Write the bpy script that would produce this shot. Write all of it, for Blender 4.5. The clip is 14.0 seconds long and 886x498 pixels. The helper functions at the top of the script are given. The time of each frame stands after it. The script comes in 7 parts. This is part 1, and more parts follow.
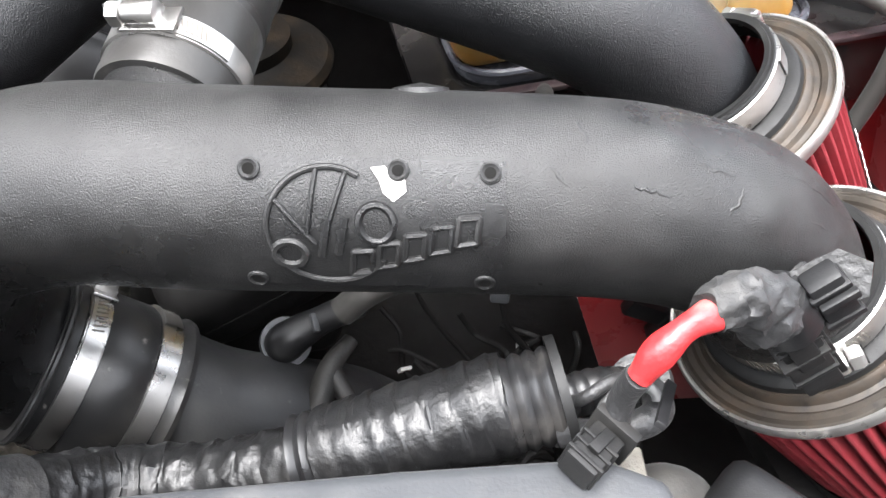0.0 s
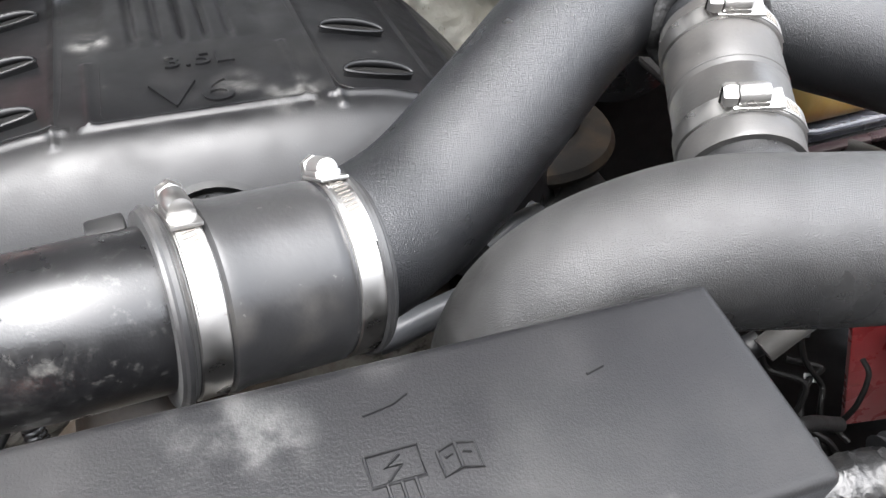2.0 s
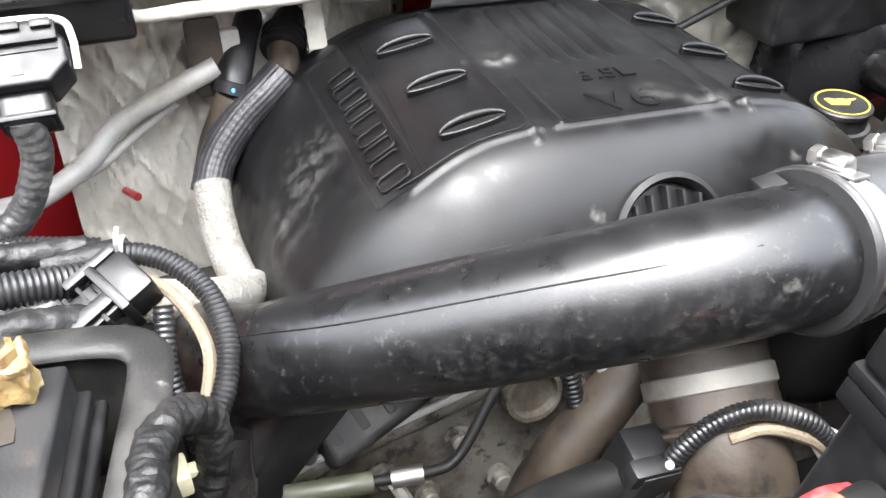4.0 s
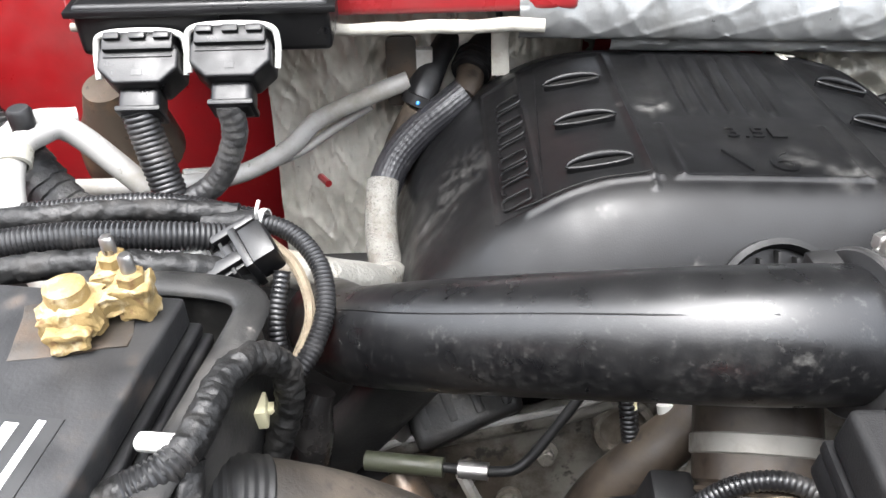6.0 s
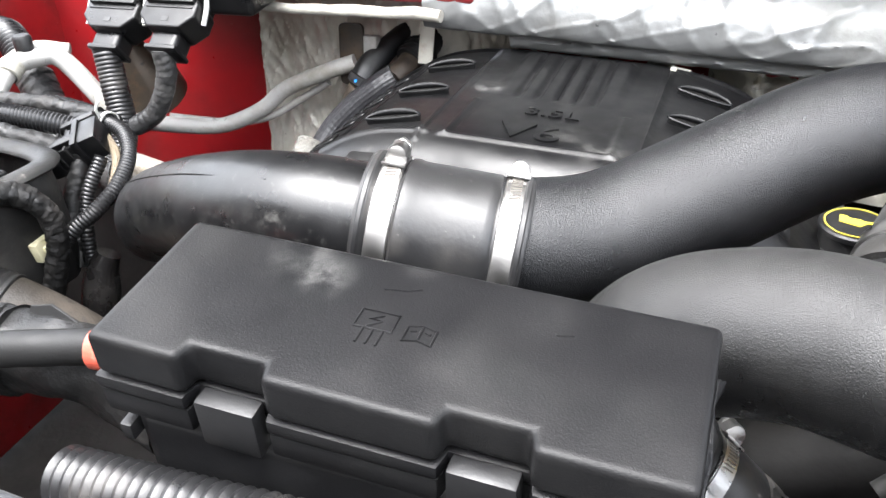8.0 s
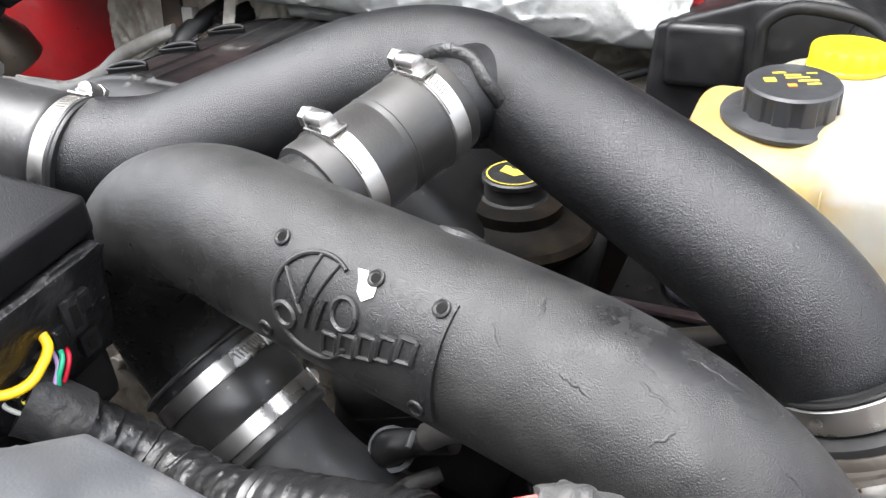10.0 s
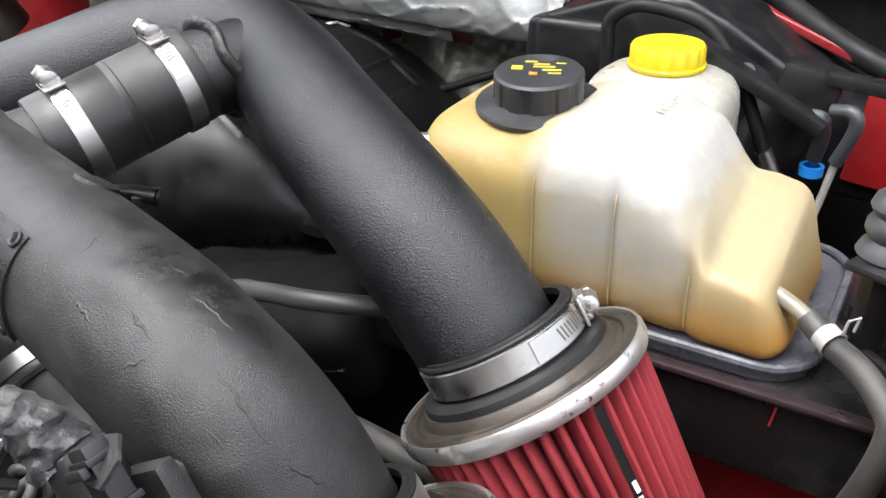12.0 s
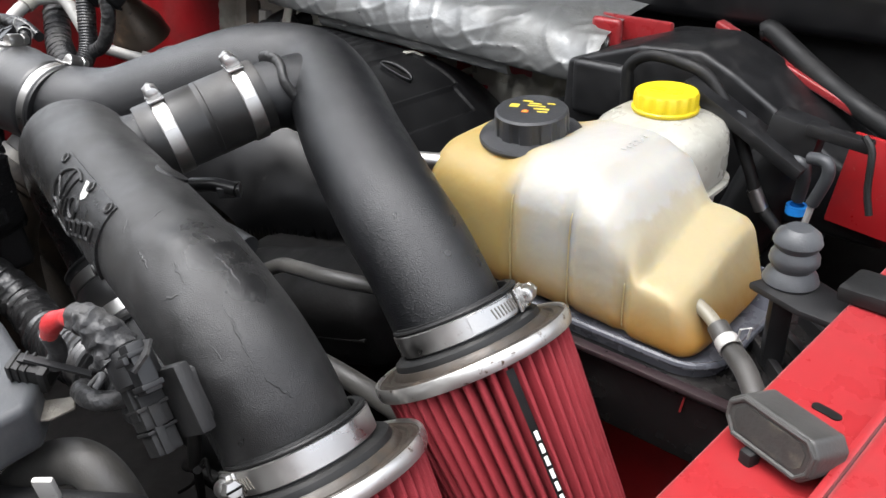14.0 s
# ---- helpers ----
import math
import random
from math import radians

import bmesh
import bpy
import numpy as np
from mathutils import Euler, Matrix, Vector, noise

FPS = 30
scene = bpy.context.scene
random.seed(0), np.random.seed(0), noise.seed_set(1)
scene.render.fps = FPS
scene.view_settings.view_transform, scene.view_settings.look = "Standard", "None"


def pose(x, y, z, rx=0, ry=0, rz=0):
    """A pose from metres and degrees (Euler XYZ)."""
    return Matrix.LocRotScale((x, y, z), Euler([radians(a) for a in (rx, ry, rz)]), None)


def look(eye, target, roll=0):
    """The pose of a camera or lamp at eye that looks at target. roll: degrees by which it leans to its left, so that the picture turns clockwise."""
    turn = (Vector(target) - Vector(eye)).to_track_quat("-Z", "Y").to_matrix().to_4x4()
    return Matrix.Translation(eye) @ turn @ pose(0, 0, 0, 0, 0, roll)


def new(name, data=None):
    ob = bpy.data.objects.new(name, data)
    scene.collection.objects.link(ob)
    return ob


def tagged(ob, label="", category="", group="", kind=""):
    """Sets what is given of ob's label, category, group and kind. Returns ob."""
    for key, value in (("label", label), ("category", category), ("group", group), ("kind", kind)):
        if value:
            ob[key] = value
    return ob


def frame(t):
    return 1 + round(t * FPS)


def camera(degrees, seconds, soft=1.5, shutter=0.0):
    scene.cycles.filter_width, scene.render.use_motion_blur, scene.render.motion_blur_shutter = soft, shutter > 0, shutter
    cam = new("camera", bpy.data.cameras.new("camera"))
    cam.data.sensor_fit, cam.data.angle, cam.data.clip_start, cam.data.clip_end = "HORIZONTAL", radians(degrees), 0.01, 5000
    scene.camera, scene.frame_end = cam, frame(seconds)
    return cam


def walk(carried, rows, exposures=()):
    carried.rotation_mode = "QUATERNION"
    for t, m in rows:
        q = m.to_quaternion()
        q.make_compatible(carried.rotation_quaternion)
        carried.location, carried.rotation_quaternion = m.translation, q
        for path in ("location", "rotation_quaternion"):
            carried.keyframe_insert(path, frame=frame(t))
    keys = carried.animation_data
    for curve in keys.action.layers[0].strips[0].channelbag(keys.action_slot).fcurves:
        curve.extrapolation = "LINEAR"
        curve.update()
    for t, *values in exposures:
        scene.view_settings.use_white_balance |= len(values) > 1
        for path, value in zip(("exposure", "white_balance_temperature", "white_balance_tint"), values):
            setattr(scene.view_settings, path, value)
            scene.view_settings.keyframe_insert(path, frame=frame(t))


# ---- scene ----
cam = camera(55.7, 14.0)
PATH = [
    (0, (0.032, 0.047, 1.455), (-0.074, 1.432, 0.015), -3.1),
    (0.5, (-0.099, 0.029, 1.496), (-0.115, 1.43, 0.069), -3.1),
    (1, (-0.204, 0.026, 1.515), (-0.12, 1.447, 0.11), -2.2),
    (1.5, (-0.272, 0.028, 1.503), (-0.173, 1.482, 0.133), -1.9),
    (1.7, (-0.277, 0.023, 1.496), (-0.159, 1.477, 0.128), -1.4),
    (2, (-0.277, 0.02, 1.493), (-0.154, 1.493, 0.147), -0.3),
    (2.5, (-0.361, -0.011, 1.5), (-0.225, 1.486, 0.18), 1.2),
    (3, (-0.453, -0.04, 1.507), (-0.324, 1.497, 0.233), 0.7),
    (3.2, (-0.492, -0.048, 1.519), (-0.327, 1.479, 0.238), 0.9),
    (3.5, (-0.517, -0.051, 1.506), (-0.402, 1.51, 0.261), -0.6),
    (4, (-0.587, -0.039, 1.5), (-0.424, 1.522, 0.261), 0.7),
    (4.2, (-0.603, -0.037, 1.504), (-0.484, 1.527, 0.264), -0.7),
    (6.3, (-0.439, -0.08, 1.528), (-0.922, 1.46, 0.346), -1.4),
    (6.5, (-0.399, -0.072, 1.523), (-0.926, 1.462, 0.352), -1.7),
    (7, (-0.298, -0.073, 1.505), (-0.961, 1.441, 0.379), -1.7),
    (7.2, (-0.253, -0.076, 1.499), (-1.002, 1.413, 0.394), -2.0),
    (9.3, (0.108, 0.044, 1.458), (-1.041, 1.341, 0.46), -3.7),
    (9.5, (0.134, 0.052, 1.456), (-1.014, 1.346, 0.452), -3.6),
    (10, (0.205, 0.069, 1.443), (-0.913, 1.384, 0.433), -2.9),
    (10.3, (0.262, 0.08, 1.449), (-0.864, 1.373, 0.42), -3.8),
    (10.5, (0.298, 0.084, 1.451), (-0.835, 1.386, 0.44), -3.1),
    (11, (0.365, 0.1, 1.454), (-0.79, 1.385, 0.448), -2.6),
    (11.5, (0.398, 0.138, 1.443), (-0.799, 1.383, 0.435), -2.5),
    (12, (0.388, 0.191, 1.432), (-0.89, 1.358, 0.429), -2.2),
    (12.5, (0.381, 0.21, 1.429), (-0.986, 1.284, 0.441), -2.4),
    (13, (0.406, 0.201, 1.435), (-0.998, 1.225, 0.445), -2.2),
    (13.5, (0.46, 0.185, 1.452), (-0.965, 1.191, 0.472), -2.3),
    (14, (0.532, 0.187, 1.481), (-0.938, 1.141, 0.518), -1.9),
]
EXPOSURE = [(t, e + (0.12 if t < 10.0 else 0.06), 6300, 10) for t, e in ((0.0, 3.32), (0.9, 3.3), (1.5, 3.46), (2.0, 3.5), (2.7, 3.70), (3.5, 3.76), (4.2, 3.74), (6.5, 3.13), (7.2, 3.38), (9.6, 3.37), (10.1, 3.0), (10.6, 2.57), (11.2, 2.45), (12.5, 2.48), (14.0, 2.23))]
walk(cam, [(t, look(eye, target, roll)) for t, eye, target, roll in PATH], EXPOSURE)

# ---- light ----
world = bpy.data.worlds.new("sky")
scene.world = world
world.use_nodes = True
wn, wl = world.node_tree.nodes, world.node_tree.links
sky = wn.new("ShaderNodeTexSky")
sky.sky_type, sky.sun_disc = "NISHITA", False
sky.sun_elevation, sky.sun_rotation = radians(78), radians(205)
sky.air_density, sky.dust_density, sky.ozone_density = 1.0, 6.0, 1.0
hsv = wn.new("ShaderNodeHueSaturation")
hsv.inputs["Saturation"].default_value = 0.25
wl.new(sky.outputs[0], hsv.inputs["Color"])
wl.new(hsv.outputs[0], wn["Background"].inputs["Color"])
wn["Background"].inputs["Strength"].default_value = 0.13
sun = new("sun", bpy.data.lights.new("sun", "SUN"))
sun.data.energy, sun.data.angle, sun.data.color = 0.6, radians(122), (1.0, 0.985, 0.965)
sun.matrix_world = look((-0.45, -0.35, 5.0), (0, 0.3, 1.0))

# ---- materials ----
MATS = {}


def mat(name, base, rough=0.5, metal=0.0, var=None, spots=None, grain=(600, 0.15), rvar=0.12, spec=0.5, streak=1.0, sheen=0.0, top_pale=None, dent=None):
    """var: (scale, colour, low, high) broad patches; spots: (scale, colour, low, high) fine specks; grain: (scale,
    height in mm) relief; top_pale: (colour, share) upward faces made paler, for dust and for light from above; dent:
    (scale, height in mm) broad unevenness.
    """
    if name in MATS:
        return MATS[name]
    m = bpy.data.materials.new(name)
    m.use_nodes = True
    n, l = m.node_tree.nodes, m.node_tree.links
    b = n["Principled BSDF"]
    b.inputs["Metallic"].default_value = metal
    b.inputs["Specular IOR Level"].default_value = spec
    b.inputs["Sheen Weight"].default_value = sheen
    b.inputs["Sheen Roughness"].default_value = 0.45
    co = n.new("ShaderNodeTexCoord")
    mp = n.new("ShaderNodeMapping")
    mp.inputs["Scale"].default_value = (1.0, streak, 1.0)
    l.new(co.outputs["Object"], mp.inputs[0])
    rgb = n.new("ShaderNodeRGB")
    rgb.outputs[0].default_value = (*base, 1)
    col = rgb.outputs[0]
    info = n.new("ShaderNodeObjectInfo")
    masks = []
    for k, layer in enumerate((var, spots)):
        if not layer:
            continue
        sc, c2, lo, hi = layer
        t = n.new("ShaderNodeTexNoise")
        t.noise_dimensions = "4D"
        l.new(info.outputs["Random"], t.inputs["W"])
        t.inputs["Scale"].default_value = sc
        t.inputs["Detail"].default_value = 6 if k == 0 else 3
        t.inputs["Roughness"].default_value = 0.65
        l.new(mp.outputs[0], t.inputs["Vector"])
        r = n.new("ShaderNodeMapRange")
        r.interpolation_type = "SMOOTHSTEP"
        r.inputs["From Min"].default_value, r.inputs["From Max"].default_value = lo, hi
        l.new(t.outputs["Fac"], r.inputs["Value"])
        x = n.new("ShaderNodeMix")
        x.data_type = "RGBA"
        l.new(r.outputs[0], x.inputs[0])
        l.new(col, x.inputs[6])
        x.inputs[7].default_value = (*c2, 1)
        col = x.outputs[2]
        masks.append(r.outputs[0])
    # Paler upward faces: dust, with light from above put into the colour.
    if top_pale:
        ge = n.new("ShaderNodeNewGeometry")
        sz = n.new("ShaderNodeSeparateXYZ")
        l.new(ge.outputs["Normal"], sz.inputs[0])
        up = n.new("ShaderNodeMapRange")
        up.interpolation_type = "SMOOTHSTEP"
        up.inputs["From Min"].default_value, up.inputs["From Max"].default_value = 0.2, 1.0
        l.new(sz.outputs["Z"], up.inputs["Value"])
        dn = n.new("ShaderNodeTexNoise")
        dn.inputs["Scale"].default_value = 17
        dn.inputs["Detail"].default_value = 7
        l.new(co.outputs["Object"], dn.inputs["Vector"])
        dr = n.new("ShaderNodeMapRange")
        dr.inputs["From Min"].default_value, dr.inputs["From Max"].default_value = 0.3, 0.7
        dr.inputs["To Min"].default_value, dr.inputs["To Max"].default_value = 0.35 * top_pale[1], top_pale[1]
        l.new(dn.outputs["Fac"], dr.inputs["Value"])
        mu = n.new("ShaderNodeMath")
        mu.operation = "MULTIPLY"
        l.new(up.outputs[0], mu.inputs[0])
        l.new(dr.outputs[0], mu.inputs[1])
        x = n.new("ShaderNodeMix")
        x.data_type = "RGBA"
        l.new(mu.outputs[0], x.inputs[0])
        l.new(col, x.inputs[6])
        x.inputs[7].default_value = (*top_pale[0], 1)
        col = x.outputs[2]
    l.new(col, b.inputs["Base Color"])
    rn = n.new("ShaderNodeTexNoise")
    rn.inputs["Scale"].default_value = 45
    rn.inputs["Detail"].default_value = 5
    l.new(mp.outputs[0], rn.inputs["Vector"])
    rr = n.new("ShaderNodeMapRange")
    rr.inputs["To Min"].default_value, rr.inputs["To Max"].default_value = max(rough - rvar, 0.03), min(rough + rvar, 1)
    rr.inputs["From Min"].default_value, rr.inputs["From Max"].default_value = 0.3, 0.7
    l.new(rn.outputs["Fac"], rr.inputs["Value"])
    rough_out = rr.outputs[0]
    if masks and metal < 0.5:
        ad = n.new("ShaderNodeMath")
        ad.operation = "MULTIPLY_ADD"
        l.new(masks[0], ad.inputs[0])
        ad.inputs[1].default_value = 0.25
        l.new(rough_out, ad.inputs[2])
        ad.use_clamp = True
        rough_out = ad.outputs[0]
    l.new(rough_out, b.inputs["Roughness"])
    if metal >= 0.5 and masks:
        inv = n.new("ShaderNodeMath")
        inv.operation = "MULTIPLY_ADD"
        l.new(masks[0], inv.inputs[0])
        inv.inputs[1].default_value = -metal
        inv.inputs[2].default_value = metal
        l.new(inv.outputs[0], b.inputs["Metallic"])
    if grain:
        g = n.new("ShaderNodeTexNoise")
        g.inputs["Scale"].default_value = grain[0]
        g.inputs["Detail"].default_value = 4
        g.inputs["Roughness"].default_value = 0.55
        l.new(co.outputs["Object"], g.inputs["Vector"])
        bp = n.new("ShaderNodeBump")
        bp.inputs["Strength"].default_value = 1.0
        bp.inputs["Distance"].default_value = grain[1] / 1000
        l.new(g.outputs["Fac"], bp.inputs["Height"])
        l.new(bp.outputs[0], b.inputs["Normal"])
        if dent:
            g2 = n.new("ShaderNodeTexNoise")
            g2.inputs["Scale"].default_value = dent[0]
            g2.inputs["Detail"].default_value = 3
            l.new(co.outputs["Object"], g2.inputs["Vector"])
            b2 = n.new("ShaderNodeBump")
            b2.inputs["Distance"].default_value = dent[1] / 1000
            l.new(g2.outputs["Fac"], b2.inputs["Height"])
            l.new(b2.outputs[0], bp.inputs["Normal"])
    MATS[name] = m
    return m


DUST = (0.16, 0.145, 0.125)
powder = mat("black_powder_coat", (0.0032, 0.0035, 0.0042), 0.32, spec=0.55, var=(7, (0.006, 0.006, 0.007), 0.4, 0.85), grain=(1350, 0.62), rvar=0.07)
powder_dusty = mat("dusty_black_powder_coat", (0.0040, 0.0040, 0.0042), 0.30, spec=0.46, var=(7, (0.016, 0.0157, 0.015), 0.40, 0.68), spots=(420, (0.05, 0.049, 0.047), 0.70, 0.86), grain=(1600, 0.42), rvar=0.12, sheen=0.012, top_pale=((0.05, 0.049, 0.048), 0.09), dent=(20, 2.0))
tube_plastic = mat("glossy_black_plastic", (0.0036, 0.0036, 0.0040), 0.33, spec=0.50, var=(11, (0.015, 0.0146, 0.014), 0.52, 0.78), spots=(220, (0.026, 0.0255, 0.0245), 0.56, 0.74), grain=(900, 0.06), rvar=0.10, top_pale=((0.04, 0.039, 0.037), 0.07))
hose_rubber = mat("black_hose_rubber", (0.010, 0.010, 0.0105), 0.40, var=(14, (0.045, 0.041, 0.036), 0.52, 0.82), spots=(140, (0.15, 0.14, 0.13), 0.64, 0.78), grain=(400, 0.12), sheen=0.03, top_pale=((0.07, 0.067, 0.062), 0.16))
rubber = mat("matt_black_rubber", (0.007, 0.007, 0.007), 0.55, spec=0.3, var=(16, (0.030, 0.028, 0.026), 0.5, 0.85), grain=(500, 0.15))
sleeve_rubber = mat("dusty_sleeve_rubber", (0.012, 0.0117, 0.0113), 0.42, spec=0.4, var=(13, (0.035, 0.032, 0.029), 0.42, 0.75), spots=(150, (0.07, 0.065, 0.06), 0.66, 0.80), grain=(500, 0.12), sheen=0.04, top_pale=((0.07, 0.066, 0.061), 0.30))
lid_plastic = mat("grained_black_plastic", (0.0055, 0.0055, 0.006), 0.36, spec=0.17, var=(9, (0.026, 0.0256, 0.0245), 0.42, 0.90), spots=(17, (0.10, 0.098, 0.095), 0.64, 0.84), grain=(1100, 0.18), rvar=0.06, top_pale=((0.03, 0.029, 0.028), 0.06))
cover_plastic = mat("engine_cover_plastic", (0.0030, 0.0030, 0.0033), 0.38, spec=0.30, var=(11, (0.009, 0.0086, 0.008), 0.48, 0.9), spots=(34, (0.09, 0.086, 0.08), 0.64, 0.84), grain=(900, 0.10), rvar=0.10, top_pale=((0.03, 0.029, 0.028), 0.03))
black_plastic = mat("black_plastic", (0.006, 0.006, 0.0065), 0.44, var=(25, (0.038, 0.036, 0.034), 0.52, 0.85), grain=(700, 0.1))
plug_plastic = mat("deep_black_plastic", (0.0040, 0.0040, 0.0044), 0.38, spec=0.4, var=(25, (0.020, 0.019, 0.018), 0.55, 0.85), grain=(700, 0.1))
tape = mat("black_loom_tape", (0.007, 0.007, 0.007), 0.50, spec=0.3, var=(30, (0.040, 0.037, 0.034), 0.46, 0.85), grain=(150, 1.4))
gloss_tape = mat("glossy_black_tape", (0.006, 0.006, 0.0063), 0.38, spec=0.42, var=(26, (0.028, 0.027, 0.026), 0.50, 0.80), spots=(120, (0.07, 0.068, 0.065), 0.66, 0.80), grain=(170, 0.9), rvar=0.10)
lead_black = mat("dull_black_lead", (0.0035, 0.0034, 0.0033), 0.65, spec=0.15, grain=None)
inlet_plastic = mat("dusty_inlet_plastic", (0.014, 0.0145, 0.0155), 0.42, var=(12, (0.036, 0.0355, 0.035), 0.42, 0.75), spots=(90, (0.07, 0.068, 0.064), 0.64, 0.80), grain=(500, 0.15))
dusty_tape = mat("dusty_grey_tape", (0.016, 0.016, 0.0165), 0.45, spec=0.4, var=(34, (0.075, 0.072, 0.067), 0.46, 0.78), grain=(170, 1.4), sheen=0.03)
gloss_black = mat("glossy_black_paint", (0.007, 0.0065, 0.0065), 0.22, var=(18, (0.035, 0.032, 0.03), 0.5, 0.85), grain=(120, 0.1), rvar=0.08)
loom_plastic = mat("black_split_loom", (0.010, 0.010, 0.0105), 0.34, var=(20, (0.08, 0.074, 0.068), 0.52, 0.8), grain=(300, 0.1))
steel = mat("bright_steel", (0.42, 0.41, 0.395), 0.36, 1.0, var=(40, (0.24, 0.19, 0.14), 0.58, 0.85), spots=(160, (0.20, 0.17, 0.14), 0.62, 0.8), grain=(300, 0.08), rvar=0.14)
zinc = mat("zinc_plated_steel", (0.46, 0.45, 0.435), 0.36, 1.0, var=(150, (0.28, 0.25, 0.2), 0.58, 0.8), grain=(500, 0.12))
# These two colours stand in for the shade inside slots and holes.
slot_dark = mat("dark_slot", (0.004, 0.0038, 0.0035), 0.85, spec=0.15, grain=None)
slot_grey = mat("shallow_band_slot", (0.13, 0.12, 0.105), 0.6, 0.4, grain=None)
rusty_rim = mat("rust_stained_rim", (0.50, 0.49, 0.47), 0.34, 0.9, var=(30, (0.20, 0.14, 0.09), 0.52, 0.72), spots=(160, (0.10, 0.065, 0.04), 0.60, 0.72), grain=(300, 0.2))
flange_steel = mat("brown_stained_flange", (0.030, 0.025, 0.020), 0.46, 0.3, var=(28, (0.060, 0.040, 0.025), 0.46, 0.72), spots=(120, (0.013, 0.011, 0.009), 0.58, 0.70), grain=(250, 0.3))
rust_pan = mat("rust_brown_steel", (0.085, 0.066, 0.050), 0.42, 0.5, var=(30, (0.16, 0.095, 0.05), 0.47, 0.72), spots=(120, (0.03, 0.025, 0.022), 0.6, 0.72), grain=(250, 0.3))
filter_cloth = mat("red_filter_gauze", (0.21, 0.011, 0.018), 0.75, var=(18, (0.15, 0.008, 0.012), 0.45, 0.75), spots=(1500, (0.29, 0.040, 0.047), 0.54, 0.72), grain=(1700, 0.5))
red_paint = mat("red_car_paint", (0.215, 0.0105, 0.0125), 0.30, var=(9, (0.17, 0.016, 0.017), 0.5, 0.8), spots=(120, (0.26, 0.10, 0.09), 0.66, 0.82), grain=(200, 0.03), rvar=0.10, sheen=0.16)
# Pale spots are dust; the dark maroon patches stand in for missing shade.
red_dusty_shade = mat("dusty_shaded_red_paint", (0.25, 0.008, 0.010), 0.36, var=(6, (0.10, 0.012, 0.011), 0.42, 0.70), spots=(160, (0.24, 0.09, 0.075), 0.64, 0.78), grain=(300, 0.06))
firewall_red = mat("firewall_red_paint", (0.21, 0.007, 0.009), 0.38, var=(6, (0.14, 0.010, 0.010), 0.45, 0.75), spots=(160, (0.22, 0.07, 0.06), 0.66, 0.80), grain=(300, 0.06))
foil = mat("aluminium_foil_blanket", (0.155, 0.158, 0.156), 0.42, 0.45, var=(9, (0.11, 0.109, 0.102), 0.48, 0.75), spots=(70, (0.075, 0.07, 0.06), 0.66, 0.80), grain=(110, 0.6), rvar=0.15, dent=(22, 2.2))
foil_wrap = mat("foil_wrapped_hose", (0.40, 0.39, 0.355), 0.33, 0.55, var=(22, (0.24, 0.195, 0.14), 0.50, 0.72), grain=(150, 2.6))
foil_mat = mat("crinkled_foil_mat", (0.62, 0.60, 0.535), 0.34, 0.30, var=(5, (0.38, 0.36, 0.30), 0.42, 0.72), grain=(90, 0.9))
foil_dull = mat("dull_foil_mat", (0.42, 0.405, 0.355), 0.36, 0.5, var=(6, (0.24, 0.225, 0.18), 0.4, 0.7), grain=(40, 3.5))
alu = mat("weathered_aluminium", (0.36, 0.352, 0.335), 0.55, 0.25, var=(16, (0.24, 0.225, 0.195), 0.42, 0.7), spots=(120, (0.13, 0.12, 0.10), 0.62, 0.74), grain=(300, 0.15))
casting = mat("dirty_cast_aluminium", (0.150, 0.141, 0.122), 0.55, 0.25, var=(14, (0.060, 0.048, 0.035), 0.42, 0.62), spots=(60, (0.026, 0.023, 0.018), 0.54, 0.66), grain=(260, 0.8))
brown_alu = mat("brown_stained_duct", (0.031, 0.0235, 0.0175), 0.45, 0.1, var=(18, (0.064, 0.048, 0.033), 0.45, 0.7), spots=(50, (0.012, 0.0095, 0.0075), 0.52, 0.66), grain=(200, 0.3))
dust_rubber = mat("dusty_coolant_hose", (0.024, 0.023, 0.021), 0.50, var=(12, (0.055, 0.051, 0.045), 0.45, 0.78), grain=(400, 0.2), sheen=0.05)
# Grime, with the shade deep in the bay put into a near-black colour.
dark_bay = mat("grimy_shaded_black", (0.0045, 0.0042, 0.004), 0.75, spec=0.25, var=(10, (0.010, 0.009, 0.008), 0.45, 0.75), grain=(60, 1.0))
grey_plastic = mat("grey_plastic", (0.036, 0.038, 0.041), 0.42, var=(15, (0.075, 0.074, 0.072), 0.5, 0.78), grain=(600, 0.15), sheen=0.04)
white_plastic = mat("white_plastic", (0.42, 0.42, 0.40), 0.45, var=(40, (0.30, 0.29, 0.26), 0.46, 0.8), grain=(400, 0.05))
cream_plastic = mat("cream_clip_plastic", (0.62, 0.58, 0.38), 0.5, grain=(400, 0.05))
yellow_plastic = mat("yellow_cap_plastic", (0.58, 0.44, 0.010), 0.38, var=(30, (0.46, 0.33, 0.015), 0.5, 0.8), grain=(300, 0.1))
yellow_ink = mat("yellow_print", (0.42, 0.34, 0.04), 0.5, grain=None)
orange_ink = mat("orange_print", (0.60, 0.16, 0.02), 0.5, grain=None)
red_tape = mat("red_tape", (0.36, 0.020, 0.022), 0.45, var=(60, (0.44, 0.10, 0.09), 0.5, 0.7), grain=(120, 1.4))
orange_tape = mat("orange_tape", (0.46, 0.075, 0.045), 0.5, var=(60, (0.50, 0.28, 0.22), 0.46, 0.66), grain=(120, 0.8))
blue_plastic = mat("blue_plastic", (0.02, 0.25, 0.75), 0.4, grain=None)
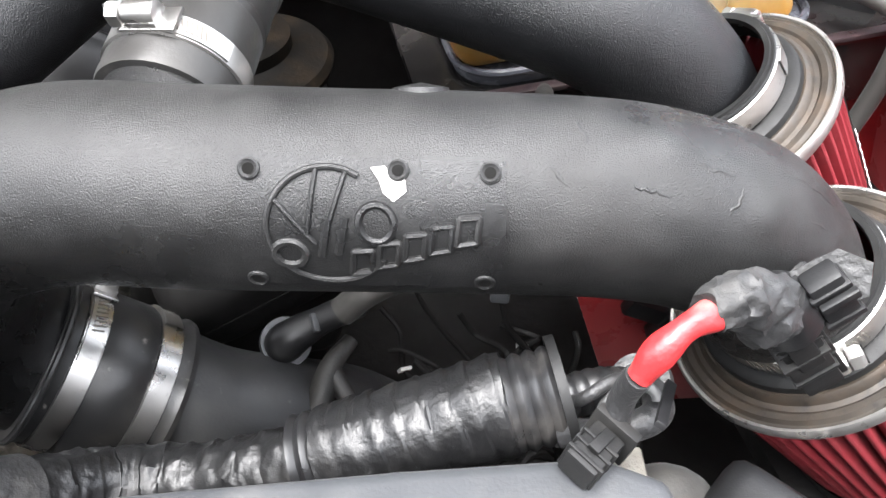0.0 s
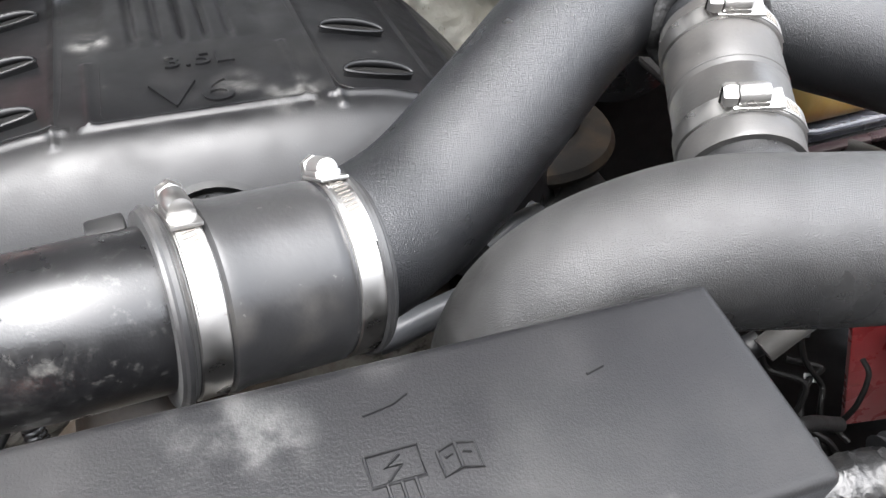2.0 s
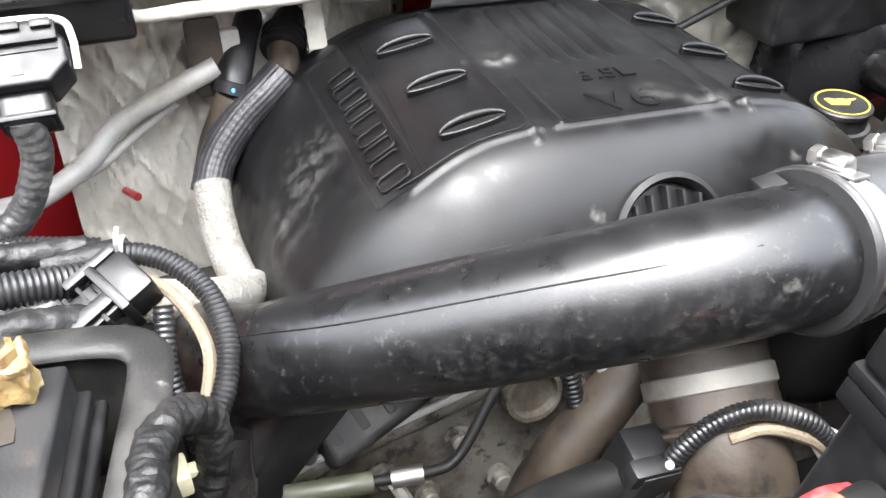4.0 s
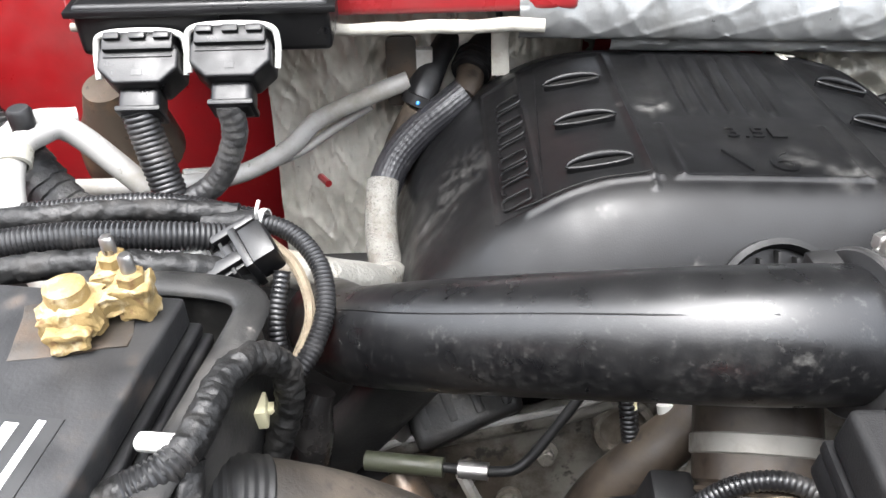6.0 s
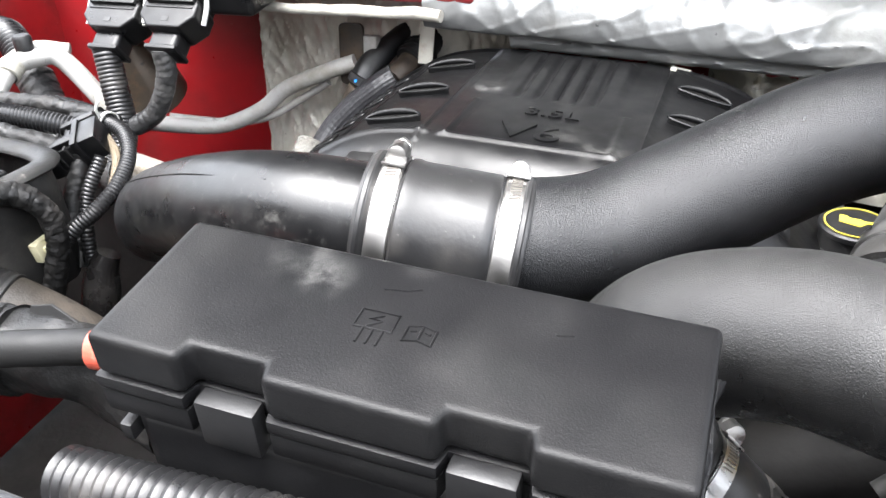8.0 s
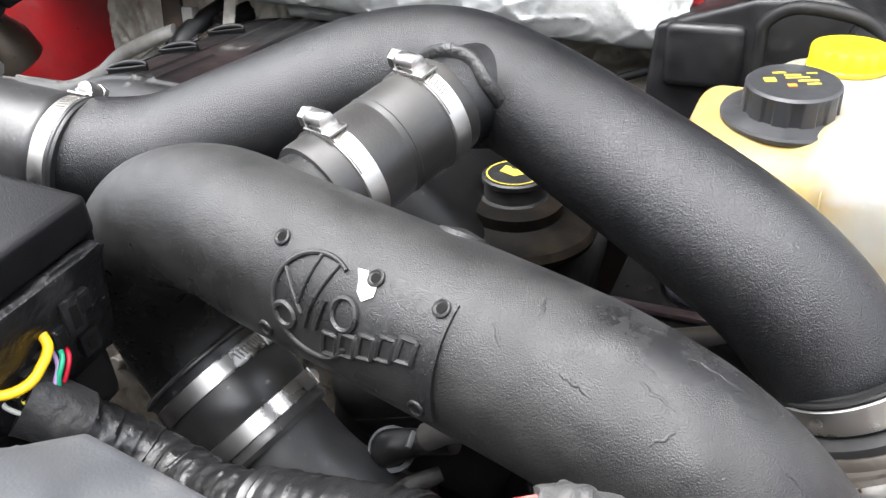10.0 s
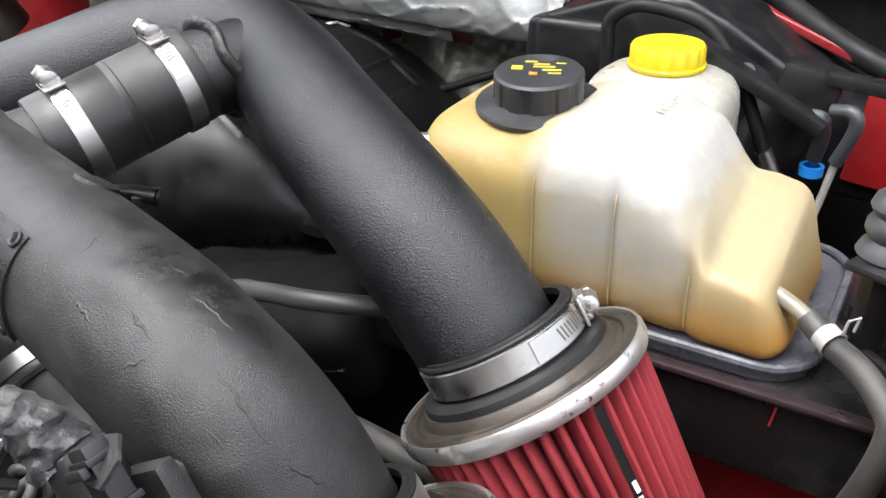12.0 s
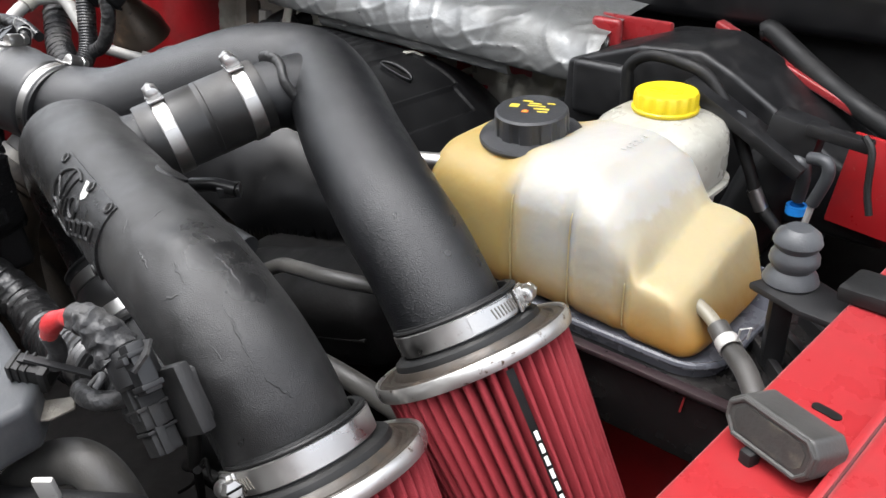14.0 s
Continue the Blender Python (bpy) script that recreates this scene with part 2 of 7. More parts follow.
brass = mat("corroded_terminal", (0.20, 0.14, 0.055), 0.62, 0.1, var=(70, (0.34, 0.285, 0.18), 0.52, 0.66), spots=(150, (0.13, 0.075, 0.03), 0.54, 0.66), grain=(300, 1.0))
cord_cloth = mat("dirty_cream_cord", (0.155, 0.125, 0.085), 0.75, var=(40, (0.09, 0.07, 0.048), 0.42, 0.7), grain=(420, 1.0))
tray_dark = mat("scuffed_tray_plastic", (0.012, 0.0118, 0.0115), 0.48, spec=0.3, var=(18, (0.05, 0.047, 0.043), 0.45, 0.75), spots=(70, (0.12, 0.11, 0.10), 0.66, 0.78), grain=(400, 0.3))
grit_plastic = mat("gritty_black_plastic", (0.0055, 0.0055, 0.006), 0.42, spec=0.35, var=(40, (0.020, 0.0195, 0.019), 0.46, 0.75), spots=(260, (0.16, 0.16, 0.155), 0.66, 0.74), grain=(160, 1.4))
hose_brown = mat("brown_dusty_hose", (0.018, 0.0155, 0.013), 0.6, spec=0.3, var=(14, (0.055, 0.045, 0.035), 0.42, 0.72), spots=(90, (0.02, 0.017, 0.014), 0.56, 0.68), grain=(260, 0.6))
cloth_white = mat("woven_white_sleeve", (0.17, 0.165, 0.15), 0.8, var=(40, (0.11, 0.10, 0.08), 0.42, 0.7), spots=(420, (0.06, 0.057, 0.05), 0.56, 0.68), grain=(380, 3.0))
braid = mat("braided_black_sleeve", (0.016, 0.016, 0.018), 0.36, var=(40, (0.06, 0.06, 0.06), 0.5, 0.8), grain=(900, 0.3))
olive = mat("olive_rod_paint", (0.040, 0.043, 0.027), 0.5, var=(40, (0.085, 0.085, 0.055), 0.5, 0.7), grain=(300, 0.2))
label_black = mat("black_label", (0.012, 0.012, 0.012), 0.4, grain=None)
white_ink = mat("white_print", (0.72, 0.72, 0.70), 0.5, grain=None)
clear_tube = mat("milky_plastic", (0.31, 0.30, 0.26), 0.3, var=(25, (0.26, 0.235, 0.175), 0.45, 0.75), grain=(80, 0.4))
mastic = mat("black_mastic", (0.015, 0.015, 0.015), 0.55, grain=(220, 1.5))
asphalt = mat("asphalt", (0.05, 0.05, 0.05), 0.9, var=(3, (0.07, 0.07, 0.068), 0.4, 0.7), grain=(150, 3.0))


def smear(material, colour, places, fine=70.0, rough=None, span=(0.42, 0.70)):
    """Smears of dust, or darker places with a roughness of their own: (point, reach, share)."""
    n, l = material.node_tree.nodes, material.node_tree.links
    b = n["Principled BSDF"]
    old = b.inputs["Base Color"].links[0].from_socket
    ge = n.new("ShaderNodeNewGeometry")
    ns = n.new("ShaderNodeTexNoise")
    ns.inputs["Scale"].default_value, ns.inputs["Detail"].default_value, ns.inputs["Roughness"].default_value = fine, 8, 0.7
    l.new(ge.outputs["Position"], ns.inputs["Vector"])
    nr = n.new("ShaderNodeMapRange")
    nr.interpolation_type = "SMOOTHSTEP"
    nr.inputs["From Min"].default_value, nr.inputs["From Max"].default_value = span
    l.new(ns.outputs["Fac"], nr.inputs["Value"])
    best = None
    for at, reach, share in places:
        d = n.new("ShaderNodeVectorMath")
        d.operation = "DISTANCE"
        l.new(ge.outputs["Position"], d.inputs[0])
        d.inputs[1].default_value = at
        r = n.new("ShaderNodeMapRange")
        r.interpolation_type = "SMOOTHSTEP"
        r.inputs["From Min"].default_value, r.inputs["From Max"].default_value = reach, reach * 0.15
        r.inputs["To Min"].default_value, r.inputs["To Max"].default_value = 0.0, share
        l.new(d.outputs["Value"], r.inputs["Value"])
        if best is None:
            best = r.outputs[0]
        else:
            mx = n.new("ShaderNodeMath")
            mx.operation = "MAXIMUM"
            l.new(best, mx.inputs[0])
            l.new(r.outputs[0], mx.inputs[1])
            best = mx.outputs[0]
    mu = n.new("ShaderNodeMath")
    mu.operation = "MULTIPLY"
    l.new(best, mu.inputs[0])
    l.new(nr.outputs[0], mu.inputs[1])
    x = n.new("ShaderNodeMix")
    x.data_type = "RGBA"
    l.new(mu.outputs[0], x.inputs[0])
    l.new(old, x.inputs[6])
    x.inputs[7].default_value = (*colour, 1)
    l.new(x.outputs[2], b.inputs["Base Color"])
    if rough is not None:
        rx = n.new("ShaderNodeMix")
        l.new(mu.outputs[0], rx.inputs[0])
        l.new(b.inputs["Roughness"].links[0].from_socket, rx.inputs[2])
        rx.inputs[3].default_value = rough
        l.new(rx.outputs[0], b.inputs["Roughness"])


def coolant_plastic():
    """Milky plastic: amber where the coolant stands behind it, whiter above the level."""
    m = bpy.data.materials.new("milky_tank_plastic")
    m.use_nodes = True
    n, l = m.node_tree.nodes, m.node_tree.links
    b = n["Principled BSDF"]
    ge = n.new("ShaderNodeNewGeometry")
    sep = n.new("ShaderNodeSeparateXYZ")
    l.new(ge.outputs["Position"], sep.inputs[0])

    def ramp01(sock, lo, hi):
        r = n.new("ShaderNodeMapRange")
        r.interpolation_type = "SMOOTHSTEP"
        r.inputs["From Min"].default_value, r.inputs["From Max"].default_value = lo, hi
        l.new(sock, r.inputs["Value"])
        return r.outputs[0]

    def calc(op, a, c, k=None):
        q = n.new("ShaderNodeMath")
        q.operation = op
        for i, v in enumerate((a, c, k)):
            if v is None:
                continue
            if isinstance(v, (int, float)):
                q.inputs[i].default_value = v
            else:
                l.new(v, q.inputs[i])
        return q.outputs[0]

    def cloud(scale, detail):
        q = n.new("ShaderNodeTexNoise")
        q.inputs["Scale"].default_value, q.inputs["Detail"].default_value = scale, detail
        l.new(ge.outputs["Position"], q.inputs["Vector"])
        return q.outputs["Fac"]

    def blend(f, a, c):
        x = n.new("ShaderNodeMix")
        x.data_type = "RGBA"
        l.new(f, x.inputs[0])
        for i, v in ((6, a), (7, c)):
            if isinstance(v, tuple):
                x.inputs[i].default_value = (*v, 1)
            else:
                l.new(v, x.inputs[i])
        return x.outputs[2]
    across = calc("MULTIPLY_ADD", sep.outputs["X"], 0.966, calc("MULTIPLY", sep.outputs["Y"], 0.259))
    height = calc("MULTIPLY_ADD", cloud(14, 5), 0.030, sep.outputs["Z"])
    edge = calc("MULTIPLY_ADD", cloud(55, 6), 0.026, sep.outputs["Z"])
    low = blend(ramp01(height, 1.150, 1.205), (0.285, 0.140, 0.024), (0.275, 0.210, 0.090))
    milk = blend(ramp01(across, 0.222, 0.258), (0.26, 0.192, 0.072), (0.260, 0.248, 0.214))
    milk = blend(ramp01(across, 0.312, 0.340), milk, (0.275, 0.232, 0.140))
    upper = blend(ramp01(height, 1.158, 1.212), low, milk)
    white = calc("MULTIPLY", ramp01(edge, 1.2265, 1.2330), ramp01(across, 0.215, 0.245))
    white = calc("MULTIPLY", white, 0.75)
    l.new(blend(white, upper, (0.30, 0.297, 0.28)), b.inputs["Base Color"])
    b.inputs["Roughness"].default_value = 0.42
    b.inputs["Specular IOR Level"].default_value = 0.28
    b.inputs["Subsurface Weight"].default_value = 0.75
    b.inputs["Subsurface Radius"].default_value = (0.02, 0.013, 0.006)
    b.inputs["Subsurface Scale"].default_value = 1.0
    bp = n.new("ShaderNodeBump")
    bp.inputs["Distance"].default_value = 0.0011
    l.new(cloud(60, 2), bp.inputs["Height"])
    l.new(bp.outputs[0], b.inputs["Normal"])
    return m


tank_plastic = coolant_plastic()
smear(lid_plastic, (0.16, 0.158, 0.152), (((-0.336, 0.178, 1.273), 0.026, 0.30), ((-0.320, 0.173, 1.273), 0.022, 0.34), ((-0.286, 0.205, 1.273), 0.016, 0.2)), 34)
smear(cover_plastic, (0.21, 0.205, 0.195), (((-0.480, 0.573, 1.195), 0.022, 0.8), ((-0.332, 0.500, 1.195), 0.030, 0.32), ((-0.371, 0.512, 1.200), 0.022, 0.25), ((-0.632, 0.525, 1.140), 0.050, 0.22), ((-0.645, 0.488, 1.120), 0.050, 0.2)), 60)
smear(tube_plastic, (0.10, 0.098, 0.092), (((-0.403, 0.221, 1.258), 0.012, 0.6), ((-0.66, 0.30, 1.11), 0.08, 0.30), ((-0.52, 0.22, 1.19), 0.08, 0.18), ((-0.43, 0.225, 1.22), 0.07, 0.18)), 150)
smear(tube_plastic, (0.085, 0.070, 0.052), (((-0.685, 0.335, 1.110), 0.075, 0.75), ((-0.655, 0.30, 1.10), 0.05, 0.5)), 45)
# Darker, smoother places on the front pipe's upper flank.
smear(powder_dusty, (0.0022, 0.0022, 0.0024), (((0.114, 0.310, 1.254), 0.036, 0.95), ((0.092, 0.304, 1.262), 0.026, 0.85), ((0.136, 0.312, 1.245), 0.030, 0.85), ((0.060, 0.310, 1.265), 0.020, 0.6)), 30, 0.13, (0.34, 0.52))
seam_plastic = mat("pale_seam_plastic", (0.34, 0.27, 0.13), 0.35, grain=None)

# ---- building helpers ----
VM = Matrix.Rotation(radians(15), 4, "Z")


def V(u, v, z):
    """A point in the truck's own frame: u across, v to the rear."""
    return VM @ Vector((u, v, z))


def thing(name, at, label, category, group="", kind=""):
    ob = new(name)
    ob.location = Vector(at)
    ob.empty_display_size = 0.02
    return tagged(ob, label, category, group, kind)


def base_of(ob):
    p = Vector((0, 0, 0))
    while ob:
        p += ob.location
        ob = ob.parent
    return p


def part(name, bm, material, parent=None, label="", smooth=True, sharp=38):
    """Links a bmesh, given in world coordinates, as one mesh object under a thing or part."""
    bm.normal_update()
    if smooth:
        lim = radians(sharp)
        for f in bm.faces:
            f.smooth = True
        for e in bm.edges:
            if len(e.link_faces) == 2 and e.calc_face_angle(0) > lim:
                e.smooth = False
    me = bpy.data.meshes.new(name)
    if parent:
        bmesh.ops.translate(bm, verts=bm.verts[:], vec=-base_of(parent))
    bm.to_mesh(me)
    bm.free()
    me.materials.append(material)
    ob = new(name, me)
    if parent:
        ob.parent = parent
    if label:
        ob["label"] = label
    return ob


def spline(pts, n=10):
    """A smooth line through the points."""
    p = [Vector(q) for q in pts]
    if len(p) == 2:
        return [p[0].lerp(p[1], k / n) for k in range(n + 1)]
    q = [2 * p[0] - p[1]] + p + [2 * p[-1] - p[-2]]
    out = []
    for i in range(len(p) - 1):
        a, b, c, d = q[i:i + 4]
        for k in range(n):
            t = k / n
            out.append(0.5 * (2 * b + (c - a) * t + (2 * a - 5 * b + 4 * c - d) * t * t + (3 * b - a - 3 * c + d) * t ** 3))
    out.append(p[-1])
    return out


def even(line, step):
    """Points at even steps along a line."""
    out, carry = [line[0]], 0.0
    for a, b in zip(line, line[1:]):
        d = (b - a).length
        s = step - carry
        while s <= d:
            out.append(a.lerp(b, s / d))
            s += step
        carry = d - (s - step)
    return out


def sweep(line, radius, seg=20, caps=True, squash=1.0, wave=None):
    """A tube along a line; radius is a number or a function of (share of length, metres along)."""
    bm = bmesh.new()
    total = sum((b - a).length for a, b in zip(line, line[1:]))
    t0 = (line[1] - line[0]).normalized()
    side = t0.cross(Vector((0, 0, 1)))
    side = side.normalized() if side.length > 0.05 else t0.cross(Vector((1, 0, 0))).normalized()
    rings, s = [], 0.0
    for i, p in enumerate(line):
        t = (line[min(i + 1, len(line) - 1)] - line[max(i - 1, 0)]).normalized()
        side = (side - t * side.dot(t)).normalized()
        up = side.cross(t)
        if i:
            s += (p - line[i - 1]).length
        r = radius(s / total, s) if callable(radius) else radius
        ring = []
        for k in range(seg):
            a = 2 * math.pi * k / seg
            q = r * wave(a, s) if wave else r
            ring.append(bm.verts.new(p + side * (q * math.cos(a)) + up * (squash * q * math.sin(a))))
        rings.append(ring)
    for a, b in zip(rings, rings[1:]):
        for k in range(seg):
            bm.faces.new((a[k], a[(k + 1) % seg], b[(k + 1) % seg], b[k]))
    if caps:
        bm.faces.new(rings[0][::-1])
        bm.faces.new(rings[-1])
    bmesh.ops.recalc_face_normals(bm, faces=bm.faces[:])
    return bm


def tube(pts, r, seg=20, n=10, caps=True):
    if isinstance(r, (list, tuple)):
        rs = list(r)

        def rad(f, s):
            x = f * (len(rs) - 1)
            i = min(int(x), len(rs) - 2)
            return rs[i] + (rs[i + 1] - rs[i]) * (x - i)
        return sweep(spline(pts, n), rad, seg, caps)
    return sweep(spline(pts, n), r, seg, caps)


def corrugated(pts, r, pitch=0.0032, depth=0.12, seg=14):
    line = even(spline(pts, 24), pitch / 4)
    return sweep(line, lambda f, s: r * (1 - depth * (0.5 - 0.5 * math.cos(2 * math.pi * s / pitch)) ** 1.5), seg)


def frame_on(axis, up=(0, 0, 1)):
    """Rotation whose z runs along axis and whose x leans to up."""
    z = Vector(axis).normalized()
    x = Vector(up) - z * Vector(up).dot(z)
    x.normalize()
    return Matrix((x, z.cross(x), z)).transposed().to_4x4()


def lathe(profile, m=Matrix(), seg=40, wave=None):
    """Turns (radius, height) pairs round z, then places them by m."""
    bm = bmesh.new()
    rings = []
    for r, z in profile:
        if r < 1e-6:
            rings.append([bm.verts.new((0, 0, z))])
        else:
            rings.append([bm.verts.new((rr * math.cos(a), rr * math.sin(a), z)) for k in range(seg) for a in [2 * math.pi * k / seg] for rr in [r * (wave(a, z) if wave else 1)]])
    for a, b in zip(rings, rings[1:]):
        for k in range(seg):
            q = [a[k % len(a)], a[(k + 1) % len(a)], b[(k + 1) % len(b)], b[k % len(b)]]
            q = list(dict.fromkeys(q))
            if len(q) > 2:
                bm.faces.new(q)
    bmesh.ops.recalc_face_normals(bm, faces=bm.faces[:])
    bmesh.ops.transform(bm, matrix=m, verts=bm.verts[:])
    return bm


def block(size, m=Matrix(), bevel=0.002, seg=2, taper=1.0):
    """A box about the origin with rounded edges; taper narrows its top."""
    bm = bmesh.new()
    bmesh.ops.create_cube(bm, size=1.0)
    for v in bm.verts:
        k = taper if v.co.z > 0 else 1.0
        v.co = Vector((v.co.x * size[0] * k, v.co.y * size[1] * k, v.co.z * size[2]))
    if bevel:
        bmesh.ops.bevel(bm, geom=bm.edges[:], offset=bevel, segments=seg, profile=0.6, affect="EDGES")
    bmesh.ops.transform(bm, matrix=m, verts=bm.verts[:])
    return bm


def slab(outline, z0, z1, m=Matrix(), bevel=0.0, seg=2):
    """A plan outline raised from z0 to z1."""
    bm = bmesh.new()
    lo = [bm.verts.new((x, y, z0)) for x, y in outline]
    hi = [bm.verts.new((x, y, z1)) for x, y in outline]
    n = len(lo)
    bm.faces.new(lo[::-1])
    bm.faces.new(hi)
    for k in range(n):
        bm.faces.new((lo[k], lo[(k + 1) % n], hi[(k + 1) % n], hi[k]))
    bmesh.ops.recalc_face_normals(bm, faces=bm.faces[:])
    if bevel:
        bmesh.ops.bevel(bm, geom=bm.edges[:], offset=bevel, segments=seg, profile=0.6, affect="EDGES", clamp_overlap=True)
    bmesh.ops.transform(bm, matrix=m, verts=bm.verts[:])
    return bm


def join(*bms):
    """Several bmeshes as one part's mesh."""
    out = bms[0]
    for b in bms[1:]:
        me = bpy.data.meshes.new("tmp")
        b.to_mesh(me)
        b.free()
        out.from_mesh(me)
        bpy.data.meshes.remove(me)
    return out


def rounded(w, h, r, n=5):
    """A rounded rectangle's outline about the origin."""
    pts = []
    for cx, cy, a0 in ((w / 2 - r, h / 2 - r, 0), (-w / 2 + r, h / 2 - r, 90), (-w / 2 + r, -h / 2 + r, 180), (w / 2 - r, -h / 2 + r, 270)):
        for k in range(n + 1):
            a = radians(a0 + 90 * k / n)
            pts.append((cx + r * math.cos(a), cy + r * math.sin(a)))
    return pts


def placed(at, turn=15, rx=0, ry=0):
    return pose(at[0], at[1], at[2], rx, ry, turn)


def lettering(text, size, m, depth=0.0008):
    cu = bpy.data.curves.new("tmp", "FONT")
    cu.body, cu.size, cu.extrude, cu.align_x = text, size, depth, "CENTER"
    ob = new("tmp", cu)
    me = bpy.data.meshes.new_from_object(ob.evaluated_get(bpy.context.evaluated_depsgraph_get()))
    bm = bmesh.new()
    bm.from_mesh(me)
    bpy.data.objects.remove(ob)
    bpy.data.curves.remove(cu)
    bpy.data.meshes.remove(me)
    bmesh.ops.transform(bm, matrix=m, verts=bm.verts[:])
    return bm


def band_clamp(at, axis, r, screw, width=0.0125, label="bright steel worm-drive clamp tightened round the hose"):
    """A worm-drive hose clamp; screw: the way from the axis to its housing."""
    at = Vector(at)
    m = Matrix.Translation(at) @ frame_on(axis, screw)
    c = thing("hose_clamp", at, label, "hose clamp", "hose clamps")
    w, t = width / 2, 0.0012
    part("band", lathe([(r, -w), (r + t, -w + 0.0006), (r + t, w - 0.0006), (r, w), (r, -w)], m, 64), steel, c)
    h = m @ Matrix.Translation((r + 0.0052, 0, 0)) @ Matrix.Rotation(radians(90), 4, "X")
    part("housing", join(lathe([(0, -0.0082), (0.0030, -0.0080), (0.0050, -0.0074), (0.0056, -0.0050), (0.0056, 0.0052), (0.0050, 0.0064), (0.0030, 0.0066), (0, 0.0066)], h, 20), block((0.004, 0.0135, width * 0.98), m @ Matrix.Translation((r + 0.0030, 0.001, 0)), 0.0012, 2), block((0.0018, 0.024, width * 1.06), m @ Matrix.Translation((r + 0.0014, 0.003, 0)), 0.0006)), zinc, c)
    s = part("screw", lathe([(0, 0.0066), (0.0042, 0.0066), (0.0058, 0.0076), (0.0060, 0.0118), (0.0048, 0.0138), (0, 0.0142)], h, 6), zinc, c)
    part("screw_slot", block((0.0092, 0.0014, 0.0012), h @ Matrix.Translation((0, 0, 0.0140)), 0), slot_dark, s)
    for k in range(13):
        a = 0.30 + 0.062 * k if k < 9 else -0.24 - 0.062 * (k - 9)
        part("band_slot", block((0.0006, 0.0009, width * 0.50), m @ Matrix.Rotation(a, 4, "Z") @ Matrix.Translation((r + t + (0.0009 if k < 9 else 0.0), 0, 0)) @ Matrix.Rotation(0.25, 4, "X"), 0), slot_grey, c)
    tail = lathe([(r + t, -w + 0.001), (r + t + 0.0009, -w + 0.0014), (r + t + 0.0009, w - 0.0014), (r + t, w - 0.001)], m, 64)
    keep = [v for v in tail.verts if not 0.2 < math.atan2(*((m.inverted() @ v.co).yx)) < 1.25]
    bmesh.ops.delete(tail, geom=keep, context="VERTS")
    part("band_tail", tail, zinc, c)
    return c


def crumpled_block(size, m, bevel, amp=0.0016):
    """A block with pitted, crusted faces."""
    bm = block(size, m, bevel, 2)
    bmesh.ops.subdivide_edges(bm, edges=bm.edges[:], cuts=4, use_grid_fill=True)
    for v in bm.verts:
        v.co += Vector((noise.noise(v.co * 130), noise.noise(v.co * 140 + Vector((3, 0, 0))), noise.noise(v.co * 120 + Vector((0, 7, 0))))) * amp
        v.co += Vector((noise.noise(v.co * 330), noise.noise(v.co * 340 + Vector((3, 0, 0))), noise.noise(v.co * 320 + Vector((0, 7, 0))))) * amp * 0.5
    return bm

# ---- setting ----
def sheet(w, d, at, name, material, label, turn=15, n=2, lift=None):
    bm = bmesh.new()
    bmesh.ops.create_grid(bm, x_segments=n, y_segments=n, size=0.5)
    for v in bm.verts:
        v.co = Vector((v.co.x * w, v.co.y * d, lift(v.co.x, v.co.y) if lift else 0))
    bmesh.ops.transform(bm, matrix=placed(at, turn), verts=bm.verts[:])
    return tagged(part(name, bm, material), label, name.replace("_", " "), kind="structure")


def unseen_wall():
    """An added, unseen wall that blocks low light and reflections from the front."""
    stucco = mat("grey_brown_stucco", (0.16, 0.15, 0.135), 0.9, var=(2, (0.11, 0.105, 0.095), 0.4, 0.7), grain=(60, 3.0))
    for name, size, at in (("wall_yard_front", (9.0, 0.2, 3.0), (-0.2, -2.1, 1.5)),):
        tagged(part(name, block(size, placed(at, 0), 0.02), stucco), "added unseen grey-brown wall that blocks low light from the front", "wall", kind="structure")


unseen_wall()
sheet(400, 400, (0, 0, 0), "ground", asphalt, "grey asphalt ground under the truck", n=4)


def crumple(line, r, amp, seg, seed, squash=1.0, wrap=0.0, pitch=0.011):
    """A tube with an uneven, wrinkled skin; wrap: the share by which each lap of tape stands over the last."""
    def lap(a, s):
        x = s / pitch + a / (2 * math.pi) + 0.25 * noise.noise(Vector((s * 60, a, seed)))
        return 1 + wrap * (x % 1.0 - 0.5)
    bm = sweep(line, r, seg, True, squash, lap if wrap else None)
    for v in bm.verts:
        k = noise.noise(v.co * 23 + Vector((seed, 0, 0))) + 0.6 * noise.noise(v.co * 61 + Vector((0, seed, 0)))
        v.co += Vector((noise.noise(v.co * 31), noise.noise(v.co * 29 + Vector((5, 5, 5))), k)) * amp
        if wrap:
            v.co += Vector((noise.noise(v.co * 190), noise.noise(v.co * 180 + Vector((5, 5, 5))), noise.noise(v.co * 170 + Vector((0, seed, 0))))) * amp * 1.0
    return bm


def taped(pts, r, seed, amp=0.0012, wrap=0.075, pitch=0.012):
    """A loom wound with overlapping, wrinkled tape."""
    return crumple(even(spline(pts), 0.0012), r, amp, 30, seed, 1.0, wrap, pitch)


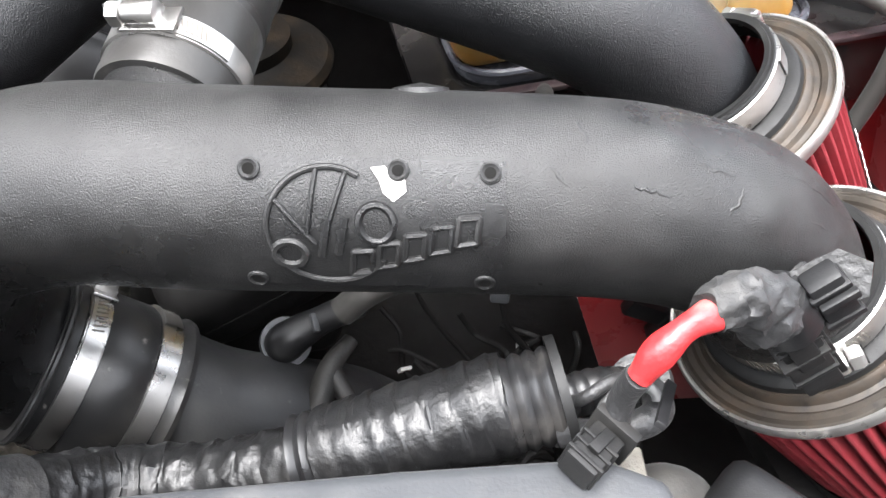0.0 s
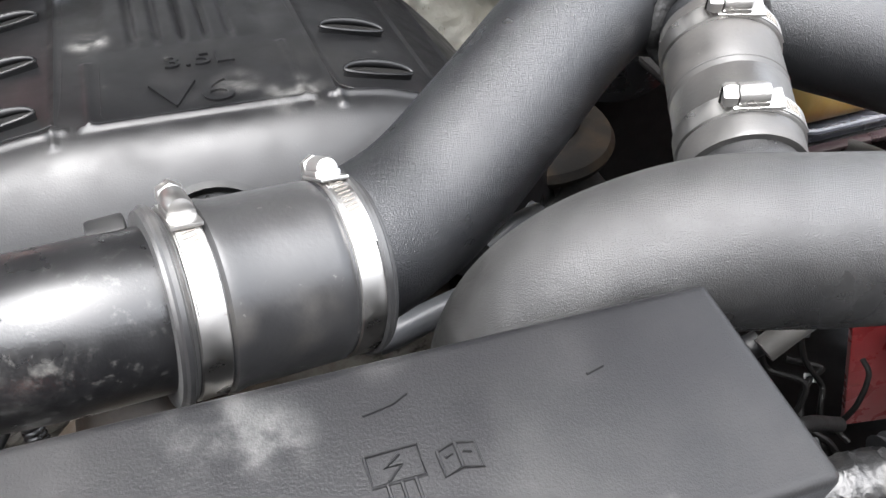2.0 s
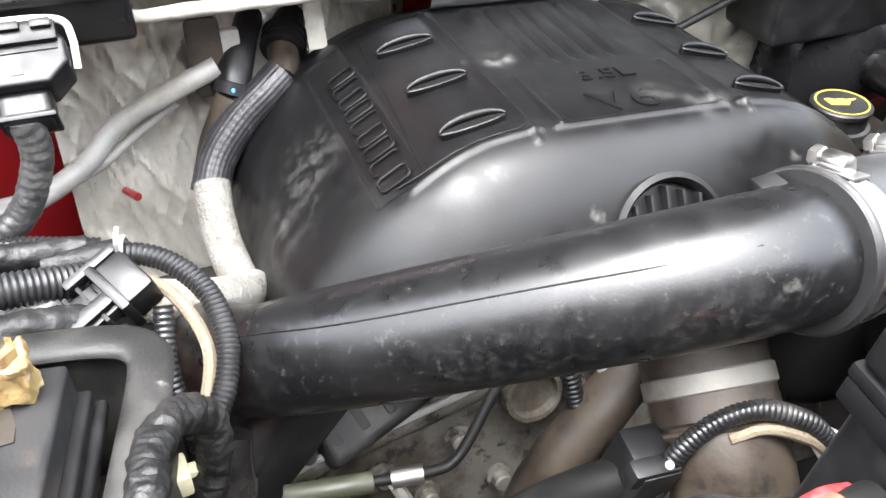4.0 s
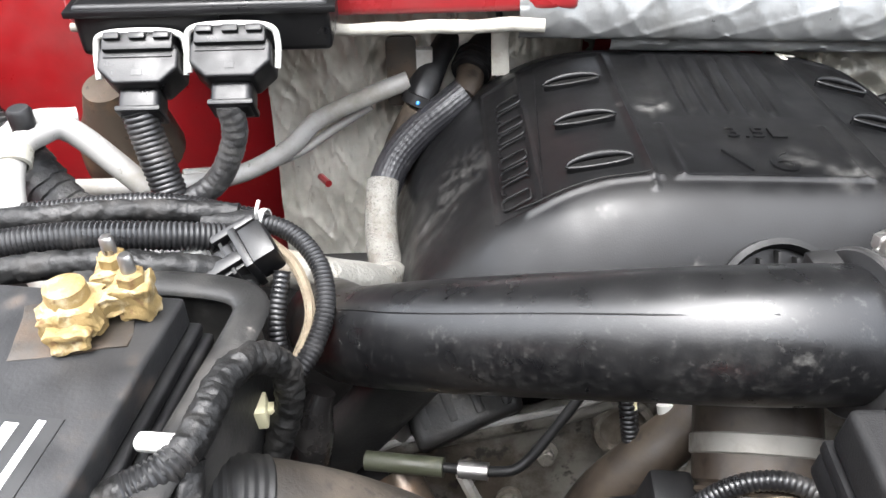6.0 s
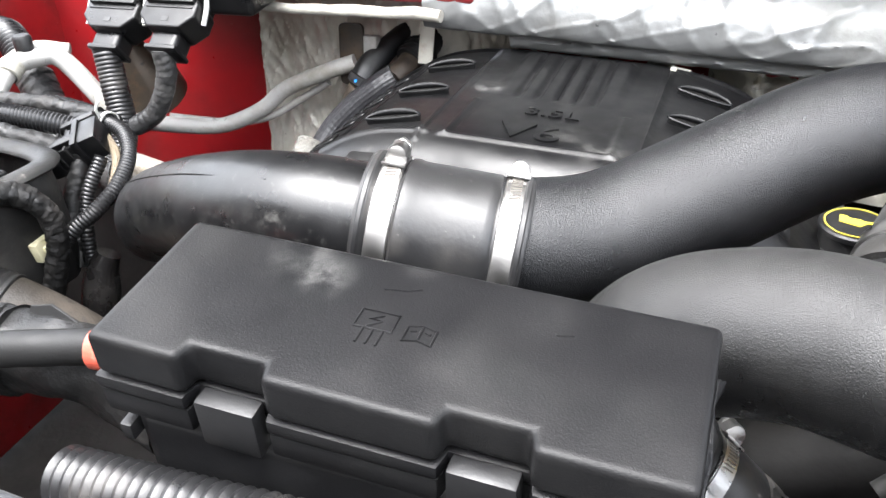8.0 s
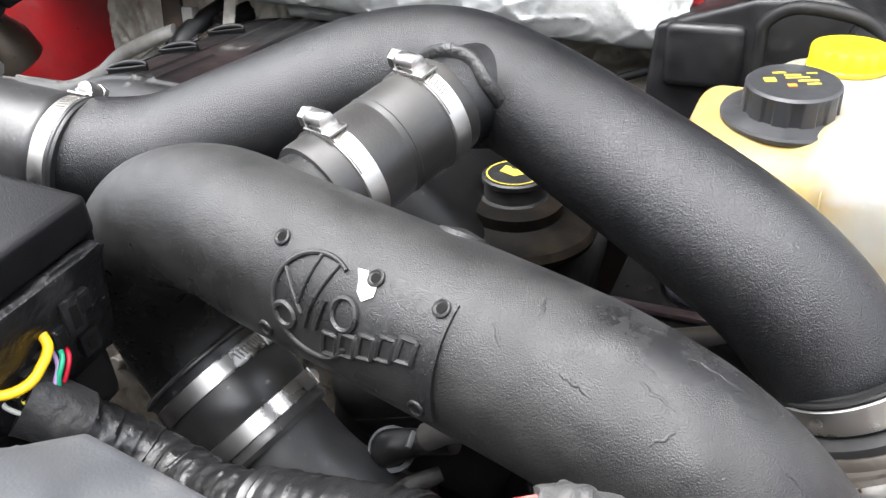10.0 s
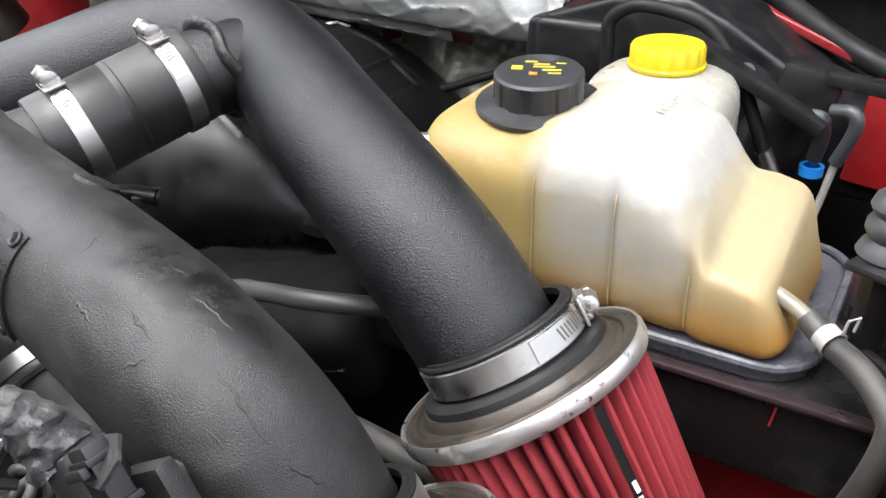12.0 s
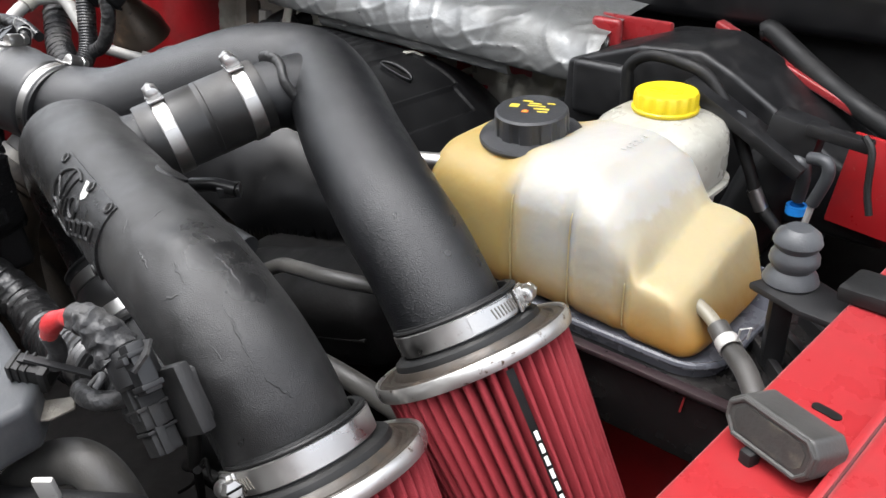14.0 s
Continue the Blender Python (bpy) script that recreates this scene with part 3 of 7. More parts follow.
def bay():
    """Firewall, inner wings, floor of the bay and the panels that close it."""
    wall = part("wall_rear", block((1.11, 0.03, 0.66), placed(V(-0.5835, 0.9100, 0.9158)), 0.004), firewall_red)
    tagged(wall, "dusty red painted steel firewall behind the engine", "firewall", kind="structure")
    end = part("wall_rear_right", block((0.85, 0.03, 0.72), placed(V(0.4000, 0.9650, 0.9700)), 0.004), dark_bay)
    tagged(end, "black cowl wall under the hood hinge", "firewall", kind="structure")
    left = part("wall_left", block((0.03, 1.1, 0.62), placed(V(-1.0227, 0.4520, 0.9540)), 0.004), red_dusty_shade)
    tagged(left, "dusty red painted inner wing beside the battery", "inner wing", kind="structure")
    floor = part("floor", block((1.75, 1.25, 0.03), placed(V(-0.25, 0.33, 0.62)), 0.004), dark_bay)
    tagged(floor, "grimy floor of the engine bay, near-black as in deep shade", "bay floor", kind="structure")
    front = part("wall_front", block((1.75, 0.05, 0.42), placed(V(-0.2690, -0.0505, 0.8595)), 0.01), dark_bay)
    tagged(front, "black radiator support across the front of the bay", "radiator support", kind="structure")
    right = part("wall_right", block((0.03, 1.05, 0.5), placed(V(0.5300, 0.4200, 0.9000)), 0.004), red_paint)
    tagged(right, "bright red painted inner wing beside the coolant tank", "inner wing", kind="structure")


bay()


cream_edge = mat("dirty_sealant", (0.38, 0.365, 0.32), 0.6, var=(30, (0.24, 0.22, 0.18), 0.45, 0.7), grain=(200, 0.8))


def cowl():
    """The scuttle over the firewall: red lip, foil-wrapped middle and black end."""
    c = thing("cowl", V(-0.2511, 0.8477, 1.2257), "red steel cowl lip above the firewall with a pale sealant edge", "cowl", kind="structure")
    part("lip", block((0.46, 0.22, 0.03), placed(V(-0.5946, 0.8933, 1.2501), 15, -6), 0.008, 3), red_paint, c)
    part("sealant_edge", crumple(even(spline([V(-0.8342, 0.8097, 1.2326), V(-0.6430, 0.7879, 1.2343), V(-0.4508, 0.7773, 1.2367), V(-0.3931, 0.7738, 1.2379)]), 0.004), lambda f, s: 0.0042 + 0.0025 * f, 0.002, 12, 4.0), cream_edge, c)
    f = thing("foil_blanket", V(-0.1595, 0.7947, 1.2077), "crumpled silver foil heat blanket folded over the cowl", "heat blanket")
    prof = spline([Vector(q) for q in ((0.010, -0.004, 0), (0.0, 0.0, 0), (-0.003, 0.014, 0), (0.001, 0.030, 0), (0.011, 0.046, 0), (0.028, 0.058, 0), (0.052, 0.066, 0), (0.092, 0.072, 0), (0.165, 0.078, 0))], 6)

    def fold(name, u0, u1, rows, drop, seed):
        """A bent foil sheet along the cowl, with a few sharp creases."""
        bm = bmesh.new()
        g = []
        n = int((u1 - u0) / 0.0035)
        for i in range(n + 1):
            u = u0 + (u1 - u0) * i / n
            f = (u + 0.415) / 0.513
            row = []
            for k, q in enumerate(rows):
                a = k / (len(rows) - 1)
                w = 0.0022 * noise.noise(Vector((u * 15, a * 2.4, seed))) + 0.0034 * (1 - abs(noise.noise(Vector((u * 24 + a * 2.0, a * 1.6 - u * 8, seed + 4))))) ** 10 + 0.0024 * (1 - abs(noise.noise(Vector((u * 13 - a * 3.0, a * 3.0, seed + 7))))) ** 16
                edge = 0.0025 * noise.noise(Vector((u * 30, 0, seed))) * (k < 3)
                row.append(bm.verts.new(V(u, 0.7834 + 0.0236 * f + q.x - w * 0.8 + drop[0], 1.223 - 0.030 * f + q.y * (1 - 0.10 * f) + edge + w * 0.6 + drop[1])))
            g.append(row)
        for a, b in zip(g, g[1:]):
            for k in range(len(rows) - 1):
                bm.faces.new((a[k], b[k], b[k + 1], a[k + 1]))
        return part(name, bm, foil, f0, sharp=60)
    f0 = f
    fold("roll", -0.418, 0.100, prof, (0.0, 0.0), 2.0)
    fold("lower_flap", -0.330, -0.020, prof[:20], (0.012, -0.016), 11.0)
    flap = thing("foil_flap", V(-0.0619, 0.8107, 1.1126), "loose crinkled foil insulation hanging on the firewall", "insulation")
    for u, v, z, w, h, sd in ((0.015, 0.880, 1.105, 0.30, 0.15, 1.0), (-0.32, 0.895, 1.15, 0.36, 0.12, 4.0)):
        bm = bmesh.new()
        bmesh.ops.create_grid(bm, x_segments=50, y_segments=34, size=0.5)
        for q in bm.verts:
            x, y = q.co.x * w, q.co.y * h
            d = 0.013 * noise.noise(Vector((x * 26 + sd, y * 26, sd))) + 0.008 * noise.noise(Vector((x * 60, y * 60, sd)))
            q.co = Vector((x, d, y))
        bmesh.ops.transform(bm, matrix=placed(V(u, v, z), 15, -12), verts=bm.verts[:])
        part("sheet", bm, foil_dull, flap)
    k = thing("black_cable", V(0.0, 0.83, 1.15), "thin black cable hanging across the foil insulation", "cable")
    part("cable", tube([V(-0.115, 0.838, 1.128), V(-0.075, 0.832, 1.120), V(-0.045, 0.830, 1.124), V(0.010, 0.828, 1.146), V(0.060, 0.830, 1.165), V(0.100, 0.835, 1.178)], 0.0045, 10), rubber, k)
    m = thing("insulation_mat", V(-0.5606, 0.8534, 1.0160), "dull wrinkled foil-faced insulation mat on the firewall", "insulation mat")
    bm = bmesh.new()
    bmesh.ops.create_grid(bm, x_segments=150, y_segments=170, size=0.5)
    for q in bm.verts:
        x, y = q.co.x, q.co.y
        w = 0.33 - 0.5 * max(0, -0.25 - y) * (x < 0)
        d = 0.008 * noise.noise(Vector((x * 6, y * 3, 3.1)))
        for a, f, h, sd in ((0.35, 14, 0.0036, 7.0), (0.15, 24, 0.0026, 2.0), (-0.4, 20, 0.0022, 5.0), (0.6, 42, 0.0012, 9.0)):
            r = x * math.cos(a) + y * math.sin(a)
            t = -x * math.sin(a) + y * math.cos(a)
            d += h * (1 - abs(noise.noise(Vector((r * f, t * f * 0.3, sd))))) ** 7
        q.co = Vector((x * w, -d, y * 0.40))
    bmesh.ops.transform(bm, matrix=placed(V(-0.5070, 0.8566, 1.0446), 15, -8), verts=bm.verts[:])
    part("mat", bm, foil_mat, m)
    part("grommet_plate", slab(rounded(0.030, 0.070, 0.006), 0, 0.006, placed(V(-0.5290, 0.8350, 1.1700), 15, 82), 0.002), flange_steel, m)
    part("stud", tube([V(-0.6244, 0.8406, 1.0445), V(-0.6136, 0.8216, 1.0467)], 0.004, 8), red_paint, m)


cowl()


def hood():
    h = thing("hood", V(-0.2, 1.0, 1.3), "raised hood with a black underside hinged at the cowl", "hood", kind="structure")
    part("panel", block((1.75, 1.25, 0.035), placed(V(-0.25, 0.822, 1.925), 15, -72), 0.012, 3), dark_bay, h)
    part("rear_edge", block((0.9, 0.10, 0.06), placed(V(0.35, 0.965, 1.285), 15, 10), 0.015, 3), black_plastic, h)


hood()


# ---- intake pipes ----
A_LINE = [(-0.187, 0.304, 1.093), (-0.207, 0.302, 1.112), (-0.219, 0.298, 1.138), (-0.221, 0.292, 1.168), (-0.209, 0.288, 1.201), (-0.181, 0.287, 1.226), (-0.135, 0.288, 1.2405), (-0.084, 0.287, 1.240),
          (-0.028, 0.291, 1.2345), (0.031, 0.294, 1.230), (0.088, 0.298, 1.222), (0.128, 0.303, 1.205), (0.152, 0.309, 1.181), (0.167, 0.313, 1.154)]
B_LINE = [(-0.335, 0.288, 1.235), (-0.299, 0.308, 1.230), (-0.261, 0.344, 1.2285), (-0.220, 0.387, 1.246), (-0.170, 0.443, 1.268), (-0.129, 0.480, 1.270), (-0.072, 0.477, 1.262), (0.001, 0.456, 1.249),
          (0.072, 0.441, 1.2295), (0.109, 0.440, 1.209), (0.136, 0.442, 1.182), (0.151, 0.445, 1.158)]
D_LINE = [(-0.722, 0.428, 1.035), (-0.711, 0.392, 1.078), (-0.690, 0.356, 1.109), (-0.659, 0.324, 1.134), (-0.605, 0.291, 1.174), (-0.541, 0.269, 1.207), (-0.471, 0.255, 1.234), (-0.412, 0.256, 1.245), (-0.365, 0.275, 1.2385)]
RA, RB = 0.0398, 0.0380


def front_pipe():
    p = thing("intake_pipe", (-0.02, 0.285, 1.19), "dusty satin-black front intake pipe with a raised badge plate", "intake pipe")
    line = spline(A_LINE, 12)
    bm = sweep(line, RA, 56)
    bm.verts.ensure_lookup_table()
    for v in bm.verts:
        if v.co.x > 0.05:
            k = noise.noise(v.co * 40)
            v.co += Vector((0, -0.6, 0.8)) * (0.0012 * max(0, k) ** 2 * 4)
    part("body", bm, powder_dusty, p)
    cx = lambda x: (0.2892 + 0.055 * (x + 0.05), 1.2368 - 0.09 * (x + 0.05))

    def on(x, a, h):
        """A point on the skin: x along, a degrees up from the front, h proud of it."""
        y, z = cx(x)
        return Vector((x, y - (RA + h) * math.cos(radians(a)), z + (RA + h) * math.sin(radians(a))))

    def pad(x0, x1, a0, a1, h, nx=16, na=14, skew=0.0):
        bm = bmesh.new()
        g = [[bm.verts.new(on(x0 + (x1 - x0) * i / nx + skew * (j / na - 0.5), a0 + (a1 - a0) * j / na, h)) for j in range(na + 1)] for i in range(nx + 1)]
        for i in range(nx):
            for j in range(na):
                bm.faces.new((g[i][j], g[i + 1][j], g[i + 1][j + 1], g[i][j + 1]))
        edge = bm.edges[:]
        geo = bmesh.ops.extrude_face_region(bm, geom=bm.faces[:])
        c = Vector((0, *cx((x0 + x1) / 2)))
        for v in [q for q in geo["geom"] if isinstance(q, bmesh.types.BMVert)]:
            d = Vector((0, v.co.y - c.y, v.co.z - c.z))
            v.co -= d.normalized() * 0.003
        bmesh.ops.recalc_face_normals(bm, faces=bm.faces[:])
        return bm
    plate = part("badge_plate", pad(-0.0550, 0.0385, -14, 59, 0.0016), powder_dusty, p, "raised badge plate with worn embossed emblem")
    for x, a in ((-0.050, 52), (0.033, 53), (0.031, -8), (-0.051, -8), (0.001, 53)):
        n = (on(x, a, 1) - on(x, a, 0)).normalized()
        part("rivet", lathe([(0.0040, 0), (0.0039, 0.0009), (0.0032, 0.0013), (0.0022, 0.0005), (0, 0.0003)], Matrix.Translation(on(x, a, 0.0016)) @ frame_on(n), 20), powder_dusty, plate)
        part("rivet_hole", lathe([(0.0021, 0.0009), (0, 0.0009)], Matrix.Translation(on(x, a, 0.0016)) @ frame_on(n), 12), slot_dark, plate)
    ring = []
    for k in range(61):
        t = radians(60 + 270 * k / 60)
        ring.append(on(-0.0235 + 0.0213 * math.cos(t), 23 + 31 * math.sin(t), 0.0021))
    part("emblem_ring", sweep(ring, 0.0012, 8), powder_dusty, plate)
    for t0, t1 in ((100, 190), (72, 250), (150, 230)):
        a, b = radians(t0), radians(t1)
        seg = [on(-0.0235 + 0.0213 * ((1 - f) * math.cos(a) + 0.35 * f * math.cos(b)), 23 + 31 * ((1 - f) * math.sin(a) + 0.3 * f * math.sin(b)), 0.002) for f in [k / 8 for k in range(9)]]
        part("emblem_spoke", sweep(seg, 0.0010, 8), powder_dusty, plate)

    def stroke(pts, r=0.0011):
        return sweep([on(x, a, 0.0020) for x, a in pts], r, 6)

    def line2(x0, a0, x1, a1, n=6):
        return [(x0 + (x1 - x0) * k / n, a0 + (a1 - a0) * k / n) for k in range(n + 1)]
    def ring2(x, a, rx, ra, n=20):
        return [(x + rx * math.cos(2 * math.pi * k / n), a + ra * math.sin(2 * math.pi * k / n)) for k in range(n + 1)]
    part("emblem_bar", stroke(ring2(-0.0375, 10, 0.0056, 7.0), 0.0015), powder_dusty, plate)
    part("emblem_bar", join(stroke(line2(-0.0265, 9, -0.0235, 29), 0.0017), stroke(line2(-0.0205, 11, -0.0175, 30), 0.0017)), powder_dusty, plate)
    part("emblem_bar", stroke(ring2(-0.0068, 27, 0.0062, 9.5), 0.0015), powder_dusty, plate)
    x = -0.0165
    for k in range(5):
        a = -2 + 4.6 * k
        box = line2(x, a, x + 0.0012, a + 14) + line2(x + 0.0012, a + 14, x + 0.0082, a + 15) + line2(x + 0.0082, a + 15, x + 0.0072, a + 2) + line2(x + 0.0072, a + 2, x, a)
        part("emblem_bar", stroke(box, 0.0013), powder_dusty, plate)
        x += 0.0094
    bm = bmesh.new()
    vs = [bm.verts.new(on(-0.0045 + dx, 47 + da, 0.0023)) for dx, da in ((-0.004, 7), (0.001, 8), (0.0035, 3), (0.008, 2), (0.0085, -4), (0.004, -9), (0.0005, -5), (-0.001, 1))]
    bm.faces.new(vs)
    bmesh.ops.recalc_face_normals(bm, faces=bm.faces[:])
    part("scraped_patch", bm, white_plastic, plate, "bare white scraped patch")
    part("port", tube([(-0.107, 0.292, 1.238), (-0.1055, 0.318, 1.2425), (-0.102, 0.348, 1.250)], [0.036, 0.029, 0.0262, 0.0258], 36), powder_dusty, p, "short side port")
    part("boss", lathe([(0.012, -0.004), (0.011, 0.002), (0, 0.004)], Matrix.Translation((0.006, 0.3165, 1.2625)) @ frame_on((0, 0.6, 0.8)), 20), powder_dusty, p)
    # creases left in the coating near the elbow
    rng = random.Random(5)
    for x0, a0, x1, a1 in ((0.075, 96, 0.100, 108), (0.058, 88, 0.064, 66), (0.086, 70, 0.112, 62), (0.112, 62, 0.106, 38), (0.118, 80, 0.146, 76), (0.146, 76, 0.156, 92), (0.048, 60, 0.056, 44), (0.128, 56, 0.158, 62), (0.100, 98, 0.122, 104), (0.070, 52, 0.090, 46)):
        k = []
        for i in range(13):
            f = i / 12
            x, a = x0 + (x1 - x0) * f + rng.uniform(-0.0007, 0.0007), radians(a0 + (a1 - a0) * f + rng.uniform(-1.2, 1.2))
            n = min(range(1, len(line) - 1), key=lambda q: abs(line[q].x - x))
            t = (line[n + 1] - line[n - 1]).normalized()
            fr = (Vector((0, -1, 0)) - t * Vector((0, -1, 0)).dot(t)).normalized()
            c = line[n] + t * (x - line[n].x)
            k.append(c + (fr * math.cos(a) + fr.cross(t) * math.sin(a)) * (RA - 0.0009))
        part("coating_ridge", sweep(spline(k, 3), lambda f, q: 0.0007 + 0.0005 * math.sin(math.pi * f), 10), powder_dusty, p)
    part("sensor_mount", join(block((0.018, 0.020, 0.032), Matrix.Translation((0.154, 0.268, 1.198)) @ frame_on((0.5, 0.1, -0.86), (0.3, -1, 0.2)), 0.005, 3), block((0.010, 0.026, 0.040), Matrix.Translation((0.158, 0.262, 1.200)) @ frame_on((0.5, 0.1, -0.86), (0.3, -1, 0.2)), 0.003, 2)), powder_dusty, p, "cast sensor mount on the elbow")


def rear_pipe():
    p = thing("intake_pipe", (-0.08, 0.46, 1.21), "clean satin-black arched intake pipe with wrinkle finish", "intake pipe")
    part("body", sweep(spline(B_LINE, 12), RB, 56), powder, p)
    part("port", tube([(-0.090, 0.470, 1.267), (-0.092, 0.437, 1.2675), (-0.0945, 0.410, 1.265)], [0.030, 0.0285, 0.0258], 36), powder, p, "welded side port")
    part("mastic_bead", crumple([Vector((-0.0918, 0.440, 1.2675)) + frame_on((0.0, 1, 0.2)).to_3x3() @ Vector((0.0300 * math.cos(a), 0.0300 * math.sin(a), 0.002 * math.sin(5 * a))) for a in [2 * math.pi * k / 64 for k in range(65)]], 0.0034, 0.0026, 12, 6.0, 1.5), mastic, p, "ragged black sealant bead")


def plastic_tube():
    p = thing("air_tube", (-0.56, 0.27, 1.14), "glossy black plastic air tube with dusty smears", "air tube")
    part("body", sweep(spline(D_LINE, 12), lambda f, s: 0.0341 + 0.0018 * max(0, 1 - f * 3) + 0.0016 * max(0, f * 4 - 3), 48), tube_plastic, p)
    seam = [Vector(q) for q in spline(D_LINE[3:8], 12)]
    sm = []
    for i, q in enumerate(seam):
        t = (seam[min(i + 1, len(seam) - 1)] - seam[max(i - 1, 0)]).normalized()
        s = t.cross(Vector((0, 0, 1))).normalized()
        up = s.cross(t)
        sm.append(q + (s * 0.55 + up * 0.835) * (0.0344 + 0.0011 * max(0, i / len(seam) - 0.62) / 0.38))
    part("mould_seam", sweep(sm, 0.0004, 6), tube_plastic, p)
    part("tab", block((0.016, 0.012, 0.010), Matrix.Translation((-0.392, 0.288, 1.268)) @ pose(0, 0, 0, 0, 0, 20), 0.002), tube_plastic, p)


def couplers():
    a, b = Vector((-0.3767, 0.2696, 1.2407)), Vector((-0.2934, 0.3075, 1.2256))
    u = (b - a).normalized()
    p = thing("rubber_coupler", (a + b) / 2 - Vector((0, 0, 0.045)), "black rubber coupling sleeve speckled with rust dust", "hose coupler")
    m = Matrix.Translation(a) @ frame_on(u)
    n = (b - a).length
    part("sleeve", lathe([(0.0345, 0), (0.0418, 0.0), (0.0428, 0.002), (0.0428, 0.0055), (0.0404, 0.0075), (0.0402, 0.021), (0.0420, 0.0225), (0.0424, 0.025), (0.0414, 0.029), (0.0416, n / 2), (0.0417, n - 0.024), (0.0416, n - 0.0195), (0.0404, n - 0.018), (0.0404, n - 0.0055), (0.0428, n - 0.004), (0.0428, n - 0.0015), (0.0420, n), (0.037, n)], m, 64), hose_rubber, p)
    for z in (0.0035, n - 0.0035):
        part("end_lip", lathe([(0.0424, z - 0.0022), (0.0436, z - 0.0010), (0.0436, z + 0.0010), (0.0424, z + 0.0022)], m, 64), hose_rubber, p)
    band_clamp(a + u * 0.0142, u, 0.0405, (-0.02, 0.22, 1))
    band_clamp(b - u * 0.0105, u, 0.0405, (-0.05, 0.60, 1))
    a, b = Vector((-0.1043, 0.3308, 1.2455)), Vector((-0.0925, 0.4250, 1.2690))
    u = (b - a).normalized()
    n = (b - a).length
    p = thing("rubber_coupler", (a + b) / 2 - Vector((0, 0, 0.03)), "matt black rubber crossover sleeve between the two pipes", "hose coupler")
    part("sleeve", lathe([(0.0255, 0), (0.0296, 0), (0.0302, 0.002), (0.0302, 0.046), (0.0299, 0.0465), (0.0299, 0.0475), (0.0302, 0.048), (0.0302, n - 0.002), (0.0296, n), (0.0255, n)], Matrix.Translation(a) @ frame_on(u), 56), sleeve_rubber, p)
    part("printed_line", lathe([(0.0302, 0.0505), (0.0306, 0.0510), (0.0302, 0.0515)], Matrix.Translation(a) @ frame_on(u), 56), sleeve_rubber, p)
    band_clamp(a + u * 0.0195, u, 0.0303, (-0.10, -0.1, 1), 0.012)
    band_clamp(b - u * 0.0145, u, 0.0303, (-0.04, -0.15, 1), 0.012)
    # coupling under the front pipe
    a, b = Vector((-0.2045, 0.3025, 1.1083)), Vector((-0.1525, 0.3090, 1.0615))
    u = (b - a).normalized()
    n = (b - a).length
    p = thing("rubber_coupler", (a + b) / 2 - Vector((0, 0, 0.04)), "black rubber coupling below the front intake pipe", "hose coupler")
    part("sleeve", lathe([(0.038, 0), (0.0452, 0), (0.0460, 0.002), (0.0438, 0.006), (0.0438, 0.022), (0.0456, 0.025), (0.0456, n - 0.025), (0.0438, n - 0.022), (0.0438, n - 0.007), (0.0460, n - 0.003), (0.0452, n), (0.038, n)], Matrix.Translation(a) @ frame_on(u), 56), hose_rubber, p)
    part("end_lip", lathe([(0.0456, 0.0008), (0.0468, 0.0016), (0.0468, 0.0030), (0.0452, 0.0042)], Matrix.Translation(a) @ frame_on(u), 56), hose_rubber, p)
    band_clamp(a + u * 0.0155, u, 0.0440, (0.25, 0.65, 0.8))
    band_clamp(b - u * 0.0155, u, 0.0440, (0.3, 0.8, -0.3))
    t = thing("turbo_inlet_tube", (-0.05, 0.34, 1.0), "black plastic inlet tube with a breather fitting", "inlet tube")
    part("body", tube([b - u * 0.012, b + u * 0.03, (-0.098, 0.322, 1.018), (-0.065, 0.345, 0.98), (-0.04, 0.38, 0.91)], [0.041, 0.040, 0.039, 0.038, 0.036], 40), inlet_plastic, t)
    sp = Vector((-0.088, 0.350, 1.060))
    part("fitting", tube([sp + Vector((-0.006, 0.012, -0.02)), sp, sp + Vector((0.018, 0.006, 0.010)), sp + Vector((0.045, 0.012, 0.022))], [0.012, 0.012, 0.0085, 0.0085], 20), black_plastic, t)
    part("fitting_ring", lathe([(0.012, -0.003), (0.0155, -0.003), (0.0155, 0.003), (0.012, 0.003)], Matrix.Translation(sp + Vector((-0.002, 0.004, -0.006))) @ frame_on((0.4, -0.4, 0.8)), 28), grey_plastic, t)
    part("clip", block((0.004, 0.012, 0.003), Matrix.Translation(sp + Vector((0.02, 0.0, 0.018))) @ pose(0, 0, 0, 20, 30, 30), 0.001), grey_plastic, t)


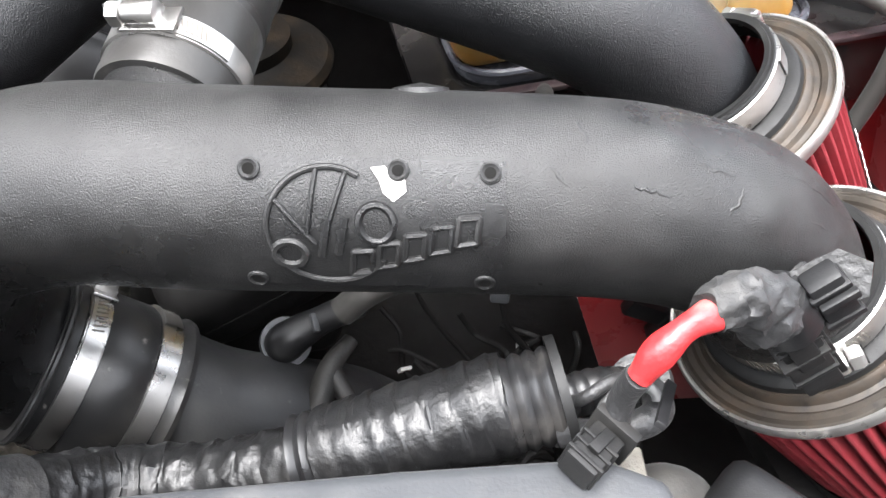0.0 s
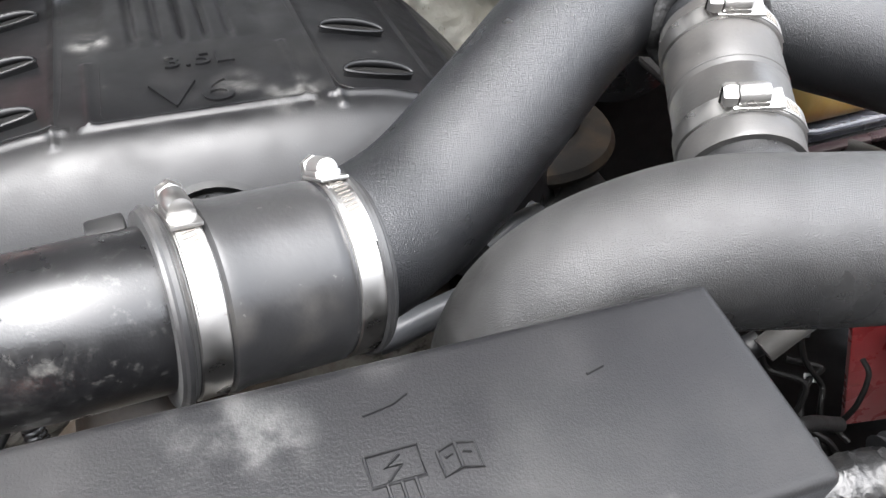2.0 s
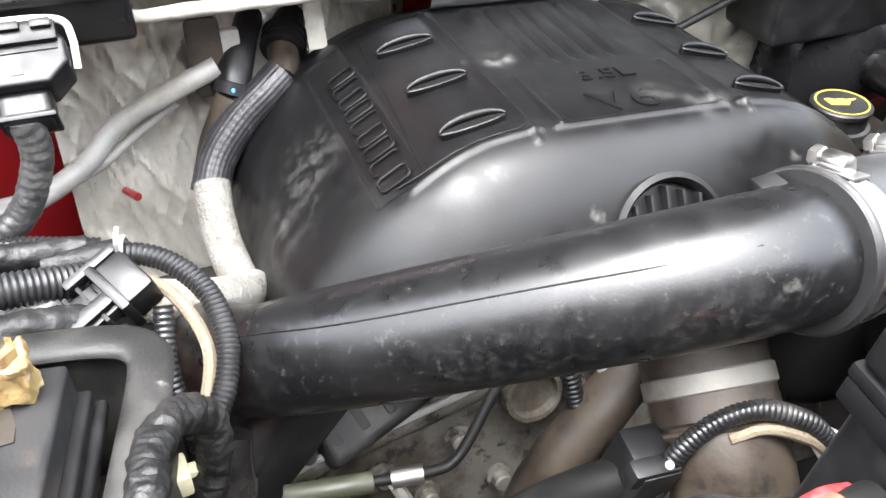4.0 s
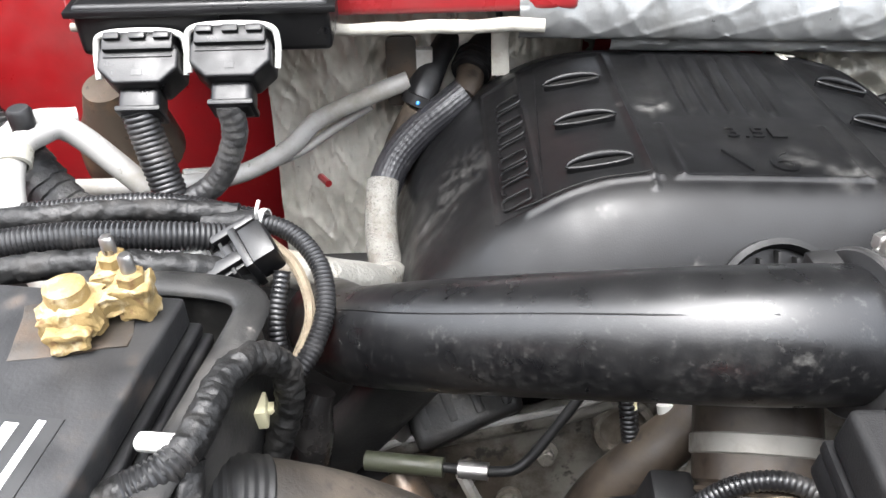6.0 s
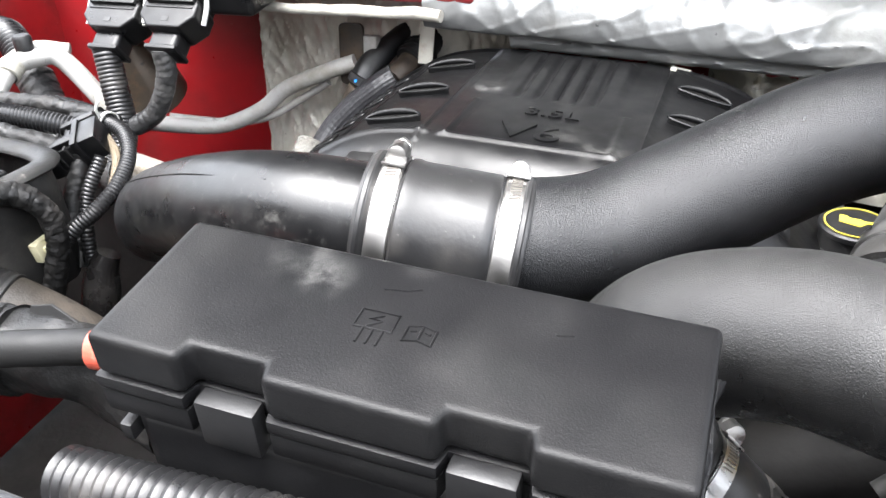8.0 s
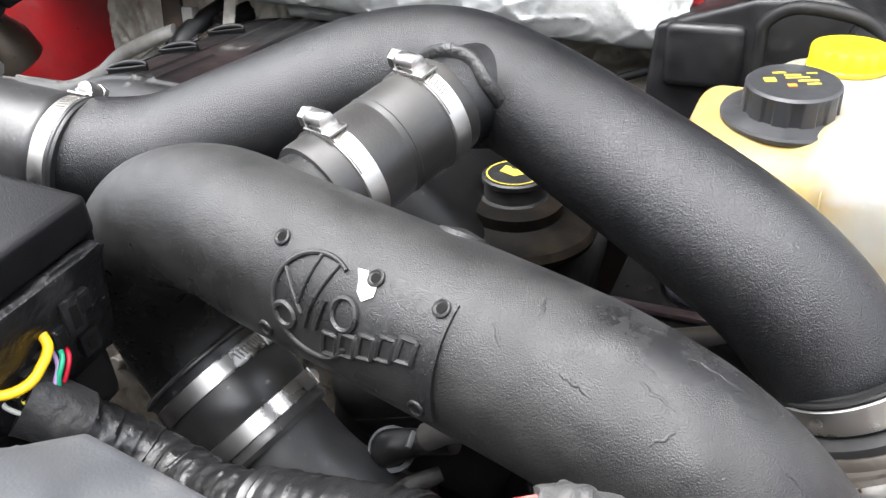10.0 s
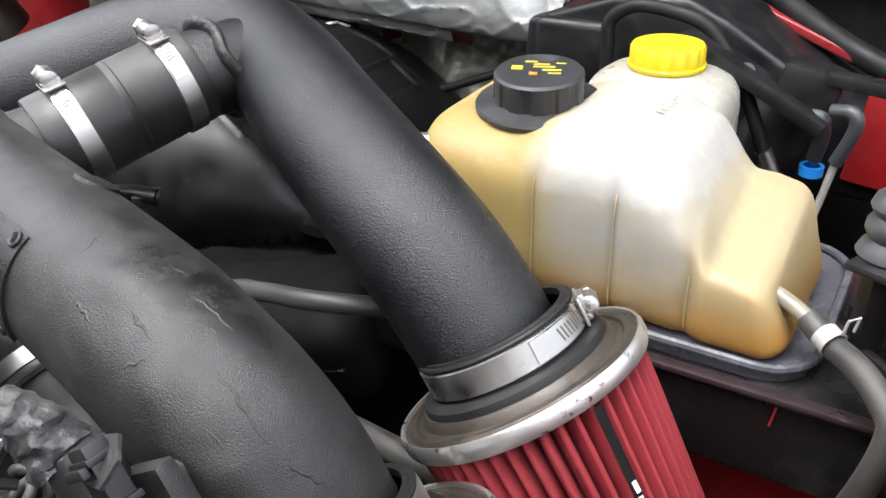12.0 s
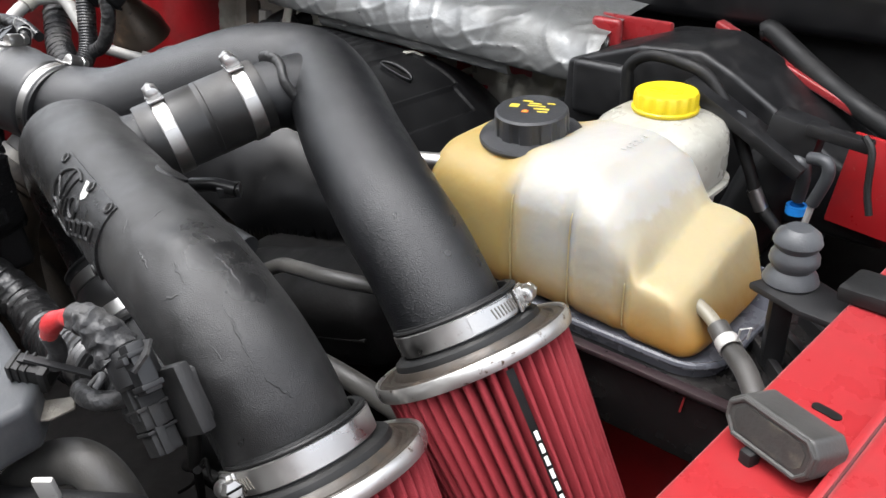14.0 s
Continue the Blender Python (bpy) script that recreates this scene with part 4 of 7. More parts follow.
def cone_filter(at, axis, label):
    """A pleated cone filter that hangs from a pipe's end."""
    at = Vector(at)
    f = thing("cone_filter", at + Vector(axis).normalized() * 0.19, label, "air filter", "cone air filters")
    m = Matrix.Translation(at) @ frame_on(axis, (0, -1, 0))
    part("rubber_neck", lathe([(0.0375, -0.028), (0.0380, -0.0315), (0.0408, -0.0318), (0.0412, -0.0305), (0.0430, -0.0305), (0.0436, -0.0295), (0.0425, -0.0282), (0.0425, -0.012), (0.0475, -0.0115), (0.0500, -0.010), (0.0508, -0.007), (0.0508, -0.004)], m, 64), rubber, f)
    part("flange", lathe([(0.0500, -0.0062), (0.0520, -0.0065), (0.0535, -0.0052), (0.0550, -0.0020), (0.0575, -0.0012), (0.0590, -0.0026), (0.0622, -0.0028), (0.0640, -0.0010), (0.0662, -0.0010)], m, 72), flange_steel, f, "rust-brown stained metal flange")
    part("metal_rim", lathe([(0.0655, -0.0005), (0.0662, -0.0026), (0.0676, -0.0030), (0.0686, -0.0014), (0.0686, 0.0036), (0.0675, 0.0065), (0.060, 0.007)], m, 72), rusty_rim, f, "bright metal rim with rust spots")
    n, seg = 46, 46 * 8

    def fold(a, z):
        p = (a * n / (2 * math.pi)) % 1.0
        return 1.0 - 0.24 * (abs(p - 0.5) * 2) ** 2.6
    part("pleats", lathe([(0.0640, 0.006), (0.0625, 0.03), (0.0600, 0.06), (0.0570, 0.095), (0.0545, 0.125), (0.052, 0.15), (0.050, 0.16)], m, seg, fold), filter_cloth, f, "dusty red pleated gauze")
    part("end_cap", lathe([(0.053, 0.150), (0.0545, 0.155), (0.054, 0.166), (0.048, 0.170), (0, 0.170)], m, 48), rubber, f)
    return f, m


def filters():
    ax = (0.54, 0.09, -0.84)
    f, m = cone_filter((0.163, 0.4465, 1.158), ax, "red cone air filter with rusty rim and black stripe")
    # a flat black strip down the pleats
    st = m @ Matrix.Rotation(radians(-76), 4, "Z")
    bm = bmesh.new()
    rows = []
    for k in range(9):
        z = 0.009 + 0.143 * k / 8
        r = 0.0655 - 0.0125 * (z - 0.006) / 0.15
        rows.append([bm.verts.new(st @ Vector((r * math.cos(a), r * math.sin(a), z))) for a in (-0.040, -0.014, 0.014, 0.040)])
    for a, b in zip(rows, rows[1:]):
        for k in range(3):
            bm.faces.new((a[k], a[k + 1], b[k + 1], b[k]))
    bmesh.ops.solidify(bm, geom=bm.faces[:], thickness=0.0012)
    strip = part("strip", bm, label_black, f, "flat black strip with pale bars")
    for k in range(7):
        z = 0.052 + 0.0084 * k
        r = 0.0667 - 0.0125 * (z - 0.006) / 0.15
        part("print_bar", block((0.0004, 0.0024, 0.0058), st @ Matrix.Translation((r, 0.0, z)), 0), white_ink, strip)
    u = Vector(ax).normalized()
    band_clamp(Vector((0.163, 0.4465, 1.158)) - u * 0.0205, u, 0.0428, (0.55, 0.72, 0.45), 0.0145)
    f, m = cone_filter((0.187, 0.3185, 1.135), ax, "red cone air filter with rusty rim at the front")
    band_clamp(Vector((0.187, 0.3185, 1.135)) - u * 0.0205, u, 0.0428, (0.1, -1, 0.0), 0.0145)


front_pipe()
rear_pipe()
plastic_tube()
couplers()
filters()


# ---- engine ----
CU = -0.2525


def soft(x, w):
    """A ramp from 0 that bends gently over about w."""
    return w * math.log1p(math.exp(min(x / w, 40.0)))


def cover_height(u, v):
    """Height of the engine cover over the plan, in the truck's frame."""
    du = math.hypot(u - CU, 0.02)
    z = 1.205 - 0.05 * (u - CU) - 0.045 * (v - 0.58) - 0.20 * soft(du - 0.095, 0.012) - 0.45 * soft(du - 0.15, 0.010) - 1.1 * soft(du - 0.20, 0.006) ** 1.35 - 3.0 * soft(du - 0.262, 0.004) ** 1.2
    f = soft(0.563 - v, 0.009)
    z -= 6.0 * f ** 1.7
    z -= 1.2 * max(0, v - 0.80) ** 1.4
    # the front corner on the filler's side falls away
    z -= 5.0 * soft(u - CU - 0.15 - 1.3 * max(0, v - 0.475), 0.004)
    return z


def on_cover(u, v, lift=0.0):
    """A frame that lies on the cover's skin."""
    e = 0.012
    ry = -math.atan((cover_height(u + e, v) - cover_height(u - e, v)) / (2 * e))
    rx = math.atan((cover_height(u, v + e) - cover_height(u, v - e)) / (2 * e))
    return placed(V(u, v, cover_height(u, v) + lift), 15, math.degrees(rx), math.degrees(ry))


def engine_cover():
    c = thing("engine_cover", V(CU, 0.67, 1.1), "moulded black plastic engine cover with dust smears", "engine cover")
    nu, nv = 300, 210
    u0, u1, v0, v1 = CU - 0.287, CU + 0.265, 0.475, 0.863

    def groove(d, w):
        return max(0.0, 1 - abs(d) / w)

    def detail(u, v):
        z = 0.0
        du = u - CU
        # side panels, set down, with a raised outline
        for s in (-1, 1):
            x = du * s
            inner = 0.088 + 0.10 * max(0, v - 0.60) * 0.0
            if 0.08 < x < 0.215 and 0.55 < v < 0.80:
                z += 0.0024 * groove(x - inner, 0.0035)
                if inner < x < 0.165 and v > 0.566:
                    z -= 0.0022
                if x < 0.18:
                    z += 0.0024 * groove(v - (0.562 - 0.1 * max(0, x - 0.12)), 0.004)
            if 0.168 < x < 0.200 and 0.560 < v < 0.79:
                z -= 0.0025
        # the raised block with lines in the middle
        if abs(du) < 0.058 and 0.660 < v < 0.80:
            z += 0.006 * min(1, (v - 0.660) / 0.11, (0.80 - v) / 0.02) * min(1, (0.058 - abs(du)) / 0.008)
            for k in range(5):
                z -= 0.0040 * min(1, (v - 0.660) / 0.015, (0.80 - v) / 0.02) * groove(du - (-0.034 + 0.017 * k), 0.0042)
        if abs(du) < 0.072:
            z += 0.0024 * groove(v - 0.561, 0.0035)
        if abs(abs(du) - 0.066) < 0.004 and 0.561 < v < 0.645:
            z += 0.0018 * groove(abs(du) - 0.066, 0.004)
        return z
    bm = bmesh.new()
    g = []
    for i in range(nu + 1):
        row = []
        for j in range(nv + 1):
            u, v = u0 + (u1 - u0) * i / nu, v0 + (v1 - v0) * j / nv
            # rounded corners in plan
            row.append(bm.verts.new(V(u, v, max(cover_height(u, v) + detail(u, v), 0.94))))
        g.append(row)
    for i in range(nu):
        for j in range(nv):
            # the front edge ends under the air tube
            if j > 40 or g[i][j].co.z > 1.085:
                bm.faces.new((g[i][j], g[i + 1][j], g[i + 1][j + 1], g[i][j + 1]))
    bmesh.ops.delete(bm, geom=[v for v in bm.verts if not v.link_faces], context="VERTS")
    part("shell", bm, cover_plastic, c, sharp=70)
    # louvres: a raised hood with a lens-shaped opening under it, three on each side
    for s in (-1, 1):
        for v in (0.587, 0.660, 0.738):
            m = on_cover(CU + s * 0.122, v) @ Matrix.Scale(0.86, 4)
            lens = [(0.0290 * math.cos(a), (0.0150 if math.sin(a) > 0 else 0.0050) * math.sin(a)) for a in [2 * math.pi * k / 32 for k in range(32)]]
            lv = part("louvre", slab(lens, -0.004, 0.0010, m, 0.0008), cover_plastic, c)
            part("slot", slab([(x * 0.93, y * 0.62 + 0.0012) for x, y in lens], -0.003, 0.0016, m), slot_dark, lv)
            part("lip", sweep([m @ Vector((0.0285 * math.cos(a), -0.0048 * math.sin(a), 0.0016)) for a in [math.pi * k / 24 for k in range(25)]], 0.0013, 8), cover_plastic, lv)
            part("hood", sweep([m @ Vector((0.0290 * math.cos(a), 0.0095 * math.sin(a), 0.0016 + 0.0028 * math.sin(a))) for a in [math.pi * k / 24 for k in range(25)]], lambda f, q: 0.0012 + 0.0022 * math.sin(math.pi * f), 10), cover_plastic, lv)
    part("engine_size", lettering("3.5L", 0.0235, on_cover(CU + 0.006, 0.630) @ Matrix.Scale(1.2, 4, (1, 0, 0)) @ Matrix.Translation((0, -0.008, 0.0009))), cover_plastic, c)
    part("engine_size", lettering("V6", 0.044, on_cover(CU - 0.002, 0.585) @ Matrix.Scale(1.12, 4, (1, 0, 0)) @ Matrix.Translation((0, -0.016, 0.0009))), cover_plastic, c)
    for pts in ([(-0.058, 0.640), (-0.059, 0.585), (-0.057, 0.567), (-0.04, 0.563), (0.060, 0.561)], [(-0.080, 0.79), (-0.081, 0.68), (-0.083, 0.595), (-0.090, 0.571), (-0.125, 0.568), (-0.165, 0.564), (-0.185, 0.566)], [(-0.150, 0.79), (-0.158, 0.68), (-0.166, 0.57)],
                [(0.080, 0.79), (0.083, 0.68), (0.088, 0.595), (0.095, 0.568), (0.135, 0.562)]):
        ln = spline([Vector((CU + a, b, 0)) for a, b in pts], 16)
        part("edge_bead", sweep([V(q.x, q.y, cover_height(q.x, q.y) - 0.0003) for q in ln], 0.0005, 8), cover_plastic, c)
    for k in range(9):
        u, v = CU - 0.184 + 0.0008 * k, 0.578 + 0.0205 * k
        m = on_cover(u, v, 0.0002)
        ring = [(x, y) for x, y in rounded(0.024, 0.0145, 0.0035, 3)]
        if k % 3 == 1:
            ring = ring[:-4]
        else:
            ring = ring + ring[:1]
        part("raised_bar", sweep([m @ Vector((x, y, 0)) for x, y in ring], 0.0011, 6), cover_plastic, c)
    part("worn_corner", join(block((0.018, 0.006, 0.0016), on_cover(CU + 0.095, 0.808, 0.0006), 0.0006), block((0.006, 0.018, 0.0016), on_cover(CU + 0.088, 0.799, 0.0008), 0.0006)), cream_edge, c, "pale worn corner of the panel")
    # ribbed round opening low on the front face
    o = placed(V(-0.262, 0.494, cover_height(-0.262, 0.494) + 0.001), 15, 60) @ Matrix.Scale(1.15, 4)
    hole = part("oil_port", lathe([(0.036, -0.012), (0.0385, 0.003), (0.0350, 0.005), (0.032, 0.001), (0.031, -0.016), (0, -0.016)], o, 40), rubber, c)
    part("well", lathe([(0.0305, -0.0155), (0, -0.0152)], o, 40), slot_dark, hole)
    for k in range(5):
        part("rib", block((0.0022, 0.060 - 0.008 * abs(k - 2), 0.014), o @ Matrix.Translation((-0.022 + 0.011 * k, 0, -0.003)), 0.0006), rubber, hole)
    part("rib", block((0.058, 0.0022, 0.012), o @ Matrix.Translation((0, 0.004, -0.003)), 0.0006), rubber, hole)


engine_cover()


def engine_parts():
    b = thing("engine_block", V(-0.3, 0.42, 0.65), "dirty cast-aluminium engine front below the air tube", "engine")
    # Near-black block fills the gap below the cover with shade.
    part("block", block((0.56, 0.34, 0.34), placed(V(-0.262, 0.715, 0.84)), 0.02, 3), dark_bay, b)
    part("timing_cover", slab([(-0.27, -0.10), (-0.25, 0.045), (-0.12, 0.088), (-0.02, 0.125), (0.12, 0.15), (0.22, 0.06), (0.24, -0.12)], 0, 0.020, placed(V(-0.2690, 0.5240, 0.9271), 15, 78), 0.006, 3), casting, b)
    rail = [Vector(q) for q in ((-0.665, 0.348, 0.980), (-0.630, 0.362, 0.992), (-0.577, 0.378, 1.003), (-0.522, 0.394, 1.016), (-0.470, 0.408, 1.035))]
    part("head_flange", tube(rail, 0.011, 12), casting, b)
    part("seam_bead", tube([p + Vector((-0.004, -0.012, 0.012)) for p in rail], 0.003, 8), alu, b)
    for u, v, z in ((-0.4135, 0.4159, 0.9785), (-0.4422, 0.4098, 0.9309), (-0.3799, 0.4109, 0.9265), (-0.3418, 0.4268, 1.0643), (-0.3138, 0.4122, 1.0029), (-0.4762, 0.4090, 0.9640)):
        part("bolt", lathe([(0.011, 0), (0.011, 0.004), (0.0075, 0.005), (0.0075, 0.013), (0.006, 0.0145), (0, 0.0145)], Matrix.Translation(V(u, 0.500 + 0.2 * (z - 0.94), z)) @ frame_on(V(0, -0.95, 0.25)), 12), casting, b)
    part("bore", lathe([(0.026, -0.004), (0.024, 0.003), (0.020, 0.003), (0.018, -0.003), (0, -0.004)], Matrix.Translation((-0.470, 0.394, 1.008)) @ frame_on(V(0, -0.95, 0.25)), 28), casting, b)
    c = thing("coil_cover", V(-0.4783, 0.4866, 1.0022), "black ribbed plastic cover on the cylinder head", "coil cover")
    part("body", block((0.090, 0.050, 0.045), placed((-0.600, 0.378, 1.024), 32, 34, -12), 0.008, 3), tray_dark, c)
    for k in range(4):
        part("rib", block((0.008, 0.054, 0.010), placed((-0.632 + 0.019 * k, 0.360 + 0.010 * k, 1.040 + 0.004 * k), 32, 34, -12), 0.003), tray_dark, c)
    part("stud", tube([(-0.642, 0.352, 1.00), (-0.640, 0.345, 1.030)], [0.007, 0.006, 0.0045], 12), zinc, c)
    d = thing("charge_duct", (-0.3745, 0.3143, 0.8803), "rust-brown stained duct with a pale band clamp", "charge duct")
    top, ax = Vector((-0.399, 0.277, 1.141)), Vector((0.004, -0.030, -0.024))
    part("duct", tube([top - ax * 0.9, top, top + ax * 0.8, (-0.391, 0.238, 1.104), (-0.386, 0.222, 1.065), (-0.384, 0.215, 1.00), (-0.384, 0.213, 0.92)], [0.034, 0.0345, 0.0355, 0.037, 0.038, 0.038, 0.038], 40), brown_alu, d)
    dm = Matrix.Translation(top) @ frame_on(ax)
    part("sleeve", lathe([(0.034, -0.034), (0.0362, -0.034), (0.0368, 0.020), (0.035, 0.022)], dm, 40), brown_alu, d)
    part("band", lathe([(0.0370, -0.006), (0.0382, -0.005), (0.0382, 0.005), (0.0370, 0.006)], dm, 48), mat("dull_band", (0.20, 0.19, 0.17), 0.5, 0.4, var=(30, (0.11, 0.095, 0.075), 0.46, 0.72), grain=(300, 0.15)), d, "pale aluminium band")
    part("upper_band", lathe([(0.0364, -0.034), (0.0376, -0.034), (0.0376, -0.026), (0.0364, -0.026)], dm, 40), zinc, d)
    part("lower_bead", lathe([(0.0366, 0.024), (0.0385, 0.026), (0.0366, 0.028)], dm, 40), brown_alu, d)
    w = thing("wire_loom", (-0.3935, 0.2868, 1.0230), "black corrugated wire loom arched over the duct", "wire loom")
    part("loom", corrugated([(-0.438, 0.228, 1.070), (-0.438, 0.232, 1.105), (-0.431, 0.233, 1.134), (-0.413, 0.236, 1.154), (-0.389, 0.237, 1.162), (-0.364, 0.233, 1.1555), (-0.350, 0.229, 1.143)], 0.0058, 0.0030), loom_plastic, w)
    part("cord", tube([(-0.405, 0.231, 1.147), (-0.385, 0.232, 1.152), (-0.362, 0.228, 1.146), (-0.350, 0.226, 1.136)], 0.0034, 8), cord_cloth, w)
    part("connector", join(block((0.026, 0.034, 0.040), placed((-0.446, 0.242, 1.112), 15, 10, 8), 0.004), block((0.030, 0.012, 0.014), placed((-0.444, 0.230, 1.126), 15, 10, 8), 0.003)), black_plastic, w)
    part("end_tape", tube([(-0.352, 0.234, 1.141), (-0.346, 0.230, 1.136), (-0.340, 0.226, 1.131)], [0.0072, 0.0095, 0.008], 14), white_plastic, w, "white tape end")
    for q in ((-0.438, 0.224, 1.138), (-0.452, 0.226, 1.118)):
        part("dab", lathe([(0.0026, 0), (0.002, 0.0015), (0, 0.002)], Matrix.Translation(q) @ frame_on((0, -0.7, 0.7)), 10), white_plastic, w)
    x = thing("brown_pipe", (-0.47, 0.30, 1.02), "rust-tan pipe bending below the charge duct", "pipe")
    part("pipe", tube([(-0.418, 0.318, 1.135), (-0.442, 0.302, 1.112), (-0.462, 0.290, 1.092), (-0.482, 0.283, 1.062), (-0.494, 0.282, 1.02), (-0.50, 0.285, 0.96)], [0.016, 0.017, 0.018, 0.019, 0.019, 0.018], 24), brown_alu, x)
    s = thing("sensor_plug", (-0.4412, 0.3360, 1.0222), "white-collared sensor plug with a short black lead", "sensor plug")
    for a, q in (((-0.450, 0.312, 1.128), (-0.446, 0.305, 1.116)), ((-0.442, 0.302, 1.108), (-0.438, 0.294, 1.094))):
        part("collar", tube([a, q], [0.0062, 0.0062], 16), white_plastic, s, "pale collar")
    part("plug", tube([(-0.447, 0.307, 1.120), (-0.440, 0.296, 1.098)], [0.0070, 0.0070], 16), black_plastic, s)
    part("lead", corrugated([(-0.480, 0.318, 1.145), (-0.474, 0.306, 1.130), (-0.468, 0.296, 1.105), (-0.460, 0.290, 1.080), (-0.450, 0.288, 1.066)], 0.0062), loom_plastic, s)
    for k, (mt, lb) in enumerate(((red_tape, "red wire end"), (cream_plastic, "pale yellow wire end"))):
        part("wire_end", tube([(-0.4765 + 0.004 * k, 0.309, 1.142), (-0.4735 + 0.004 * k, 0.303, 1.128)], 0.0022, 8), mt, s, lb)
    r = thing("dipstick_rod", V(-0.4858, 0.4050, 1.0223), "olive painted rod with a silver ferrule and black cable", "control rod")
    part("rod", tube([(-0.6535, 0.2993, 1.0319), (-0.5950, 0.3021, 1.0369)], [0.0075, 0.0075], 14), olive, r)
    part("ferrule", tube([(-0.5835, 0.3025, 1.0379), (-0.5623, 0.3034, 1.0399)], [0.0065, 0.0065], 14), zinc, r)
    part("cable", tube([(-0.5950, 0.3021, 1.0369), (-0.5594, 0.3041, 1.0399), (-0.5398, 0.3099, 1.0447), (-0.5190, 0.3291, 1.0693), (-0.4984, 0.3487, 1.1024), (-0.4829, 0.3640, 1.1356)], 0.0038, 10), rubber, r)
    part("bracket", tube([(-0.5815, 0.3021, 1.0332), (-0.5713, 0.3043, 1.0028), (-0.5626, 0.3114, 0.9743)], 0.005, 8), alu, r)
    g = thing("air_duct", V(-0.5335, 0.4174, 0.8795), "flat black air duct rising below the air tube", "air duct")
    part("body", block((0.050, 0.028, 0.20), placed((-0.674, 0.320, 1.030), 35, 10, 38), 0.010, 3), tray_dark, g)
    part("flange", block((0.09, 0.05, 0.010), placed((-0.6791, 0.2945, 0.9786), 35, 5, 0), 0.003), black_plastic, g)
    part("heat_pipe", tube([(-0.6346, 0.3126, 1.0071), (-0.6126, 0.2916, 0.9885), (-0.5852, 0.2744, 0.9604), (-0.5379, 0.2652, 0.9275)], 0.017, 20), rust_pan, g)
    k = thing("coolant_hose", V(-0.4179, 0.3087, 0.8813), "black coolant hose near the charge duct", "hose")
    part("hose", tube([(-0.535, 0.268, 1.00), (-0.505, 0.262, 1.045), (-0.478, 0.250, 1.082), (-0.450, 0.242, 1.106)], 0.0135, 18), rubber, k)
    # Added dark sheet: stands in for shade over the red firewall's foot.
    z = thing("lower_firewall_shade", V(-0.70, 0.70, 0.70), "near-black sheet added for the shade low on the firewall", "sound pad", kind="structure")
    part("pad", block((0.56, 0.02, 0.36), placed(V(-0.6540, 0.6834, 0.8709), 15), 0.006), dark_bay, z)
    # right bank and oil filler
    v = thing("valve_cover", V(0.0026, 0.6109, 0.9548), "dark brown-stained valve cover with a round filler seat", "valve cover")
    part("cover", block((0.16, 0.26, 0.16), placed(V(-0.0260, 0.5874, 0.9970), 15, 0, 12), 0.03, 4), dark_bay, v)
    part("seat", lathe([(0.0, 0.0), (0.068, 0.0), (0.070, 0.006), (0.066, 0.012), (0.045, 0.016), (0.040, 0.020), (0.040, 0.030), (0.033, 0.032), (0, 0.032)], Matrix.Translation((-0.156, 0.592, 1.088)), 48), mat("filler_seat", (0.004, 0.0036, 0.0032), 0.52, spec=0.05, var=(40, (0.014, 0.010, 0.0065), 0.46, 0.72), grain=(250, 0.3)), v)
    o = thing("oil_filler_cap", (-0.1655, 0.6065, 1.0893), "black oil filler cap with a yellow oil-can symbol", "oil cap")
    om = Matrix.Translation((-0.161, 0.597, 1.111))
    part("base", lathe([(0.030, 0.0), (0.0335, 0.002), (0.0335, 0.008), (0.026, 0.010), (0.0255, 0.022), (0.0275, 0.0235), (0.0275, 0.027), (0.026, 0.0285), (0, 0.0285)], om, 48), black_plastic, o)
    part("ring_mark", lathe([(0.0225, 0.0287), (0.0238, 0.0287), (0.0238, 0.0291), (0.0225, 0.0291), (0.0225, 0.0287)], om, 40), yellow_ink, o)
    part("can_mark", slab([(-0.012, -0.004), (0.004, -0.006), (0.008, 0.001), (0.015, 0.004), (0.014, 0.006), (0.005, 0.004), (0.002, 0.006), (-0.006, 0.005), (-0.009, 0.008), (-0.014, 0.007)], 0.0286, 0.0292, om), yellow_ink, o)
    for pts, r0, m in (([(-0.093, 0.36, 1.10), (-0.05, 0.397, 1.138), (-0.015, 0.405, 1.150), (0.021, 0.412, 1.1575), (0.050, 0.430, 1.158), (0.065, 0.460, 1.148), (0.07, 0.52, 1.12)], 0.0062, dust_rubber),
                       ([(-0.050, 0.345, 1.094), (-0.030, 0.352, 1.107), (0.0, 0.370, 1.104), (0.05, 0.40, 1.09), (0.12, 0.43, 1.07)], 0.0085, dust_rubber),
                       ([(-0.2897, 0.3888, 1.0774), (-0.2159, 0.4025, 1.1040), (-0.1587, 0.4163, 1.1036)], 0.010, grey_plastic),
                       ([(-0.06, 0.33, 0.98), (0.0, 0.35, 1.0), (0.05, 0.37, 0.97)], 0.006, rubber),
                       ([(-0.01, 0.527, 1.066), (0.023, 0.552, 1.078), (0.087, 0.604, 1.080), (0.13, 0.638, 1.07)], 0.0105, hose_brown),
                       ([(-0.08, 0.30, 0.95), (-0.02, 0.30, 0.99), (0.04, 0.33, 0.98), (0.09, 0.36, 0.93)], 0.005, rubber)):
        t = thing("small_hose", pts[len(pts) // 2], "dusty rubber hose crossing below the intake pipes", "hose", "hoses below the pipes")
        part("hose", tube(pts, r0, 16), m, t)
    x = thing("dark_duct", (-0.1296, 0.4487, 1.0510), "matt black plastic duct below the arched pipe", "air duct")
